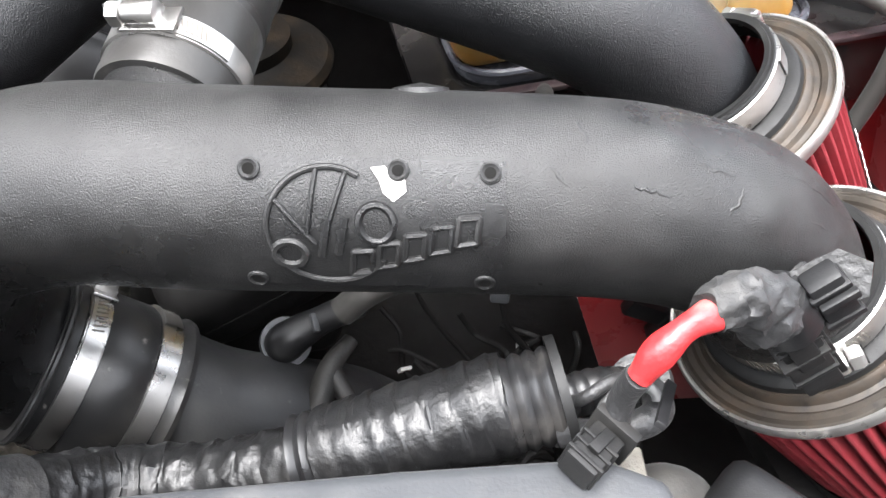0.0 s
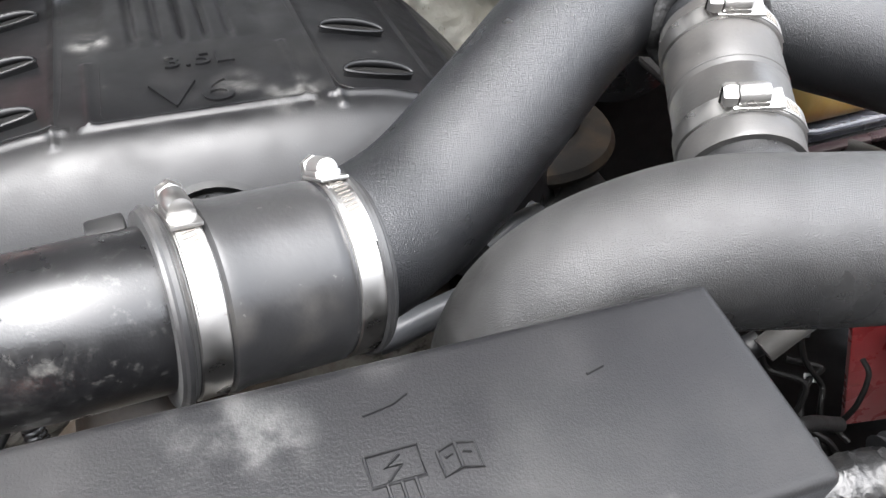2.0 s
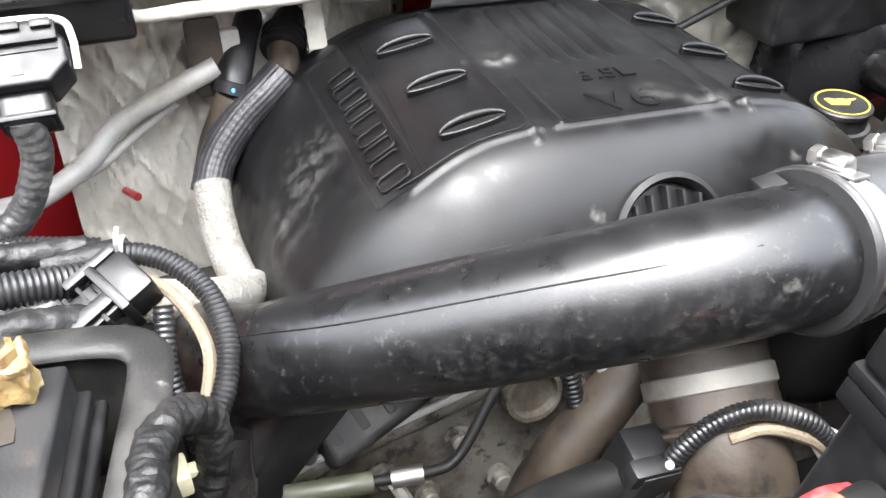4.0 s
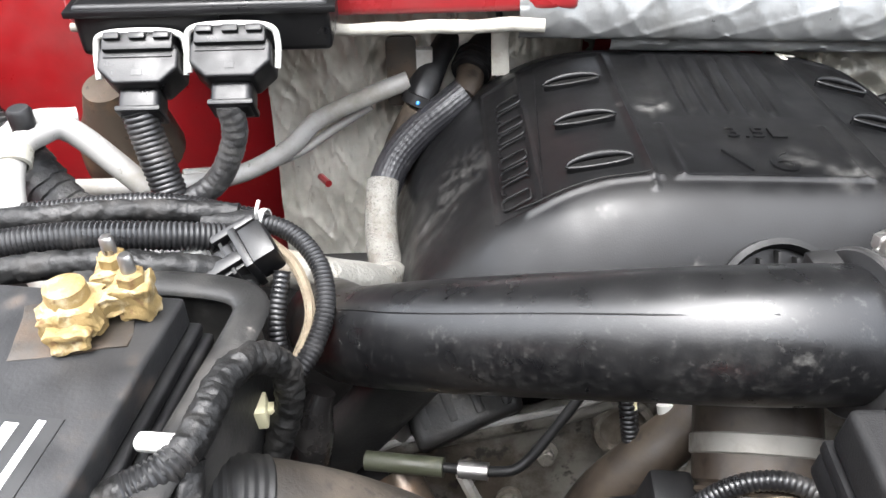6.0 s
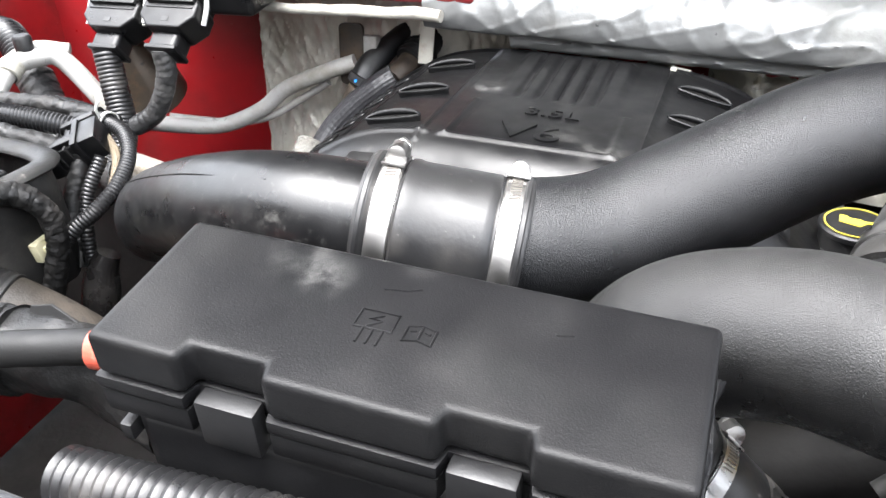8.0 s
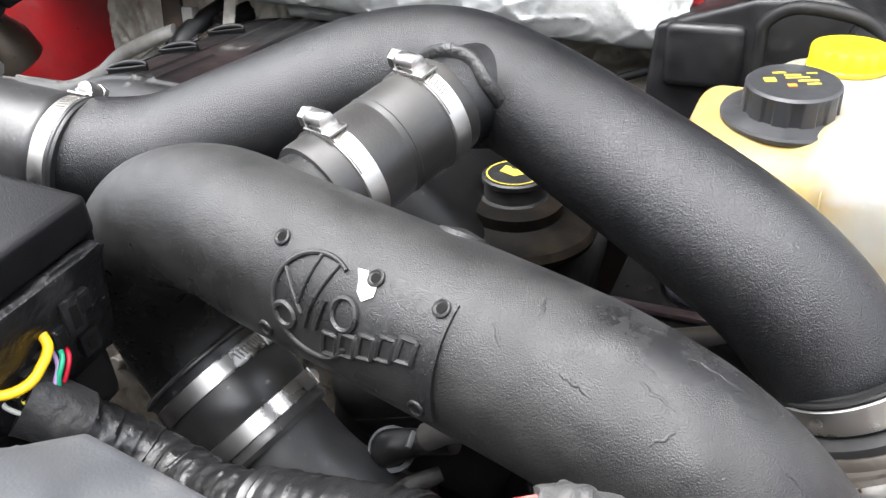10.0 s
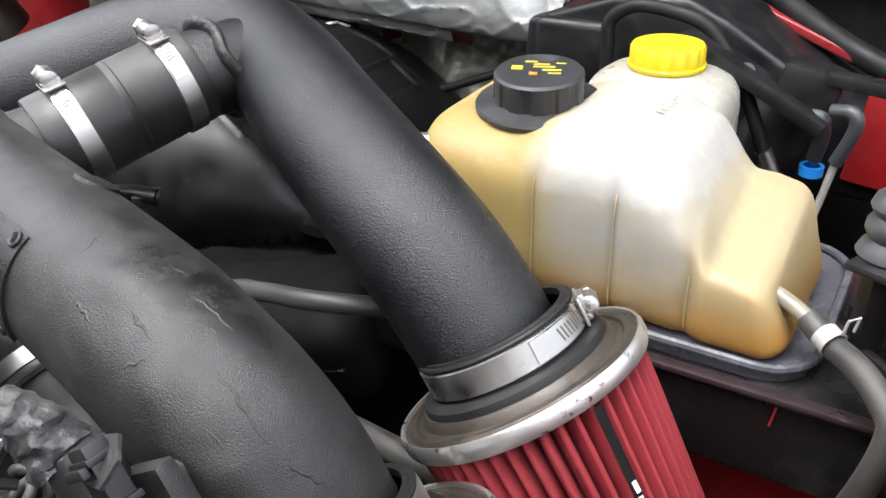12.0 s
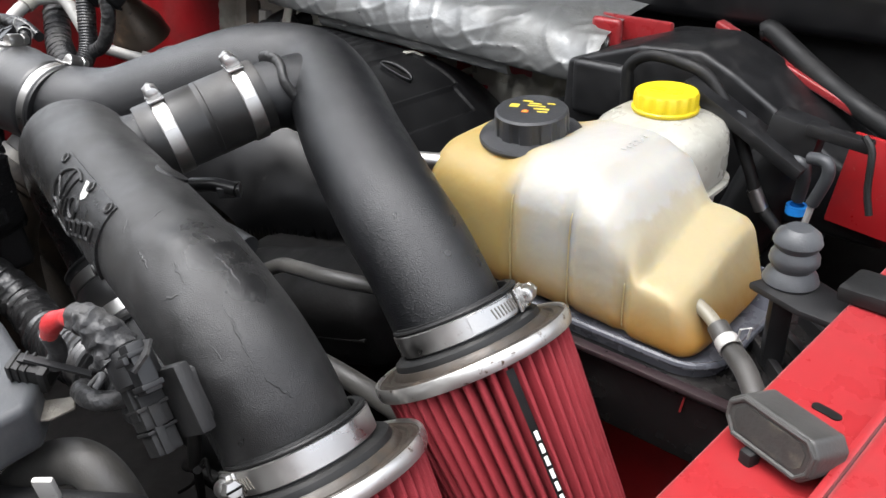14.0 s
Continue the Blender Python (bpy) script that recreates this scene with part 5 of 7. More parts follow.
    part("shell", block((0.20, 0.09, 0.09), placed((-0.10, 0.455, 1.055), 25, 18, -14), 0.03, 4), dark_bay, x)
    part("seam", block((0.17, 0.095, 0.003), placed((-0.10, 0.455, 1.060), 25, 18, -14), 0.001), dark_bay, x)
    y = thing("wiring_plug", (-0.1970, 0.4090, 1.1267), "grey tagged wiring plug under the crossover sleeve", "connector")
    part("tag", block((0.022, 0.012, 0.013), placed((-0.1902, 0.4158, 1.1516), 55, 20), 0.002), grey_plastic, y)
    part("plug", tube([(-0.2214, 0.3894, 1.1532), (-0.2019, 0.4056, 1.1555), (-0.1825, 0.4202, 1.1530)], 0.007, 12), black_plastic, y)


engine_parts()


# ---- fuse box ----
def fuse_box():
    c = Vector((-0.2695, 0.1650, 1.2615))
    m = placed(c, 14.8, 5.6, 3.3)
    f = thing("fuse_box", c - Vector((0, 0, 0.13)), "grained black plastic fuse box with a scuffed lid", "fuse box")
    hw, hd = 0.1235, 0.0425
    notch = [(-hw, -hd), (-0.080, -hd), (-0.078, -hd + 0.009), (-0.044, -hd + 0.009), (-0.042, -hd), (0.030, -hd), (0.032, -hd + 0.009), (0.064, -hd + 0.009), (0.066, -hd), (hw, -hd), (hw, hd), (-hw, hd)]
    lid = part("lid", slab(notch, -0.010, 0.0125, m, 0.0062, 5), lid_plastic, f, "grained lid with chalky scuffs")
    part("lid_lip", slab([(min(x * 1.012, 0.1185), y * 1.03) for x, y in notch], -0.018, -0.0105, m, 0.002, 2), lid_plastic, lid)
    part("lid_skirt", slab([(min(x * 1.006, 0.1165), y * 1.015) for x, y in notch], -0.032, -0.0185, m, 0.002, 2), lid_plastic, lid)
    part("body", block((0.222, 0.079, 0.095), m @ Matrix.Translation((-0.005, 0, -0.079)), 0.008, 3, 1.0), black_plastic, f)
    for x in (-0.061, 0.048):
        part("latch", block((0.028, 0.010, 0.026), m @ Matrix.Translation((x, -0.040, -0.022)), 0.002), black_plastic, f)
    part("end_wall", crumpled_block((0.010, 0.080, 0.078), m @ Matrix.Translation((0.1140, 0.001, -0.050)) @ Matrix.Rotation(radians(13), 4, "Y"), 0.004, 0.0036), grit_plastic, f, "dusty lumpy end wall")
    for y, z, w, h in ((0.012, -0.040, 0.012, 0.022), (0.020, -0.036, 0.008, 0.012), (0.003, -0.047, 0.010, 0.012), (-0.009, -0.052, 0.008, 0.008), (-0.017, -0.058, 0.010, 0.012), (-0.025, -0.066, 0.008, 0.008), (0.020, -0.066, 0.012, 0.014)):
        clip = part("end_clip", block((0.009, w, h), m @ Matrix.Translation((0.1180 + 0.23 * (z + 0.056), y, z)), 0.0015), grit_plastic, f)
        part("clip_slot", block((0.0012, w * 0.4, h * 0.6), m @ Matrix.Translation((0.1224 + 0.23 * (z + 0.056), y, z)), 0), slot_dark, clip)
    for k in range(3):
        part("clip", block((0.016, 0.006, 0.010), m @ Matrix.Translation((-0.118, 0.0 - 0.018 * k, -0.045)) @ Matrix.Rotation(radians(90), 4, "Z"), 0.0015), black_plastic, f)

    def stroke(pts):
        return sweep([m @ Vector((0.88 * x - 0.0055, 0.88 * y + 0.0005, 0.0127)) for x, y in pts], 0.0006, 6)
    part("symbol", join(stroke([(-0.016, 0.008), (0.003, 0.008), (0.003, -0.004), (-0.016, -0.004), (-0.016, 0.008)]), stroke([(-0.004, 0.006), (-0.010, 0.002), (-0.004, 0.002), (-0.010, -0.003)]), stroke([(-0.011, -0.004), (-0.011, -0.014)]), stroke([(-0.006, -0.004), (-0.006, -0.014)]), stroke([(-0.001, -0.004), (-0.001, -0.014)])), lid_plastic, lid)
    part("symbol", join(stroke([(0.009, 0.003), (0.016, 0.005), (0.023, 0.003), (0.023, -0.007), (0.016, -0.005), (0.009, -0.007), (0.009, 0.003)]), stroke([(0.016, 0.005), (0.016, -0.005)]), stroke([(0.011, 0.0), (0.014, 0.001)]), stroke([(0.018, 0.001), (0.021, 0.0)])), lid_plastic, lid)
    # raised frame lines on the lid
    part("lid_line", stroke([(-0.012, 0.024), (0.0, 0.026), (0.006, 0.029)]), lid_plastic, lid)
    part("lid_line", stroke([(0.075, 0.018), (0.083, 0.02)]), lid_plastic, lid)
    for pts, r, mt, lb in (([(-0.163, 0.194, 1.215), (-0.158, 0.193, 1.209), (-0.1560, 0.187, 1.203), (-0.1545, 0.179, 1.1985), (-0.156, 0.170, 1.1975), (-0.160, 0.162, 1.199)], 0.0026, mat("yellow_wire", (0.85, 0.50, 0.01), 0.4, grain=None), "yellow wire looping out of the fuse box"),
                           ([(-0.166, 0.200, 1.204), (-0.1575, 0.1975, 1.200), (-0.1555, 0.192, 1.192), (-0.157, 0.189, 1.176)], 0.0014, mat("green_wire", (0.01, 0.25, 0.13), 0.4, grain=None), "green wire beside the fuse box"),
                           ([(-0.166, 0.197, 1.202), (-0.1580, 0.1945, 1.197), (-0.1560, 0.1895, 1.189), (-0.158, 0.188, 1.175)], 0.0013, mat("violet_wire", (0.30, 0.2, 0.38), 0.4, grain=None), "violet wire beside the fuse box"),
                           ([(-0.168, 0.184, 1.199), (-0.1615, 0.182, 1.196), (-0.1575, 0.183, 1.187), (-0.158, 0.187, 1.173)], 0.0014, mat("red_wire", (0.55, 0.02, 0.02), 0.4, grain=None), "red wire beside the fuse box"),
                           ([(-0.168, 0.176, 1.194), (-0.1620, 0.1735, 1.191), (-0.1580, 0.177, 1.183), (-0.159, 0.184, 1.171)], 0.0012, mat("pale_wire", (0.6, 0.50, 0.06), 0.4, grain=None), "pale striped wire beside the fuse box"),
                           ([(-0.167, 0.170, 1.192), (-0.1615, 0.1670, 1.189), (-0.1575, 0.173, 1.181), (-0.159, 0.182, 1.169)], 0.0013, mat("white_wire", (0.3, 0.3, 0.28), 0.4, grain=None), "white wire beside the fuse box"),
                           ([(-0.168, 0.204, 1.200), (-0.1600, 0.2015, 1.197), (-0.1580, 0.196, 1.189), (-0.160, 0.190, 1.178)], 0.0013, mat("crimson_wire", (0.5, 0.01, 0.03), 0.4, grain=None), "dark red wire beside the fuse box")):
        w = thing("wire", pts[-1], lb, "wire", "wires from the fuse box")
        part("insulation", tube([(x + 0.007, y + 0.001, z) for x, y, z in pts], r, 10), mt, w)
    t = thing("taped_loom", (-0.16, 0.205, 1.12), "fat wiring loom wrapped in scuffed black tape", "wire loom")
    part("wrap", taped([(-0.165, 0.178, 1.178), (-0.153, 0.194, 1.162), (-0.125, 0.216, 1.133), (-0.09, 0.222, 1.128), (-0.044, 0.223, 1.140), (0.0, 0.231, 1.152)], lambda f, s: 0.0160 + 0.0025 * f, 2.0, 0.0018, 0.05, 0.012), gloss_tape, t)
    part("torn_end", crumple(even(spline([(-0.163, 0.178, 1.180), (-0.156, 0.188, 1.172), (-0.148, 0.199, 1.160)]), 0.0012), lambda f, s: 0.0185 - 0.002 * f, 0.0042, 34, 5.0), dusty_tape, t, "torn grey tape end")
    b = thing("corrugated_loom", (0.02, 0.237, 1.14), "thick ribbed conduit wrapped in glossy black tape", "wire loom")
    part("conduit", corrugated([(-0.045, 0.224, 1.142), (-0.01, 0.230, 1.151), (0.025, 0.236, 1.160), (0.062, 0.243, 1.167)], 0.0205, 0.006, 0.09, 26), loom_plastic, b)
    bm = taped([(-0.035, 0.2258, 1.1445), (-0.01, 0.230, 1.151), (0.015, 0.2345, 1.1575), (0.042, 0.2397, 1.1635)], 0.0214, 6.0, 0.0013, 0.05, 0.010)
    part("tape_wrap", bm, gloss_tape, b)
    part("cut_rim", lathe([(0.0215, -0.002), (0.024, -0.002), (0.024, 0.002), (0.0215, 0.002)], Matrix.Translation((0.0625, 0.2431, 1.167)) @ frame_on((0.9, 0.17, 0.17)), 30), rubber, b)
    q = thing("corrugated_loom", (-0.30, 0.12, 1.1), "grey ribbed conduit in front of the fuse box", "wire loom")
    part("conduit", corrugated([(-0.40, 0.075, 1.196), (-0.33, 0.090, 1.202), (-0.27, 0.106, 1.204), (-0.215, 0.122, 1.202), (-0.175, 0.133, 1.194), (-0.145, 0.143, 1.176)], 0.0155, 0.006, 0.10, 24), loom_plastic, q)


fuse_box()


def front_clutter():
    s = thing("radiator_cover", (0.0, 0.15, 1.1), "moulded dark grey plastic radiator cover", "radiator cover")
    part("panel", slab([(-0.50, 0.02), (0.098, 0.05), (0.102, 0.17), (0.095, 0.194), (0.072, 0.203), (0.0, 0.1965), (-0.075, 0.188), (-0.110, 0.184), (-0.128, 0.160), (-0.150, 0.138), (-0.210, 0.112), (-0.30, 0.085), (-0.50, 0.045)], 1.155, 1.188, Matrix(), 0.006, 3), grey_plastic, s)
    part("front", block((0.60, 0.16, 0.05), placed((-0.24, 0.025, 1.12), 12), 0.01, 3), grey_plastic, s)
    part("round_boss", lathe([(0.034, 0.0), (0.036, 0.006), (0.030, 0.010), (0.024, 0.004), (0.014, 0.004), (0.012, 0.010), (0, 0.011)], Matrix.Translation((-0.178, 0.096, 1.188)) @ Matrix.Scale(0.8, 4), 40), grey_plastic, s)
    # sensor plug and its taped lead
    p = thing("sensor_connector", (0.14, 0.245, 1.16), "black sensor plug with a taped lead on the front pipe", "connector")
    part("red_wrap", crumple(even(spline([(0.083, 0.214, 1.219), (0.089, 0.217, 1.229), (0.098, 0.222, 1.236), (0.107, 0.226, 1.2385)]), 0.0015), lambda f, s: 0.0054 - 0.0008 * math.cos(9 * f), 0.0009, 18, 1.0), red_tape, p, "red tape wrap")
    part("taped_lead", crumple(even(spline([(0.105, 0.225, 1.238), (0.113, 0.231, 1.238), (0.123, 0.237, 1.232), (0.131, 0.241, 1.221)]), 0.0012), lambda f, s: 0.0078 + 0.0052 * f, 0.0024, 40, 8.0, 1.0, 0.10, 0.009), dusty_tape, p)
    m = Matrix.Translation((0.147, 0.246, 1.204)) @ frame_on((0.56, 0.08, -0.82), (0.2, -1, 0.1))
    part("boot", lathe([(0.0, -0.026), (0.0115, -0.026), (0.0125, -0.022), (0.0125, -0.008), (0.0105, -0.006), (0, -0.006)], m, 24), black_plastic, p)
    part("plug", join(block((0.0145, 0.016, 0.020), m @ Matrix.Translation((0, 0.002, -0.002)), 0.0015, 2), block((0.003, 0.010, 0.024), m @ Matrix.Translation((0.0082, 0.002, 0.0)), 0.001), *[block((0.0158, 0.0175, 0.0014), m @ Matrix.Translation((0, 0.002, z)), 0.0004) for z in (-0.009, -0.005, -0.001)]), rubber, p)
    part("socket", join(block((0.016, 0.017, 0.012), m @ Matrix.Translation((0.001, 0.003, 0.0120)), 0.0015, 2), block((0.018, 0.019, 0.002), m @ Matrix.Translation((0.001, 0.003, 0.0065)), 0.0006), block((0.007, 0.003, 0.012), m @ Matrix.Translation((0.001, -0.0065, 0.012)), 0.0008)), rubber, p)
    part("socket", join(block((0.0145, 0.0155, 0.013), m @ Matrix.Translation((0.001, 0.003, 0.0265)), 0.0015, 2), block((0.017, 0.018, 0.002), m @ Matrix.Translation((0.001, 0.003, 0.0195)), 0.0006), block((0.005, 0.003, 0.016), m @ Matrix.Translation((0.003, -0.006, 0.025)), 0.0008)), rubber, p)
    part("side_plug", join(block((0.010, 0.013, 0.028), m @ Matrix.Translation((0.003, -0.017, -0.014)), 0.002, 2), block((0.012, 0.015, 0.003), m @ Matrix.Translation((0.003, -0.017, -0.004)), 0.0008), block((0.012, 0.015, 0.003), m @ Matrix.Translation((0.003, -0.017, -0.022)), 0.0008)), black_plastic, p)
    part("clip", block((0.003, 0.014, 0.004), m @ Matrix.Translation((0.011, -0.018, -0.020)), 0.0008), black_plastic, p)
    part("flap", slab([(-0.008, 0.0), (0.008, 0.0), (0.010, 0.020), (0.0, 0.026), (-0.009, 0.018)], 0, 0.0015, Matrix.Translation((0.142, 0.246, 1.226)) @ pose(0, 0, 0, 35, 35, -60), 0), dusty_tape, p)
    q = thing("spare_connector", (0.065, 0.195, 1.17), "empty black plug hanging beside the conduit", "connector")
    mm = placed((0.068, 0.199, 1.194), 50, 12, 10) @ Matrix.Scale(0.76, 4)
    part("housing", join(block((0.026, 0.017, 0.015), mm, 0.002), *[block((0.0022, 0.0195, 0.0172), mm @ Matrix.Translation((x, 0, 0)), 0.0007) for x in (-0.009, -0.003, 0.003)]), rubber, q)
    part("latch", block((0.014, 0.006, 0.003), mm @ Matrix.Translation((0.002, 0, 0.0098)), 0.0008), rubber, q)
    part("mouth", block((0.0014, 0.015, 0.013), mm @ Matrix.Translation((0.0204, 0, 0)), 0), slot_dark, q)
    part("collar", block((0.006, 0.024, 0.022), mm @ Matrix.Translation((0.017, 0, 0)), 0.001), rubber, q)
    part("lead", crumple(even(spline([(0.078, 0.212, 1.196), (0.080, 0.216, 1.206), (0.083, 0.214, 1.220)]), 0.0015), 0.0050, 0.0016, 18, 4.0), dusty_tape, q)
    part("tie", block((0.036, 0.004, 0.0025), placed((0.094, 0.213, 1.205), 70, 20, 30), 0.0005), black_plastic, q)
    u = thing("loom_stub", (0.105, 0.225, 1.17), "torn corrugated loom end wrapped in tape", "wire loom")
    part("open_ring", lathe([(0.0085, -0.005), (0.0125, -0.005), (0.0138, 0.0), (0.0125, 0.005), (0.0085, 0.005), (0.0085, -0.005)], Matrix.Translation((0.096, 0.252, 1.160)) @ frame_on((-0.25, -0.35, 0.9)), 32), dusty_tape, u, "open grey conduit ring")
    part("stub", corrugated([(0.060, 0.240, 1.166), (0.076, 0.245, 1.166), (0.088, 0.250, 1.160)], 0.0095, 0.005, 0.1, 18), loom_plastic, u)
    part("wrap", crumple(even(spline([(0.062, 0.226, 1.165), (0.078, 0.222, 1.172), (0.094, 0.226, 1.176), (0.098, 0.24, 1.172), (0.088, 0.25, 1.168)]), 0.0015), 0.0058, 0.0026, 20, 7.0), dusty_tape, u)
    part("curl", crumple(even([Vector((0.078, 0.236, 1.172)) + Vector((0.0115 * math.cos(a), 0.004 * math.sin(2 * a), 0.0115 * math.sin(a))) for a in [2 * math.pi * i / 40 for i in range(38)]], 0.0012), 0.0026, 0.0008, 12, 3.0), dusty_tape, u, "curled stripped lead")
    part("curl", crumple(even([Vector((0.086, 0.228, 1.178)) + Vector((0.010 * math.cos(a), 0.006 * math.sin(a), 0.008 * math.sin(a + 0.8))) for a in [2 * math.pi * i / 40 for i in range(34)]], 0.0012), 0.0022, 0.0008, 12, 5.0), grey_plastic, u)
    k = thing("bracket", (0.09, 0.185, 1.12), "pale stamped steel bracket with slots", "bracket")
    bm = slab([(-0.045, -0.006), (0.02, -0.008), (0.032, 0.0), (0.03, 0.010), (0.0, 0.008), (-0.03, 0.014), (-0.046, 0.008)], 0, 0.002, placed((0.075, 0.187, 1.170), 62, 6), 0.0006, 1)
    part("plate", bm, casting, k)
    for x in (-0.025, 0.005):
        part("slot", slab(rounded(0.016, 0.006, 0.0028), 0.0021, 0.0024, placed((0.075, 0.187, 1.170), 62, 6) @ Matrix.Translation((x, 0.002, 0))), slot_dark, k)
    h = thing("radiator_hose", (0.09, 0.22, 1.0), "thick black rubber hose at the radiator", "hose")
    part("hose", tube([(0.055, 0.165, 1.10), (0.075, 0.195, 1.128), (0.10, 0.215, 1.132), (0.122, 0.225, 1.10), (0.13, 0.23, 1.03)], 0.014, 20), dust_rubber, h)
    part("clamp", block((0.012, 0.004, 0.018), placed((0.118, 0.188, 1.146), 55, 10), 0.0015), alu, h)
    d = thing("dark_shroud", (0.10, 0.16, 1.05), "black plastic shroud at the radiator's end", "shroud")
    part("shell", block((0.12, 0.09, 0.10), placed((0.135, 0.165, 1.085), 50), 0.012, 3), black_plastic, d)


front_clutter()


def gap_clutter():
    """Red panel, pale clips and leads deep in the gap between the pipes."""
    e = thing("panel_edge", (0.10, 0.595, 1.03), "bright red steel panel edge behind the arched pipe", "panel", kind="structure")
    part("web", block((0.100, 0.004, 0.060), placed((0.112, 0.594, 1.028), 14, -20), 0.001), red_paint, e)
    part("flange", block((0.100, 0.012, 0.003), placed((0.111, 0.600, 1.0595), 14, 8), 0.001), red_paint, e)
    t = thing("foam_block", (0.108, 0.563, 1.06), "crumbly black foam block beside the filter", "foam block")
    part("block", crumpled_block((0.034, 0.026, 0.022), placed((0.109, 0.562, 1.078), 40, 10), 0.003, 0.0040), mastic, t)
    part("tab", block((0.010, 0.022, 0.030), placed((0.134, 0.558, 1.078), 10, 0, 14), 0.002), mat("amber_plastic", (0.42, 0.20, 0.06), 0.45, var=(40, (0.30, 0.14, 0.05), 0.45, 0.7), grain=(300, 0.2)), t, "amber plastic tab")
    v = thing("strut_bracket", (-0.06, 0.33, 1.0), "forked cast bracket below the front intake pipe", "bracket")
    part("arm", tube([(-0.050, 0.356, 1.055), (-0.062, 0.335, 1.050), (-0.068, 0.309, 1.030), (-0.070, 0.295, 0.99)], [0.005, 0.008, 0.0075, 0.007], 10), tray_dark, v)
    part("arm", tube([(-0.060, 0.336, 1.050), (-0.048, 0.320, 1.040), (-0.036, 0.306, 1.028), (-0.030, 0.297, 0.99)], [0.006, 0.0055, 0.0055, 0.006], 10), tray_dark, v)
    r = thing("lower_red_panel", (0.22, 0.465, 0.86), "red painted panel low beside the filters", "panel", kind="structure")
    part("plate", slab([(-0.125, 0.07), (-0.080, -0.09), (0.13, -0.09), (0.13, 0.07)], -0.003, 0.003, placed((0.218, 0.468, 0.925), 4, 90), 0.001), red_paint, r)
    h = thing("panel_latch", (0.150, 0.452, 0.95), "black plastic latch clipped on the red panel", "latch")
    part("body", join(block((0.034, 0.012, 0.016), placed((0.150, 0.456, 0.965), 4, 0, 28), 0.003), block((0.012, 0.014, 0.034), placed((0.166, 0.456, 0.950), 4, 0, 28), 0.003)), black_plastic, h)
    rng = random.Random(23)
    for k in range(11):
        x, y, z = -0.005 + 0.0095 * k, 0.36 + rng.uniform(0, 0.05), 0.90 + rng.uniform(-0.02, 0.03)
        pts = [(x, y, z)]
        for i in range(4):
            q = pts[-1]
            pts.append((q[0] + rng.uniform(-0.030, 0.012), q[1] + rng.uniform(0.0, 0.020), q[2] + rng.uniform(-0.004, 0.032)))
        w = thing("lead", pts[0], "thin dusty lead deep in the gap below the pipe", "wire", "leads deep in the gap")
        part("insulation", tube(pts, 0.0018 + 0.0006 * (k % 3), 8), lead_black, w)
        if k % 4 == 1:
            part("tag", block((0.010, 0.003, 0.007), placed(pts[2], 30 * k, 25, 20), 0.0008), white_plastic, w, "pale tag")
        if k % 4 == 3:
            part("plug", block((0.014, 0.010, 0.012), placed(pts[-1], 25 * k, 15), 0.002), grey_plastic, w)


gap_clutter()


def low_wires():
    """Thin black leads in the gap below the front pipe."""
    rng = random.Random(11)
    for k in range(9):
        x = -0.02 + 0.016 * k
        pts = [(x + rng.uniform(-0.02, 0.02), 0.25 + rng.uniform(0, 0.05), 0.96 + rng.uniform(-0.02, 0.02))]
        for i in range(4):
            q = pts[-1]
            pts.append((q[0] + rng.uniform(-0.012, 0.030), q[1] + rng.uniform(-0.005, 0.030), q[2] + rng.uniform(-0.03, 0.04)))
        w = thing("lead", pts[0], "thin black lead hanging in the gap below the pipe", "wire", "leads below the front pipe")
        part("insulation", tube(pts, 0.0016 + 0.0007 * (k % 3), 8), lead_black, w)
        if k % 3 == 0:
            part("plug", block((0.012, 0.010, 0.016), placed(pts[-1], 20 * k, 15), 0.002), black_plastic, w)


low_wires()


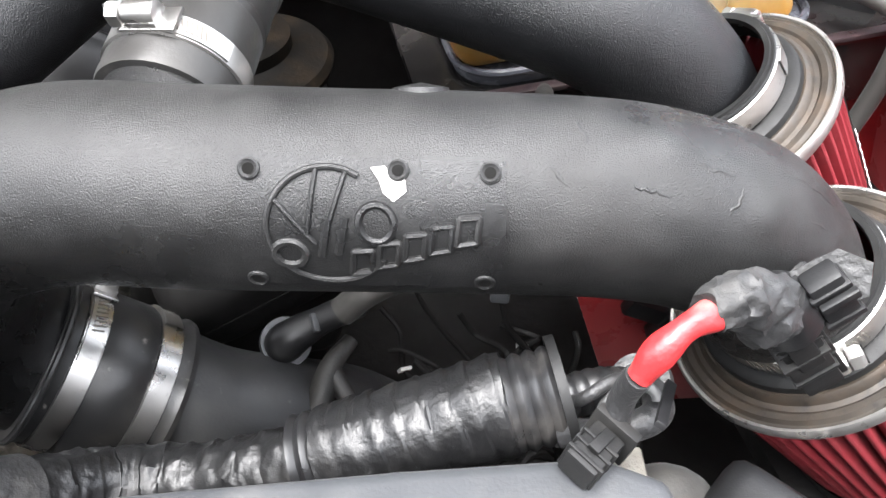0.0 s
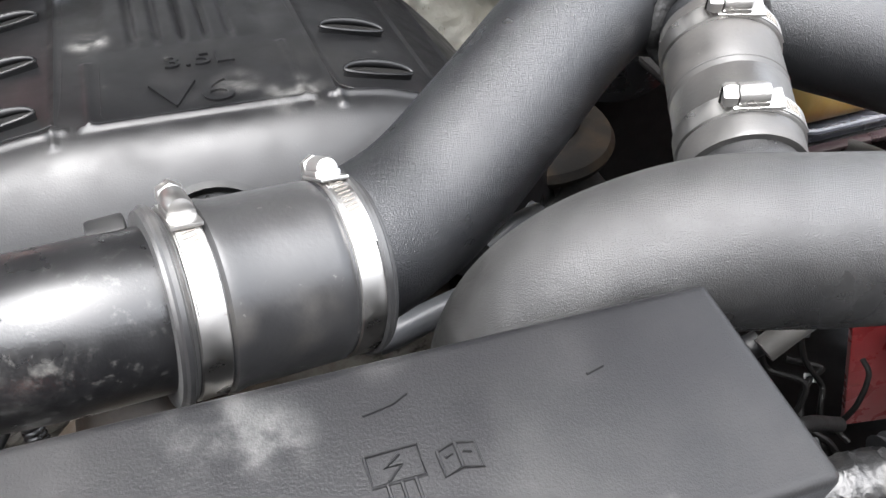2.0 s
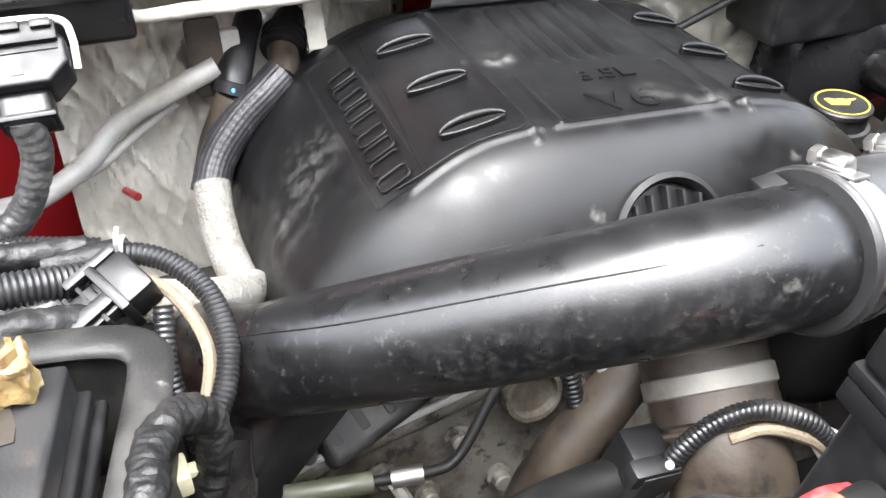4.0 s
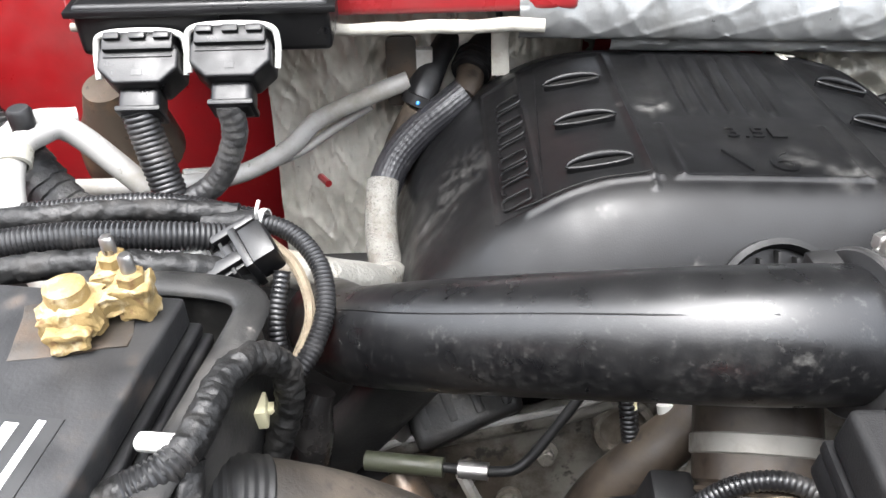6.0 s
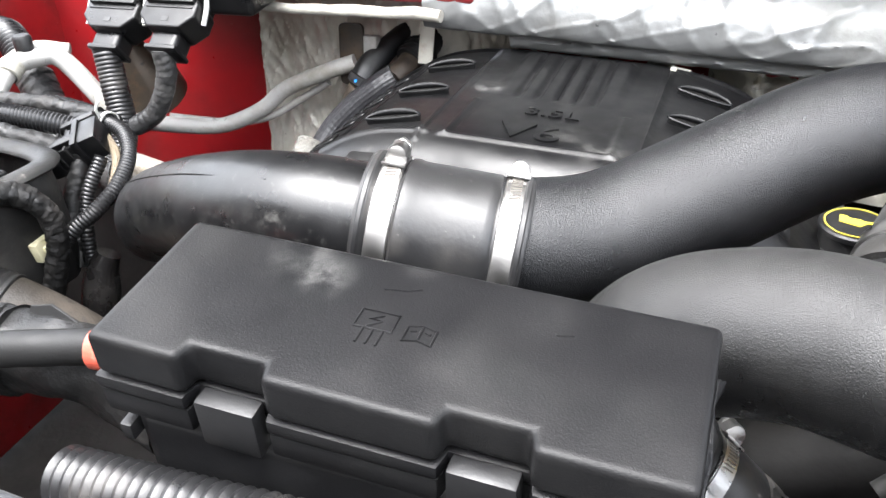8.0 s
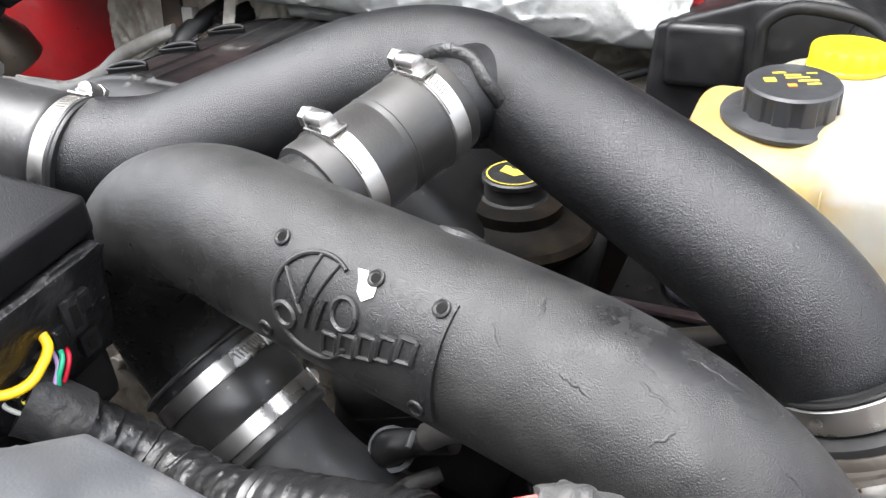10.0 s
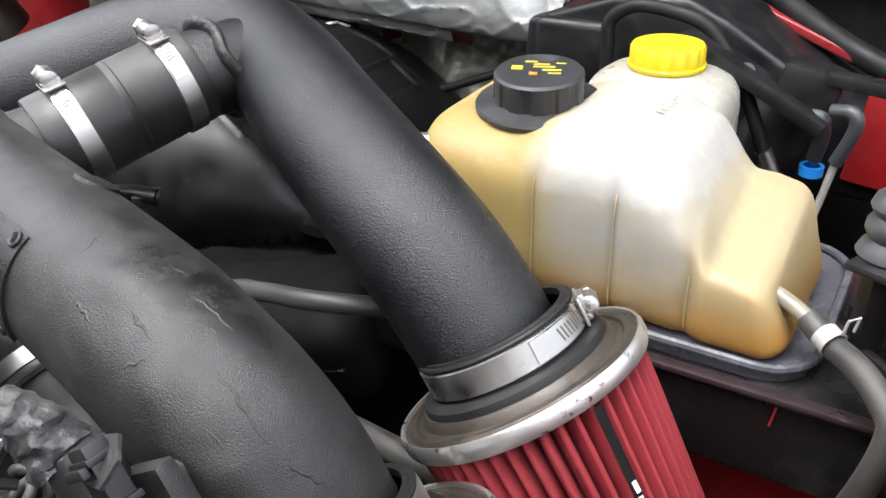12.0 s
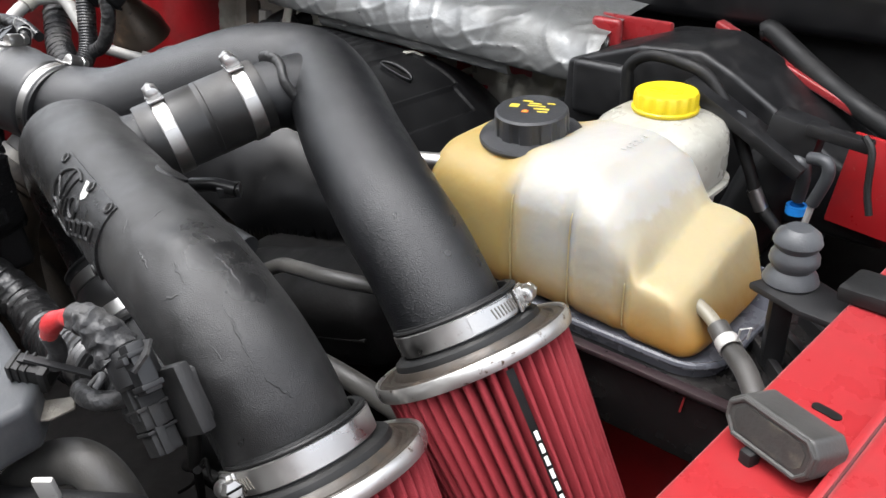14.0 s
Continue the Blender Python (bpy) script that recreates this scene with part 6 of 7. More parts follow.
# ---- left side ----
def battery():
    def at(x, y, z):
        """x to the left edge, y towards the front, from the lid's rear inner corner."""
        return Matrix.Translation((-0.727, 0.2395, 0)) @ Matrix.Rotation(radians(6), 4, "Z") @ Vector((x, y, z))
    b = thing("battery", at(-0.12, -0.15, 1.04), "black battery with a corroded terminal and worn lid", "battery")
    part("case", block((0.238, 0.29, 0.15), placed(at(-0.131, -0.152, 1.118), 6), 0.010, 3), tray_dark, b, "scuffed battery case")
    part("lid", block((0.255, 0.30, 0.020), placed(at(-0.1275, -0.15, 1.215), 6), 0.003, 3), mat("battery_lid", (0.014, 0.014, 0.0145), 0.42, var=(16, (0.050, 0.038, 0.030), 0.54, 0.66), grain=(500, 0.15)), b, "lid stained with brown residue")
    part("ledge", block((0.262, 0.306, 0.008), placed(at(-0.1255, -0.15, 1.2005), 6), 0.003, 3), black_plastic, b)
    part("ledge", block((0.268, 0.310, 0.008), placed(at(-0.124, -0.15, 1.1910), 6), 0.003, 3), black_plastic, b)
    part("label", block((0.10, 0.12, 0.0006), placed(at(-0.072, -0.155, 1.2253), 6), 0), label_black, b)
    for k in range(4):
        part("print_bar", block((0.004 + 0.003 * (k % 2), 0.045 - 0.006 * k, 0.0006), placed(at(-0.032 - 0.014 * k, -0.12, 1.2259), 6), 0), white_ink, b)
    for y, h in ((-0.075, 0.036), (-0.145, 0.028)):
        part("scrape", crumpled_block((0.002, h, 0.016), placed(at(-0.0105, y, 1.170), 6), 0.0008, 0.0012), white_plastic, b, "flaked white paint")
    part("crust", crumpled_block((0.062, 0.046, 0.0012), placed(at(-0.050, -0.030, 1.2252), 24), 0.0005, 0.0014), flange_steel, b, "crust of brown residue")
    t = thing("battery_terminal", (-0.752, 0.220, 1.226), "corroded brass battery terminal clamp with studs", "terminal")
    part("clamp", crumpled_block((0.032, 0.028, 0.020), placed((-0.770, 0.203, 1.236), 20), 0.004, 0.003), brass, t)
    part("clamp_foot", crumpled_block((0.022, 0.012, 0.012), placed((-0.764, 0.187, 1.233), 20), 0.003, 0.0025), brass, t)
    part("post", lathe([(0.012, 0), (0.011, 0.009), (0.008, 0.011), (0, 0.011)], Matrix.Translation((-0.772, 0.204, 1.2445)), 20), brass, t)
    part("lug", crumpled_block((0.020, 0.018, 0.022), placed((-0.744, 0.222, 1.237), 15), 0.003, 0.0028), brass, t)
    part("link", crumpled_block((0.026, 0.014, 0.013), placed((-0.753, 0.215, 1.238), 38), 0.003, 0.0028), brass, t)
    part("rear_lug", crumpled_block((0.020, 0.022, 0.018), placed((-0.7655, 0.2355, 1.2360), 25), 0.003, 0.0026), brass, t)
    for x, y, z in ((-0.744, 0.222, 1.247), (-0.7655, 0.2375, 1.2445)):
        part("nut", lathe([(0.0078, 0), (0.0078, 0.006), (0.006, 0.0075), (0, 0.0075)], Matrix.Translation((x, y, z)), 6), brass, t)
        part("stud", lathe([(0.0042, 0.006), (0.0040, 0.017), (0.003, 0.0185), (0, 0.0187)], Matrix.Translation((x, y, z)), 12), zinc, t)
    r = thing("battery_tray", (-0.69, 0.15, 1.0), "grey plastic battery tray wall with chipped paint", "battery tray")
    ln = [Vector(q) for q in ((-0.82, 0.262, 1.204), (-0.750, 0.270, 1.206), (-0.715, 0.270, 1.207), (-0.700, 0.262, 1.207), (-0.695, 0.245, 1.207), (-0.693, 0.20, 1.206), (-0.691, 0.135, 1.204), (-0.689, 0.06, 1.202), (-0.687, 0.0, 1.20))]
    part("rim", sweep(spline(ln, 8), 0.0110, 16, True, 0.42), tray_dark, r)
    part("wall", sweep(spline([q - Vector((0, 0, 0.052)) for q in ln], 8), 0.0046, 12, True, 11.0), tray_dark, r)
    part("white_clip", block((0.028, 0.010, 0.008), placed((-0.694, 0.150, 1.212), 8), 0.004, 3), white_plastic, r)


battery()


def left_looms():
    w = thing("wire_loom", V(-0.6561, 0.4398, 1.1165), "black split loom arching past the air tube end", "wire loom")
    part("loom", corrugated([(-0.756, 0.340, 1.203), (-0.7246, 0.342, 1.2062), (-0.701, 0.338, 1.2010), (-0.680, 0.322, 1.1905), (-0.669, 0.298, 1.178), (-0.669, 0.275, 1.167), (-0.675, 0.258, 1.158), (-0.682, 0.246, 1.146)], 0.0067, 0.0030), loom_plastic, w)
    part("cord", tube([(-0.722, 0.333, 1.200), (-0.698, 0.323, 1.188), (-0.680, 0.297, 1.170), (-0.682, 0.262, 1.152)], 0.0038, 8), cord_cloth, w)
    part("joint", crumple(even(spline([(-0.768, 0.338, 1.202), (-0.748, 0.340, 1.2035), (-0.728, 0.342, 1.206)]), 0.002), 0.0095, 0.0009, 16, 3.0), tape, w)
    part("tie", lathe([(0.0092, -0.002), (0.0104, -0.002), (0.0104, 0.002), (0.0092, 0.002)], Matrix.Translation((-0.7265, 0.342, 1.206)) @ frame_on((1, 0.05, 0)), 20), white_plastic, w)
    part("tie_tail", tube([(-0.7265, 0.335, 1.2145), (-0.7255, 0.333, 1.222), (-0.724, 0.336, 1.229)], 0.0013, 8), white_plastic, w)
    for k, (pts, r, mt, cor) in enumerate((([(-0.7478, 0.3474, 1.2068), (-0.8069, 0.3312, 1.2123), (-0.8767, 0.3033, 1.2142), (-0.9553, 0.2809, 1.2093)], 0.008, tape, 0), ([(-0.7399, 0.3297, 1.2004), (-0.7806, 0.3074, 1.2118), (-0.8401, 0.2865, 1.2165), (-0.9092, 0.2645, 1.2098)], 0.010, loom_plastic, 1),
                                    ([(-0.7462, 0.3624, 1.1952), (-0.8142, 0.3526, 1.2044), (-0.9031, 0.3244, 1.2014)], 0.007, loom_plastic, 1), ([(-0.7222, 0.3139, 1.1864), (-0.7631, 0.2891, 1.2027), (-0.8221, 0.2738, 1.2082), (-0.8920, 0.2446, 1.2054)], 0.009, tape, 0),
                                    ([(-0.7032, 0.3132, 1.1913), (-0.7006, 0.2880, 1.1631), (-0.6920, 0.2730, 1.1254), (-0.6870, 0.2667, 1.0590)], 0.006, loom_plastic, 1), ([(-0.7274, 0.3095, 1.1865), (-0.7200, 0.2834, 1.1488), (-0.7020, 0.2658, 1.1064)], 0.008, tape, 0))):
        t = thing("wire_loom", pts[-1], "taped black wiring loom running over the battery's edge", "wire loom", "looms by the battery")
        part("sheath", corrugated(pts, r, 0.0034) if cor else taped(pts, r, 2.0 + k, 0.0010), mt, t)
    p = thing("connector", (-0.7372, 0.3134, 1.1728), "black two-piece wiring connector with a white clip", "connector")
    m = placed((-0.737, 0.307, 1.192), 40, 18, -20) @ Matrix.Scale(1.45, 4)
    part("body", join(block((0.030, 0.018, 0.015), m, 0.003, 2, 0.86), block((0.009, 0.0205, 0.0175), m @ Matrix.Translation((-0.0105, 0, 0)), 0.002), block((0.018, 0.006, 0.004), m @ Matrix.Translation((-0.001, -0.003, 0.0088)), 0.0012), block((0.004, 0.012, 0.0190), m @ Matrix.Translation((0.004, 0, 0)), 0.001)), plug_plastic, p)
    part("boot", tube([m @ Vector((-0.013, 0, 0)), m @ Vector((-0.021, 0.001, -0.001)), m @ Vector((-0.029, 0.003, -0.004))], [0.0070, 0.0062, 0.0048], 14), rubber, p)
    part("sleeve", join(block((0.014, 0.0205, 0.0175), m @ Matrix.Translation((0.016, 0.0, 0.001)), 0.003), block((0.004, 0.023, 0.020), m @ Matrix.Translation((0.0095, 0.0, 0.001)), 0.0012)), plug_plastic, p)
    part("latch", block((0.022, 0.004, 0.006), m @ Matrix.Translation((0.010, 0.012, 0.007)), 0.001), black_plastic, p)
    for k in range(3):
        part("rib", block((0.0018, 0.019, 0.016), m @ Matrix.Translation((-0.010 + 0.006 * k, 0, 0.0004)), 0.0006), rubber, p)
    part("white_clip", block((0.018, 0.008, 0.008), m @ Matrix.Translation((-0.006, 0.017, 0.001)), 0.002), white_plastic, p)
    u = thing("taped_loom", V(-0.6210, 0.4007, 1.1171), "thick taped loom bent into a hairpin beside the battery", "wire loom")
    ln = [(-0.80, 0.085, 1.196), (-0.735, 0.110, 1.198), (-0.700, 0.128, 1.203), (-0.683, 0.150, 1.208), (-0.684, 0.175, 1.2095), (-0.686, 0.200, 1.2085), (-0.681, 0.222, 1.2035), (-0.672, 0.236, 1.188), (-0.672, 0.240, 1.160), (-0.680, 0.232, 1.125), (-0.69, 0.222, 1.085)]
    part("wrap", taped(ln, 0.0090, 11.0, 0.0015, 0.07, 0.0042), tape, u)
    part("ribbed_length", corrugated([(-0.703, 0.126, 1.2025), (-0.690, 0.138, 1.2055), (-0.683, 0.152, 1.208)], 0.0100, 0.0034), loom_plastic, u)
    part("ribbed_length", corrugated([(-0.765, 0.098, 1.197), (-0.745, 0.106, 1.1975), (-0.725, 0.115, 1.199)], 0.0100, 0.0034), loom_plastic, u)
    part("tail", taped([(-0.684, 0.150, 1.203), (-0.680, 0.134, 1.185), (-0.677, 0.120, 1.16)], 0.0098, 5.0), tape, u)
    c = thing("cable_clip", (-0.6893, 0.2329, 1.1361), "cream plastic cable clip on the taped loom", "cable clip")
    part("clip", join(block((0.010, 0.016, 0.018), placed((-0.6904, 0.2327, 1.1475), 20, 10), 0.002), block((0.024, 0.007, 0.006), placed((-0.6932, 0.2329, 1.1475), 20, 10), 0.002)), cream_plastic, c)
    h = thing("radiator_hose", V(-0.5422, 0.3159, 1.0234), "large dusty rubber coolant hose with a ribbed sleeve", "hose")
    ln = [(-0.82, 0.085, 1.136), (-0.750, 0.142, 1.140), (-0.690, 0.176, 1.130), (-0.655, 0.194, 1.112), (-0.622, 0.208, 1.090), (-0.585, 0.220, 1.062), (-0.549, 0.234, 1.030), (-0.50, 0.25, 0.98), (-0.45, 0.262, 0.92)]
    part("hose", tube(ln, 0.0275, 40), hose_brown, h)
    line = spline(ln, 20)
    part("ribbed_sleeve", sweep(even(line[:50], 0.0011), lambda f, s: 0.0293 - 0.0011 * (0.5 - 0.5 * math.cos(2 * math.pi * s / 0.0045)), 40), rubber, h)
    k = thing("small_hose", (-0.6572, 0.2383, 1.0697), "smooth black hose dropping below the loom", "hose")
    part("hose", tube([(-0.6700, 0.2760, 1.1260), (-0.6735, 0.2690, 1.1130), (-0.6763, 0.2640, 1.0950), (-0.6818, 0.2601, 1.0640), (-0.6926, 0.2599, 1.0122)], [0.010, 0.0155, 0.0165, 0.0165, 0.0165], 24), gloss_black, k)
    o = thing("battery_cable", V(-0.4532, 0.2270, 1.1673), "thick black cable with orange and red tape", "cable")
    part("cable", crumple(even(spline([(-0.5821, 0.0515, 1.2052), (-0.5364, 0.0691, 1.2119), (-0.4912, 0.0916, 1.2214), (-0.4535, 0.1150, 1.2232), (-0.4215, 0.1292, 1.2242), (-0.3966, 0.1389, 1.2213)]), 0.004), 0.0095, 0.0008, 18, 5.0), rubber, o)
    part("tape", crumple(even(spline([(-0.4355, 0.1232, 1.2238), (-0.4235, 0.1284, 1.2242), (-0.4155, 0.1317, 1.2240)]), 0.0015), 0.0102, 0.0008, 22, 5.5), orange_tape, o)
    part("cable", crumple(even(spline([(-0.4305, 0.1354, 1.2250), (-0.4186, 0.1395, 1.2259), (-0.4068, 0.1424, 1.2231)]), 0.003), 0.0045, 0.0005, 14, 6.0), red_tape, o)
    q = thing("wrapped_loom", (-0.5667, 0.1041, 1.1669), "wiring bundle under crumpled dusty tape", "wire loom")
    part("tape_turn", taped([(-0.5378, 0.1088, 1.1927), (-0.5128, 0.1206, 1.1936)], 0.0255, 3.0), tape, q, "extra turn of black tape")
    part("wrap", crumple(even(spline([(-0.6471, 0.0671, 1.1812), (-0.5652, 0.0933, 1.1908), (-0.5227, 0.1174, 1.1936), (-0.4683, 0.1349, 1.1908), (-0.4094, 0.1477, 1.1767)]), 0.003), 0.024, 0.006, 26, 12.0), tape, q)
    j = thing("connector", (-0.6141, 0.1136, 1.2045), "black connector with bare white wires", "connector")
    m = placed((-0.5671, 0.1062, 1.2163), -5, 18, 10)
    part("housing", block((0.032, 0.022, 0.016), m, 0.003), rubber, j)
    part("step", block((0.018, 0.024, 0.019), m @ Matrix.Translation((-0.004, 0, 0)), 0.002), rubber, j)
    part("collar", block((0.006, 0.025, 0.020), m @ Matrix.Translation((0.017, 0, 0)), 0.002), rubber, j)
    for n in range(5):
        part("wire", tube([m @ Vector((0.016, -0.008 + 0.004 * n, 0.004)), m @ Vector((0.028, -0.007 + 0.0035 * n, 0.003)), m @ Vector((0.036, -0.010 + 0.003 * n, -0.006)), m @ Vector((0.040, -0.012 + 0.003 * n, -0.020))], 0.0011, 8), white_plastic, j)
    y = thing("bracket", (-0.5408, 0.1284, 1.2048), "small black steel tab with a bolt hole", "bracket")
    part("tab", slab([(-0.018, -0.008), (0.018, -0.008), (0.020, 0.008), (0.0, 0.014), (-0.016, 0.010)], 0, 0.002, placed((-0.4944, 0.1336, 1.2078), 10, 66), 0.0005, 1), rubber, y)
    part("hole", lathe([(0.0035, 0.0022), (0, 0.0023)], placed((-0.4944, 0.1337, 1.2087), 10, 66), 12), slot_dark, y)


left_looms()


def control_box():
    b = thing("control_box", V(-0.6904, 0.7993, 1.2065), "black plastic engine control box with two levered plugs", "control box")
    part("case", block((0.21, 0.15, 0.045), placed(V(-0.6858, 0.7937, 1.2693), 15, 4), 0.006, 3), plug_plastic, b)
    part("cover", block((0.20, 0.14, 0.022), placed(V(-0.6851, 0.8002, 1.2996), 15, 4), 0.006, 3), plug_plastic, b)
    part("lip", block((0.222, 0.162, 0.006), placed(V(-0.6857, 0.7947, 1.2854), 15, 4), 0.002), plug_plastic, b)
    for u, v, z in ((-0.7369, 0.7021, 1.2343), (-0.6600, 0.6977, 1.2402)):
        m = placed(V(u, v, z), 15, 38)
        p = part("plug", slab([(-0.033, 0.012), (-0.029, 0.018), (0.029, 0.018), (0.033, 0.012), (0.033, -0.004), (0.019, -0.018), (-0.019, -0.018), (-0.033, -0.004)], -0.017, 0.017, m, 0.003, 3), plug_plastic, b)
        part("plug_step", block((0.058, 0.016, 0.040), m @ Matrix.Translation((0, 0.018, 0.002)), 0.003), plug_plastic, p)
        for k in (-0.9913, 0.0474, 1.0227):
            part("rib", block((0.013, 0.006, 0.006), m @ Matrix.Translation((0.020 * k, 0.021, 0.023)), 0.0012), plug_plastic, p)
        part("ridge", block((0.056, 0.002, 0.002), m @ Matrix.Translation((0, 0.006, 0.0172)), 0.0006), plug_plastic, p)
        part("boot", block((0.034, 0.024, 0.026), m @ Matrix.Translation((0, -0.028, -0.004)), 0.006, 3), plug_plastic, p)
        part("boot_ring", block((0.037, 0.005, 0.029), m @ Matrix.Translation((0, -0.036, -0.004)), 0.002), plug_plastic, p)
        lev = [m @ Vector(q) for q in ((-0.036, -0.006, 0.002), (-0.037, 0.016, 0.010), (-0.031, 0.026, 0.017), (0.0, 0.028, 0.019), (0.031, 0.026, 0.017), (0.037, 0.016, 0.010), (0.036, -0.004, 0.002))]
        part("lever", sweep(spline(lev, 6), 0.0027, 8), white_plastic, p, "white plastic locking lever")
        part("symbol", block((0.008, 0.005, 0.0005), m @ Matrix.Translation((0, -0.008, 0.0172)), 0), black_plastic, p)
    for k, (pts, r) in enumerate((([V(-0.7394, 0.6749, 1.2128), V(-0.7317, 0.6659, 1.1797), V(-0.7190, 0.6483, 1.1325), V(-0.7083, 0.6085, 1.0998)], 0.0165), ([V(-0.6627, 0.6688, 1.2197), V(-0.6630, 0.6669, 1.1894), V(-0.6839, 0.6612, 1.1514), V(-0.7186, 0.6529, 1.1324)], 0.0115))):
        w = thing("wire_loom", pts[-1], "dusty ribbed loom hanging from the control box", "wire loom", "looms at the control box")
        part("sheath", corrugated(pts, r * 0.88, 0.0046, 0.07, 20) if k == 0 else taped(pts, r * 0.92, 2.0, 0.0007, 0.05, 0.007), dusty_tape if k else loom_plastic, w)
    a = thing("ac_pipe", V(-0.6484, 0.7385, 1.0174), "bent aluminium refrigerant pipe across the firewall", "pipe")
    part("pipe", tube([V(-0.8438, 0.7105, 1.1171), V(-0.7545, 0.7365, 1.1027), V(-0.6972, 0.7828, 1.0851), V(-0.6469, 0.8039, 1.1020), V(-0.6166, 0.8174, 1.1256), V(-0.5631, 0.8203, 1.1495), V(-0.5220, 0.8252, 1.1637)], 0.0095, 18), alu, a)
    part("thin_pipe", tube([V(-0.7432, 0.7544, 1.1044), V(-0.6819, 0.7913, 1.0879), V(-0.6414, 0.8121, 1.0905), V(-0.6015, 0.8249, 1.1113), V(-0.5624, 0.8286, 1.1351)], 0.0048, 12), alu, a)
    part("flange", block((0.035, 0.014, 0.05), placed(V(-0.5151, 0.8370, 1.1664), 15, -8), 0.003), alu, a)
    c = thing("ac_pipe", V(-0.8084, 0.5693, 1.1144), "grey aluminium service pipe with a capped valve", "pipe")
    part("pipe", tube([V(-0.7504, 0.6739, 1.1416), V(-0.7968, 0.6711, 1.1985), V(-0.8148, 0.6541, 1.2063), V(-0.8241, 0.6268, 1.2038), V(-0.8180, 0.5882, 1.1854), V(-0.8002, 0.5527, 1.1526), V(-0.7645, 0.5210, 1.1246)], 0.0105, 18), alu, c)
    part("branch", tube([V(-0.8611, 0.6235, 1.1895), V(-0.8287, 0.6600, 1.2129), V(-0.7930, 0.6807, 1.2079)], 0.007, 12), alu, c)
    part("valve_cap", lathe([(0.0, 0.0), (0.0095, 0.0), (0.010, 0.016), (0.008, 0.019), (0, 0.019)], Matrix.Translation(V(-0.8220, 0.6485, 1.2130)), 10), black_plastic, c)
    part("joint", lathe([(0.0105, -0.008), (0.013, -0.007), (0.013, 0.007), (0.0105, 0.008)], Matrix.Translation(V(-0.8226, 0.6220, 1.2029)) @ frame_on(V(0.1, -0.8, -0.4)), 20), clear_tube, c)
    f = thing("foil_hose", V(-0.5884, 0.5499, 1.0201), "foil-wrapped hose end with a woven white sleeve", "hose")
    part("foil_length", crumple(even(spline([(-0.7566, 0.3564, 1.1560), (-0.7256, 0.3770, 1.1388), (-0.7027, 0.4114, 1.1100), (-0.6892, 0.4463, 1.0811), (-0.6830, 0.4774, 1.0618)]), 0.003), 0.0145, 0.0020, 30, 5.0), foil_wrap, f)
    part("woven_sleeve", tube([(-0.7232, 0.5779, 1.0954), (-0.7195, 0.5550, 1.0767), (-0.7098, 0.5255, 1.0610), (-0.6963, 0.4962, 1.0519), (-0.6832, 0.4737, 1.0476)], 0.0155, 20), cloth_white, f)
    g = thing("heater_hose", V(-0.5539, 0.7110, 1.1130), "black braided heater hose with a quick connector", "hose")
    bl = [(-0.661, 0.664, 1.153), (-0.676, 0.652, 1.142), (-0.700, 0.640, 1.122), (-0.722, 0.622, 1.096), (-0.732, 0.600, 1.070)]
    part("braid", sweep(even(spline(bl), 0.0008), 0.0170, 96, True, 1.0, lambda a, s: 1 + 0.011 * math.cos(12 * a + 430 * s) * math.cos(12 * a - 430 * s) + 0.010 * math.cos(24 * a)), braid, g)
    part("tan_end", tube([(-0.662, 0.694, 1.163), (-0.660, 0.677, 1.158), (-0.663, 0.660, 1.151)], 0.0145, 20), brown_alu, g)
    part("collar", tube([(-0.660, 0.715, 1.171), (-0.661, 0.704, 1.167), (-0.662, 0.692, 1.162)], 0.0195, 24), black_plastic, g)
    for k in range(3):
        part("collar_rib", lathe([(0.0190, -0.0015), (0.0212, -0.0010), (0.0212, 0.0010), (0.0190, 0.0015)], Matrix.Translation((-0.660 - 0.0008 * k, 0.712 - 0.008 * k, 1.170 - 0.003 * k)) @ frame_on((0.05, 0.9, 0.35)), 24), black_plastic, g)
    part("connector", tube([(-0.650, 0.748, 1.186), (-0.655, 0.730, 1.179), (-0.660, 0.712, 1.170)], [0.0140, 0.0150, 0.0165], 20), black_plastic, g)
    n = thing("heater_hose", V(-0.5736, 0.7092, 1.0655), "short tan heater hose with black elbow fitting", "hose")
    part("hose", tube([(-0.7065, 0.655, 1.138), (-0.716, 0.650, 1.118), (-0.728, 0.648, 1.092), (-0.738, 0.65, 1.06)], 0.0155, 22), brown_alu, n)
    part("elbow", tube([(-0.688, 0.748, 1.192), (-0.692, 0.722, 1.183), (-0.698, 0.690, 1.171), (-0.704, 0.668, 1.156), (-0.7065, 0.657, 1.142)], [0.0130, 0.0130, 0.0130, 0.0155, 0.0170], 22), black_plastic, n)
    part("ring", lathe([(0.0165, -0.006), (0.0185, -0.005), (0.0185, 0.005), (0.0165, 0.006)], Matrix.Translation((-0.7062, 0.659, 1.144)) @ frame_on((-0.3, -0.4, -0.85)), 24), black_plastic, n)
    part("dab", lathe([(0.0022, 0), (0.0016, 0.001), (0, 0.0013)], Matrix.Translation((-0.7035, 0.6415, 1.150)) @ frame_on((0, -0.75, 0.66)), 10), blue_plastic, n, "blue paint dot")
    part("pale_band", lathe([(0.0132, -0.004), (0.0142, -0.004), (0.0142, 0.004), (0.0132, 0.004)], Matrix.Translation((-0.6905, 0.732, 1.1865)) @ frame_on((-0.15, -0.9, -0.3)), 24), white_plastic, n)
    s = thing("hanging_strap", (-0.6078, 0.6554, 1.2072), "cream plastic strap hanging over the cowl edge", "strap")
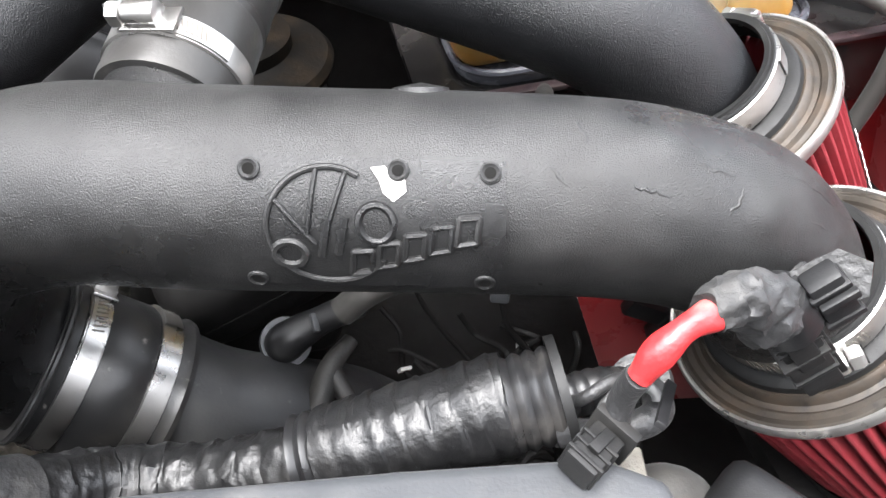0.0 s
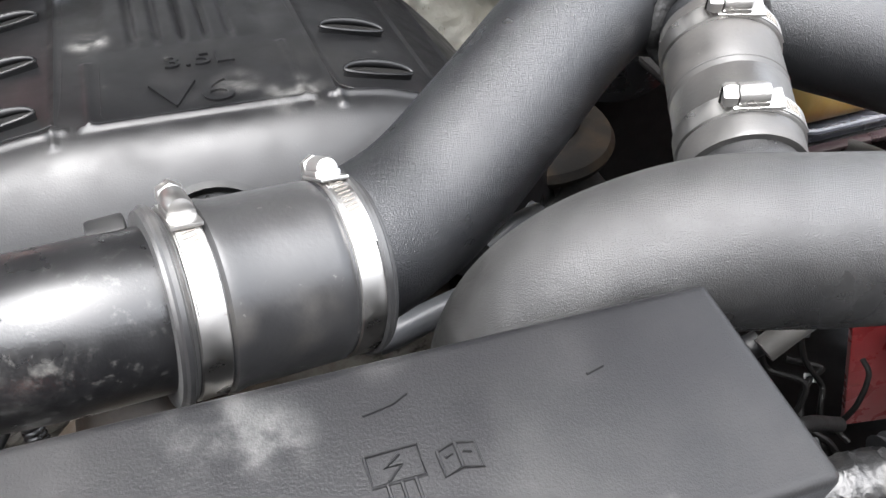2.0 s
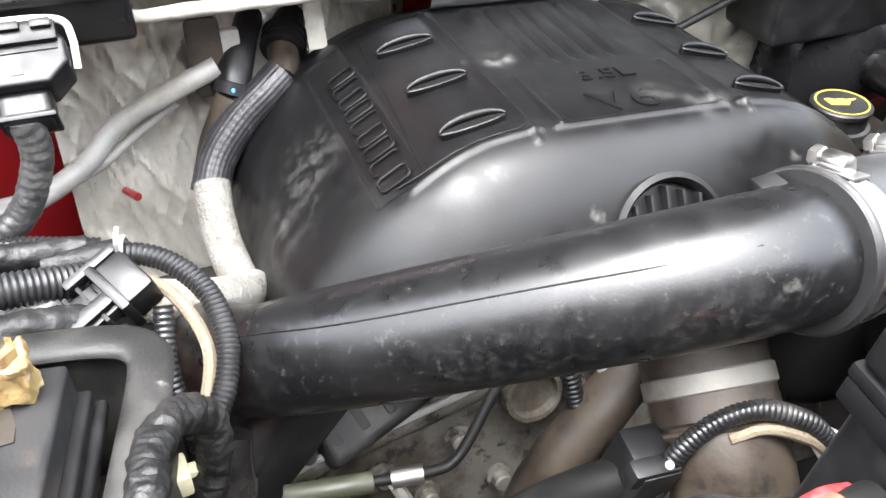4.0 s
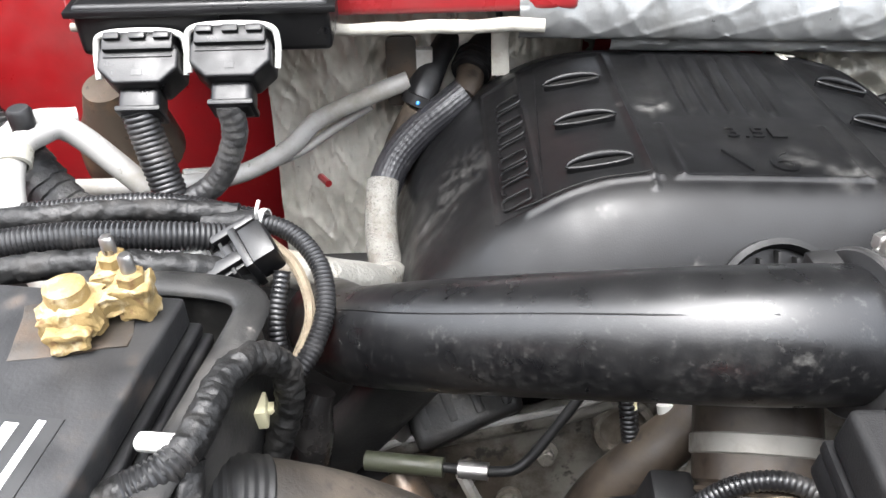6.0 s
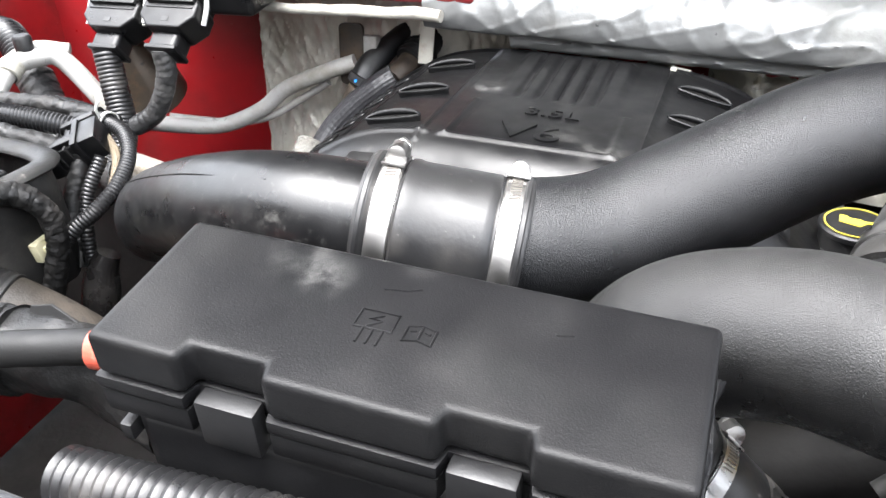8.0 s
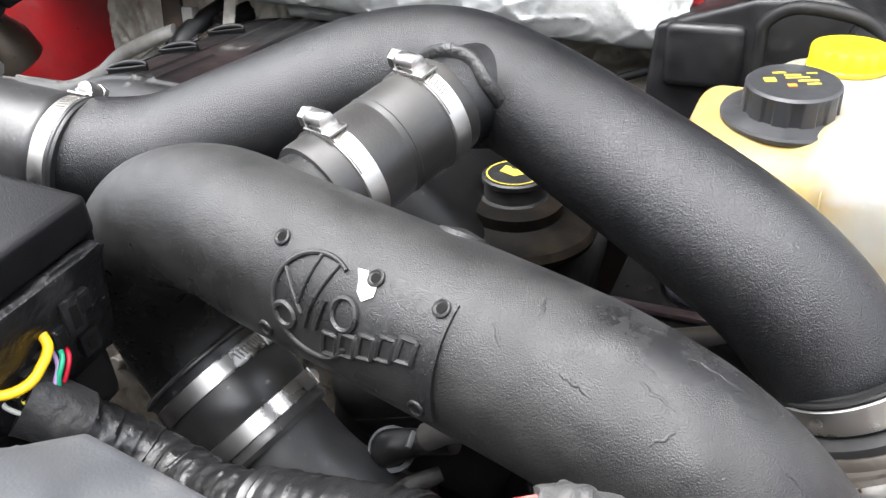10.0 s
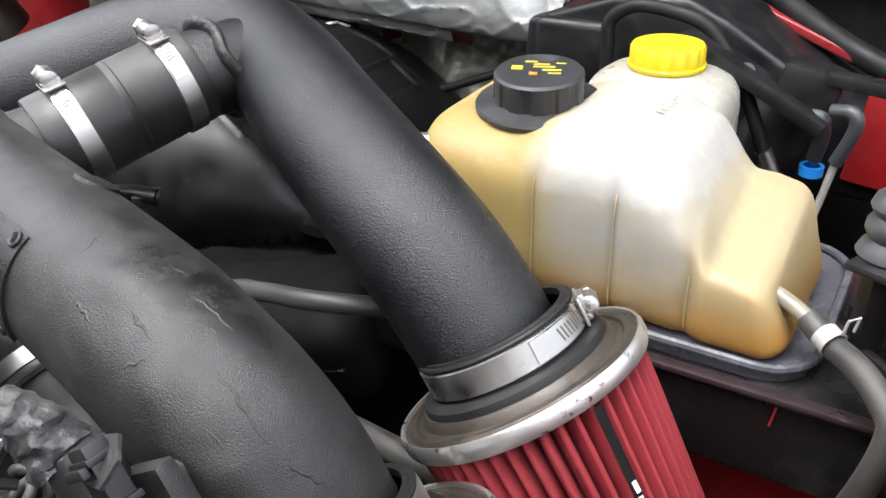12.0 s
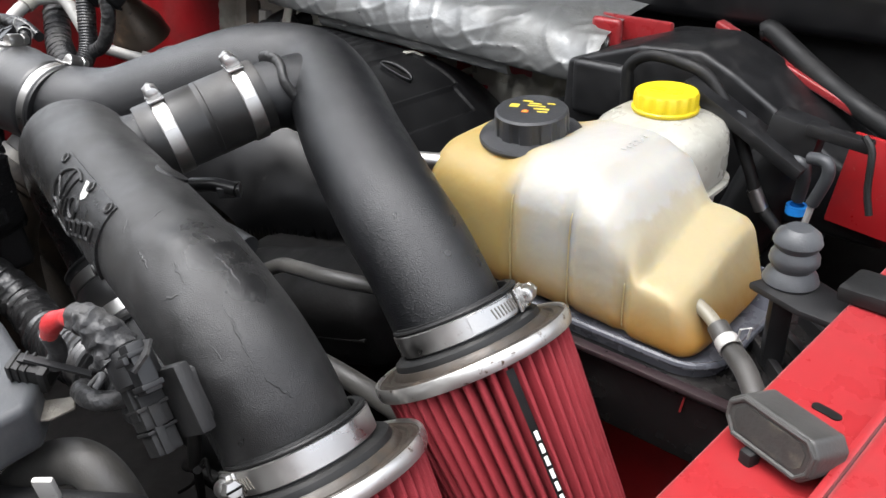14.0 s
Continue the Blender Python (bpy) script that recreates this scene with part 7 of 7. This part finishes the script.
    part("strap", block((0.017, 0.0018, 0.052), placed((-0.630, 0.683, 1.196), 15, -22), 0.0006), cream_edge, s)
    part("cord", tube([(-0.642, 0.715, 1.248), (-0.638, 0.704, 1.236), (-0.632, 0.694, 1.218)], 0.0035, 10), grey_plastic, s)
    p = thing("wire_loom", V(-0.8698, 0.6378, 1.1133), "thick dusty loom lying along the inner wing", "wire loom")
    part("sheath", corrugated([V(-0.9294, 0.7213, 1.2071), V(-0.8926, 0.7006, 1.2074), V(-0.8562, 0.6781, 1.1793), V(-0.8198, 0.6550, 1.1417), V(-0.7545, 0.6308, 1.1137)], 0.019, 0.005, 0.08, 20), loom_plastic, p)
    part("wrap", taped([V(-0.8470, 0.6726, 1.1746), V(-0.8015, 0.6441, 1.1324), V(-0.7362, 0.6198, 1.1043), V(-0.6796, 0.6062, 1.0904)], 0.0205, 6.0), dusty_tape, p)
    e = thing("strut_bracket", V(-0.8179, 0.7826, 1.1114), "rust-brown steel mount behind the control box plugs", "bracket")
    part("mount", lathe([(0.05, 0), (0.046, 0.03), (0.03, 0.06), (0.02, 0.09), (0, 0.09)], placed(V(-0.7978, 0.7906, 1.1114), 15, 20), 28), rust_pan, e)


control_box()


# ---- right side ----
def coolant_tank():
    base = V(0.265, 0.553, 1.135)
    t = thing("coolant_tank", base, "milky yellowed coolant tank with a black ribbed cap", "coolant tank")
    def ease(x, a, b):
        f = min(max((x - a) / (b - a), 0.0), 1.0)
        return f * f * (3 - 2 * f)

    def inset(u, r=0.015):
        d = min(u - 0.1445, 0.3845 - u)
        return r - math.sqrt(max(r * r - (r - d) ** 2, 0.0)) if d < r else 0.0
    seams = (0.2305, 0.2815, 0.3275)

    def top(u, v):
        """Height of the tank's lid: level, then a shoulder down to the two-lobed end."""
        z = 1.2395 + 0.008 * ease(u, 0.205, 0.240) - 0.012 * ease(u, 0.276, 0.306) - 0.0305 * ease(u, 0.302, 0.336) - 0.004 * ease(u, 0.345, 0.38)
        end = ease(u, 0.326, 0.340)
        z -= end * (0.010 * ease(0.558 - v, 0.0, 0.012) + 0.008 * ease(0.545 - v, 0.0, 0.05) + 0.003 * math.exp(-((v - 0.5500) / 0.004) ** 2))
        z -= 0.006 * ease(0.52 - v, 0, 0.035) * (1 - end) + 0.0012 * math.exp(-((u - 0.281) / 0.004) ** 2)
        return z
    bm = bmesh.new()
    rings = []
    for i in range(111):
        f = i / 110
        u = 0.1445 + 0.24 * (0.5 - 0.5 * math.cos(math.pi * f)) * 0.35 + 0.24 * f * 0.65
        k = inset(u)
        groove = sum(0.0036 * math.exp(-((u - q) / 0.0050) ** 2) for q in seams)
        v0 = 0.4835 + k * 0.9 + groove
        v1 = 0.627 - 0.020 * ease(u, 0.300, 0.340) - k * 0.9
        z0 = 1.136 + k * 0.8
        ring = []
        for q in range(80):
            a = 2 * math.pi * (q + 0.5) / 80
            c, h = math.cos(a), math.sin(a)
            e = 2 / ((4.6 + 3.4 * ease(u, 0.31, 0.34)) if h > 0 else 6.0)
            x, z = math.copysign(abs(c) ** e, c), math.copysign(abs(h) ** e, h)
            v = (v0 + v1) / 2 + (v1 - v0) / 2 * x * (1 - 0.035 * max(z, 0))
            if u > 0.33:
                # the notch between the two lobes runs down the end wall
                u2 = u - 0.007 * math.exp(-((v - 0.5520) / 0.006) ** 2) * ease(u, 0.362, 0.383)
            else:
                u2 = u
            z1 = top(u, v) - k * 0.8
            # the end wall leans in towards its top
            u2 -= 0.013 * ease(u, 0.330, 0.384) * (0.5 + 0.5 * z)
            ring.append(bm.verts.new(V(u2, v, (z0 + z1) / 2 + (z1 - z0) / 2 * z)))
        rings.append(ring)
    for a, b in zip(rings, rings[1:]):
        for k in range(80):
            bm.faces.new((a[k], a[(k + 1) % 80], b[(k + 1) % 80], b[k]))
    bm.faces.new(rings[0])
    bm.faces.new(rings[-1])
    bmesh.ops.recalc_face_normals(bm, faces=bm.faces[:])
    part("body", bm, tank_plastic, t, "milky plastic body with amber coolant showing through", sharp=80)
    part("neck", lathe([(0.030, -0.01), (0.030, 0.006), (0, 0.006)], Matrix.Translation((0.056, 0.582, 1.236)), 40), tank_plastic, t)
    cm = Matrix.Translation((0.056, 0.582, 1.2395)) @ pose(0, 0, 0, 4, 2, 0)
    cap = part("cap", lathe([(0.0, 0.0), (0.0385, 0.0), (0.0404, 0.0012), (0.0408, 0.0038), (0.0398, 0.0054), (0.0335, 0.0062), (0.0290, 0.0072), (0.0287, 0.0095), (0.0285, 0.0205), (0.0283, 0.0232), (0.0268, 0.0248), (0.025, 0.025), (0, 0.0255)], cm, 132, lambda a, z: 1 - (0.05 * (math.cos(11 * a) > 0.2) if 0.007 < z < 0.0232 else 0)), mat("cap_plastic", (0.018, 0.0185, 0.020), 0.42, var=(30, (0.045, 0.045, 0.046), 0.48, 0.8), grain=(500, 0.15), sheen=0.05), t, "black ribbed pressure cap with yellow print")
    for x, y, w, h, mt in ((-0.014, 0.002, 0.007, 0.006, yellow_ink), (0.001, 0.008, 0.010, 0.0018, yellow_ink), (0.003, 0.004, 0.014, 0.0018, yellow_ink), (0.008, -0.001, 0.012, 0.0022, yellow_ink), (0.010, -0.006, 0.008, 0.0018, yellow_ink), (-0.006, 0.012, 0.008, 0.002, yellow_ink), (-0.003, -0.007, 0.005, 0.004, orange_ink), (0.013, 0.010, 0.006, 0.0016, yellow_ink)):
        part("print_bar", block((w, h, 0.0004), cm @ Matrix.Rotation(radians(35), 4, "Z") @ Matrix.Translation((x, y, 0.02555)), 0), mt, cap)
    rng = random.Random(12)
    for k in range(6):
        x = 0.242
        while x < 0.284:
            w = rng.choice((0.0022, 0.0034, 0.0048))
            if rng.random() < 0.72:
                part("print_bar", block((w, 0.0018, 0.0006), placed(V(x + w / 2, 0.556 + 0.0062 * k, 1.2468 - 0.02 * max(0, x - 0.26)), 15), 0.0002), tank_plastic, t)
            x += w + 0.0016
    part("outlet", tube([V(0.345, 0.520, 1.172), V(0.374, 0.510, 1.169), V(0.394, 0.4985, 1.1645)], [0.0060, 0.0050, 0.0048], 18), mat("milky_spigot", (0.165, 0.15, 0.115), 0.3, grain=None), t, "milky outlet spigot")
    for u, z1 in ((0.2305, 1.222), (0.2815, 1.222), (0.3275, 1.186)):
        part("mould_seam", tube([V(u, 0.4915, 1.142), V(u, 0.4868, 1.152), V(u, 0.4868, 1.180), V(u, 0.4880, z1 - 0.008), V(u, 0.4940, z1 + 0.001)], 0.00045, 8), seam_plastic, t)
    part("left_spigot", tube([V(0.150, 0.500, 1.222), V(0.136, 0.490, 1.224)], [0.007, 0.006], 14), zinc, t)
    h = thing("coolant_hose", V(0.42, 0.45, 1.0), "ribbed black hose clipped to the coolant tank outlet", "hose")
    part("hose", sweep(even(spline([V(0.390, 0.5010, 1.1660), V(0.403, 0.491, 1.161), V(0.421, 0.475, 1.160), V(0.435, 0.460, 1.154), V(0.441, 0.452, 1.145), V(0.437, 0.448, 1.115), V(0.427, 0.446, 1.08), V(0.410, 0.445, 1.04), V(0.39, 0.44, 1.0)]), 0.002), 0.0070, 22, True, 1.0, lambda a, s: 1 + 0.012 * math.cos(10 * a)), dust_rubber, h)
    ax = V(0.012, -0.010, -0.003)
    part("spring_clip", lathe([(0.0071, -0.0042), (0.0079, -0.0042), (0.0079, 0.0042), (0.0071, 0.0042)], Matrix.Translation(V(0.403, 0.490, 1.163)) @ frame_on(ax), 24), alu, h)
    em = Matrix.Translation(V(0.412, 0.490, 1.174)) @ frame_on(ax)
    part("clip_ear", sweep([em @ Vector(q) for q in ((-0.004, -0.003, 0), (0.006, -0.003, 0), (0.006, 0.004, 0), (-0.004, 0.004, 0))], 0.0008, 6), alu, h)
    y = thing("tank_tray", V(0.265, 0.553, 1.10), "grey moulded tray edge under the coolant tank", "tray")
    o = []
    for x, yy in rounded(0.252, 0.152, 0.030, 8):
        o.append((x, yy))
    part("tray", slab(o, -0.008, 0.001, placed(V(0.272, 0.557, 1.137)), 0.003, 3), mat("tray_plastic", (0.050, 0.052, 0.062), 0.25, var=(20, (0.085, 0.085, 0.092), 0.45, 0.75), grain=(300, 0.1)), y)
    part("rim", sweep([V(0.272 + x * 1.01, 0.557 + yy * 1.01, 1.140) for x, yy in o + o[:1]], 0.0028, 8), MATS["tray_plastic"], y)
    b = thing("tank_bracket", V(0.28, 0.5, 1.0), "glossy black support below the coolant tank", "bracket")
    part("shelf", block((0.36, 0.17, 0.008), placed(V(0.295, 0.557, 1.126)), 0.003, 2), gloss_black, b)
    part("front_skirt", block((0.36, 0.006, 0.056), placed(V(0.295, 0.474, 1.102), 15, -6), 0.002), gloss_black, b)
    part("skirt_edge", block((0.36, 0.010, 0.004), placed(V(0.295, 0.472, 1.130), 15, -6), 0.0015), mat("worn_edge", (0.020, 0.013, 0.014), 0.35, var=(60, (0.09, 0.05, 0.05), 0.56, 0.75), grain=(200, 0.2)), b)
    part("scratch", block((0.0014, 0.0008, 0.013), placed(V(0.386, 0.4705, 1.118), 15, -6, 8), 0), red_dusty_shade, b)
    for k in range(4):
        part("web", block((0.006, 0.075, 0.022), placed(V(0.425 + 0.010 * k, 0.520 + 0.026 * k, 1.130), 60 + 4 * k), 0.002), black_plastic, b)
    part("side_pan", block((0.10, 0.20, 0.006), placed(V(0.445, 0.575, 1.112), 15), 0.002), black_plastic, b)
    w = thing("inner_panel", V(0.40, 0.56, 0.95), "dark red painted panel in the shade below the tank", "panel", kind="structure")
    part("plate", block((0.34, 0.008, 0.20), placed(V(0.40, 0.520, 1.000), 15, -14), 0.003), firewall_red, w)
    # fluid reservoir behind
    r = thing("brake_reservoir", V(0.225, 0.70, 1.12), "milky brake fluid reservoir with a bright yellow cap", "reservoir")
    rc = Vector((0.0455, 0.7425, 0.0))

    def oval(profile, e=3.0):
        """A rounded, nearly square vessel: (half width, height) from the bottom up."""
        bm = bmesh.new()
        rows = []
        for w, z in profile:
            row = []
            for k in range(56):
                a = 2 * math.pi * k / 56
                c, h = math.cos(a), math.sin(a)
                q = 2 / (2 + (e - 2) * min(1, w / 0.045))
                row.append(bm.verts.new(rc + VM @ Vector((1.06 * w * math.copysign(abs(c) ** q, c), 0.94 * w * math.copysign(abs(h) ** q, h) - 0.004, z))))
            rows.append(row)
        for a, b in zip(rows, rows[1:]):
            for k in range(56):
                bm.faces.new((a[k], a[(k + 1) % 56], b[(k + 1) % 56], b[k]))
        bm.faces.new(rows[-1])
        bm.faces.new(rows[0])
        bmesh.ops.recalc_face_normals(bm, faces=bm.faces[:])
        return bm
    part("body", oval([(0.050, 1.1655), (0.0535, 1.168), (0.0545, 1.178), (0.0540, 1.196), (0.0525, 1.2075), (0.0480, 1.2155), (0.0410, 1.2205), (0.0330, 1.2235), (0.0275, 1.2250)]), clear_tube, r)
    part("weld_flange", oval([(0.0530, 1.160), (0.0575, 1.1612), (0.0575, 1.1645), (0.0530, 1.1656)]), clear_tube, r)
    part("lower_tank", oval([(0.036, 1.085), (0.042, 1.092), (0.046, 1.12), (0.049, 1.1598)]), clear_tube, r)
    ym = Matrix.Translation((0.0465, 0.7420, 1.2255))
    part("cap", lathe([(0.0, 0.0), (0.0290, 0.0), (0.0296, 0.0012), (0.0296, 0.0030), (0.0284, 0.0040), (0.0282, 0.0150), (0.0268, 0.0172), (0.0225, 0.0176), (0.0205, 0.0168), (0, 0.0168)], ym, 120, lambda a, z: 1 - (0.035 * (math.cos(15 * a) > 0.55) if 0.0035 < z < 0.0165 else 0)), yellow_plastic, r, "bright yellow ribbed screw cap")
    for k in range(6):
        part("raised_bar", block((0.014 - 0.003 * abs(k % 3 - 1), 0.0022, 0.0008), ym @ Matrix.Translation((0, 0, 0.0171)) @ Matrix.Rotation(radians(20), 4, "Z") @ Matrix.Translation((-0.008 if k < 3 else 0.008, 0.006 * (k % 3 - 1), 0)), 0.0003), yellow_plastic, r)
    n = thing("steering_shaft", (-0.075, 0.945, 0.98), "tan steering shaft end with a brown boot and white nut", "steering shaft")
    sm = Matrix.Translation((-0.0905, 0.938, 1.012)) @ frame_on((0.42, -0.45, -0.79))
    part("boot", lathe([(0, -0.012), (0.024, -0.010), (0.030, -0.002), (0.027, 0.004), (0.016, 0.007), (0, 0.008)], sm, 28), brown_alu, n, "brown rubber boot")
    part("nut", lathe([(0.0175, 0.006), (0.0185, 0.012), (0.013, 0.016), (0, 0.017)], sm, 6), white_plastic, n, "white plastic nut")
    part("shaft", lathe([(0.0105, 0.012), (0.0105, 0.030), (0.0085, 0.032), (0.0085, 0.075), (0, 0.075)], sm, 20), rust_pan, n)
    s = thing("brake_booster", V(0.10, 0.82, 0.95), "glossy black round brake booster on the firewall", "brake booster")
    part("drum", lathe([(0, -0.075), (0.04, -0.075), (0.06, -0.06), (0.098, -0.045), (0.112, -0.02), (0.115, 0.0), (0.112, 0.02), (0.112, 0.06), (0, 0.06)], Matrix.Translation(V(0.225, 0.86, 1.055)) @ frame_on(V(0, 1, 0)), 56), mat("booster_paint", (0.012, 0.012, 0.013), 0.22, grain=(200, 0.02)), s)
    part("master_cylinder", tube([V(0.225, 0.79, 1.06), V(0.225, 0.70, 1.06)], 0.024, 24), gloss_black, s)


coolant_tank()


def right_corner():
    a = thing("fender_apron", V(0.5, 0.3, 1.15), "bright red painted apron rail along the bay edge", "apron", kind="structure")
    part("rail", block((0.052, 1.0, 0.020), placed((0.352, 0.550, 1.195), 11.6), 0.003, 3), red_paint, a)
    part("inner_lip", block((0.004, 1.0, 0.030), placed((0.3280, 0.545, 1.188), 11.6), 0.0015), red_paint, a)
    part("fold", block((0.005, 1.0, 0.022), placed((0.3800, 0.556, 1.206), 11.6), 0.002), red_paint, a)
    part("outer_lip", block((0.13, 1.0, 0.016), placed((0.447, 0.566, 1.206), 11.6, 0, 4), 0.005, 3), red_paint, a)
    part("slot", slab(rounded(0.0155, 0.0058, 0.0028), 0, 0.0006, placed((0.364, 0.519, 1.2052), 2)), slot_dark, a)
    b = thing("hood_bumper", (0.362, 0.487, 1.19), "grey rubber hood bumper with a hollow face", "hood bumper")
    m = placed((0.370, 0.474, 1.219), -4, 74, 0) @ Matrix.Scale(0.84, 4)
    hexa = [(-0.029, -0.004), (-0.022, -0.013), (0.024, -0.013), (0.030, -0.006), (0.030, 0.006), (0.024, 0.013), (-0.022, 0.013), (-0.030, 0.005)]
    part("body", slab(hexa, -0.014, 0.014, m, 0.0025, 3), dust_rubber, b)
    part("rim", sweep([m @ Vector((x * 0.90, y * 0.84, 0.0140)) for x, y in hexa + hexa[:1]], 0.0013, 8), dust_rubber, b)
    # Flat plate, coloured dark for the shade in a hollow, with dust patches.
    part("hollow", slab([(x * 0.76, y * 0.62) for x, y in hexa], 0.0120, 0.0144, m), mat("dusty_shaded_hollow", (0.016, 0.015, 0.013), 0.7, var=(60, (0.07, 0.062, 0.045), 0.5, 0.75), grain=(300, 0.4)), b)
    part("foot", block((0.007, 0.008, 0.012), placed((0.364, 0.460, 1.206), -4), 0.002), rubber, b)
    s = thing("rubber_bellows", (0.265, 0.627, 1.18), "ribbed grey rubber stop on a black bracket", "rubber stop")
    part("bellows", lathe([(r * 0.82, z * 0.86) for r, z in ((0, 0.045), (0.010, 0.045), (0.0165, 0.040), (0.0185, 0.034), (0.0165, 0.030), (0.0145, 0.028), (0.0185, 0.023), (0.0190, 0.018), (0.0165, 0.014), (0.0150, 0.012), (0.0195, 0.007), (0.0215, 0.002), (0.020, 0.0))], Matrix.Translation((0.267, 0.625, 1.196)), 40), grey_plastic, s)
    part("bracket", slab([(-0.020, -0.022), (0.02, -0.020), (0.050, -0.010), (0.052, 0.014), (0.02, 0.018), (-0.018, 0.020)], -0.005, 0.0, placed((0.275, 0.622, 1.196), -8, 0), 0.002, 2), black_plastic, s)
    part("pad", block((0.040, 0.032, 0.010), placed((0.322, 0.632, 1.211), 8, 0, -4), 0.003), rubber, s)
    part("leg", block((0.014, 0.018, 0.06), placed((0.266, 0.622, 1.163), 40), 0.003), black_plastic, s)
    c = thing("cowl_end", V(0.2, 0.85, 1.15), "black moulded plastic cowl end with ribs", "cowl end")
    out = [(-0.150, -0.10), (-0.150, -0.035), (-0.145, 0.020), (-0.06, 0.048), (0.005, 0.052), (0.04, 0.036), (0.165, -0.038), (0.20, -0.10)]
    part("shell", slab(out, -0.10, 0.0, placed((0.005, 0.825, 1.202), 15, 90), 0.006, 3), black_plastic, c)
    part("left_box", block((0.07, 0.05, 0.06), placed((-0.095, 0.815, 1.197), 15), 0.008, 3), black_plastic, c)
    part("ledge", block((0.13, 0.03, 0.012), placed((0.09, 0.80, 1.21), 15, 0, 28), 0.003), black_plastic, c)
    part("ear", block((0.036, 0.010, 0.055), placed((-0.130, 0.838, 1.232), 15), 0.006, 3), red_paint, c, "red painted bolt lug")
    part("bolt", lathe([(0.0095, 0), (0.0095, 0.003), (0.0065, 0.004), (0.0065, 0.009), (0, 0.010)], Matrix.Translation((-0.130, 0.8325, 1.234)) @ frame_on(V(0, -0.9, 0.3)), 12), zinc, c)
    part("funnel", lathe([(0.0, 0.05), (0.030, 0.05), (0.034, 0.0), (0.030, -0.08), (0, -0.08)], Matrix.Translation((0.085, 0.862, 1.140)) @ frame_on((0.3, 0.2, 1)), 28), black_plastic, c)
    p = thing("vacuum_hose", (0.06, 0.79, 1.2), "thin black hose arching over the reservoir", "hose")
    part("hose", tube([(-0.031, 0.774, 1.180), (-0.032, 0.773, 1.222), (-0.030, 0.774, 1.242), (-0.010, 0.779, 1.255), (0.023, 0.788, 1.253), (0.047, 0.794, 1.245), (0.066, 0.799, 1.223), (0.081, 0.803, 1.199), (0.096, 0.807, 1.167), (0.109, 0.811, 1.137), (0.128, 0.816, 1.116)], 0.0058, 14), rubber, p)
    part("clip", tube([(0.103, 0.808, 1.150), (0.112, 0.812, 1.131)], 0.0068, 14), zinc, p)
    part("peg", tube([(0.075, 0.81, 1.208), (0.085, 0.795, 1.216)], 0.007, 12), grey_plastic, p)
    v = thing("purge_valve", (0.15, 0.82, 1.15), "black solenoid valve with grey elbows and a blue collar", "valve")
    part("body", block((0.045, 0.03, 0.035), placed((0.125, 0.825, 1.205), 15, 0, 10), 0.005), black_plastic, v)
    part("bar", block((0.055, 0.014, 0.011), placed((0.165, 0.825, 1.215), 15, 0, 6), 0.003), black_plastic, v)
    part("elbow", tube([(0.150, 0.812, 1.195), (0.166, 0.81, 1.197), (0.170, 0.81, 1.185), (0.160, 0.812, 1.155)], 0.0055, 12), grey_plastic, v)
    part("elbow", tube([(0.128, 0.815, 1.187), (0.142, 0.815, 1.186), (0.144, 0.818, 1.172), (0.138, 0.825, 1.148)], 0.006, 12), grey_plastic, v)
    part("collar", lathe([(0.0065, -0.005), (0.0095, -0.005), (0.0095, 0.003), (0.0065, 0.003)], Matrix.Translation((0.137, 0.827, 1.138)), 20), blue_plastic, v)
    part("lead", tube([(0.19, 0.818, 1.225), (0.200, 0.815, 1.215), (0.205, 0.812, 1.185), (0.212, 0.81, 1.165)], 0.003, 8), rubber, v)
    part("pipe", tube([(0.160, 0.812, 1.155), (0.155, 0.81, 1.12), (0.15, 0.80, 1.08)], 0.003, 8), alu, v)
    k = thing("red_cowl_side", V(0.3, 0.92, 1.2), "red painted panel edge beside the cowl end", "panel", kind="structure")
    part("edge", block((0.18, 0.012, 0.009), placed((0.030, 0.93, 1.2262), 0, 0, 16.6), 0.003, 3), red_paint, k)
    # The inner wing takes the darkened red for the shade it lies in.
    part("inner_wing", block((0.16, 0.008, 0.085), placed((0.232, 0.875, 1.160), 15, -6, 6), 0.003, 2), red_dusty_shade, k)
    part("panel", block((0.110, 0.010, 0.062), placed((-0.128, 0.866, 1.226), 15), 0.004, 2), red_paint, k)
    q = thing("hood_seal", (0.15, 0.94, 1.25), "black foam hood seal tube", "hood seal")
    part("seal", tube([(-0.004, 0.94, 1.252), (0.006, 0.94, 1.2525), (0.053, 0.938, 1.229), (0.102, 0.935, 1.208), (0.150, 0.93, 1.194), (0.22, 0.92, 1.18)], 0.0105, 16), rubber, q)


right_corner()


def grille_mesh():
    g = thing("expanded_mesh", (0.30, 0.57, 1.0), "rust-orange expanded metal mesh below the filter", "metal mesh")
    m = placed((0.285, 0.510, 0.962), 20, 0, 0)
    for i in range(9):
        for s in (1, -1):
            pts = [m @ Vector((-0.09 + 0.012 * k, -0.09 + 0.022 * i + s * 0.005 * (1 if k % 2 else -1), 0)) for k in range(16)]
            part("strand", sweep(pts, 0.0016, 5), mat("rusty_mesh", (0.30, 0.15, 0.06), 0.6, 0.2, var=(80, (0.15, 0.08, 0.05), 0.45, 0.6), grain=(300, 0.3)), g)
    f = thing("filter_floor_panel", (0.28, 0.33, 0.9), "near-black panel below the filters", "panel", kind="structure")
    part("panel", block((0.22, 0.42, 0.02), placed(V(0.40, 0.32, 0.955), 15, -2), 0.004), dark_bay, f)


grille_mesh()
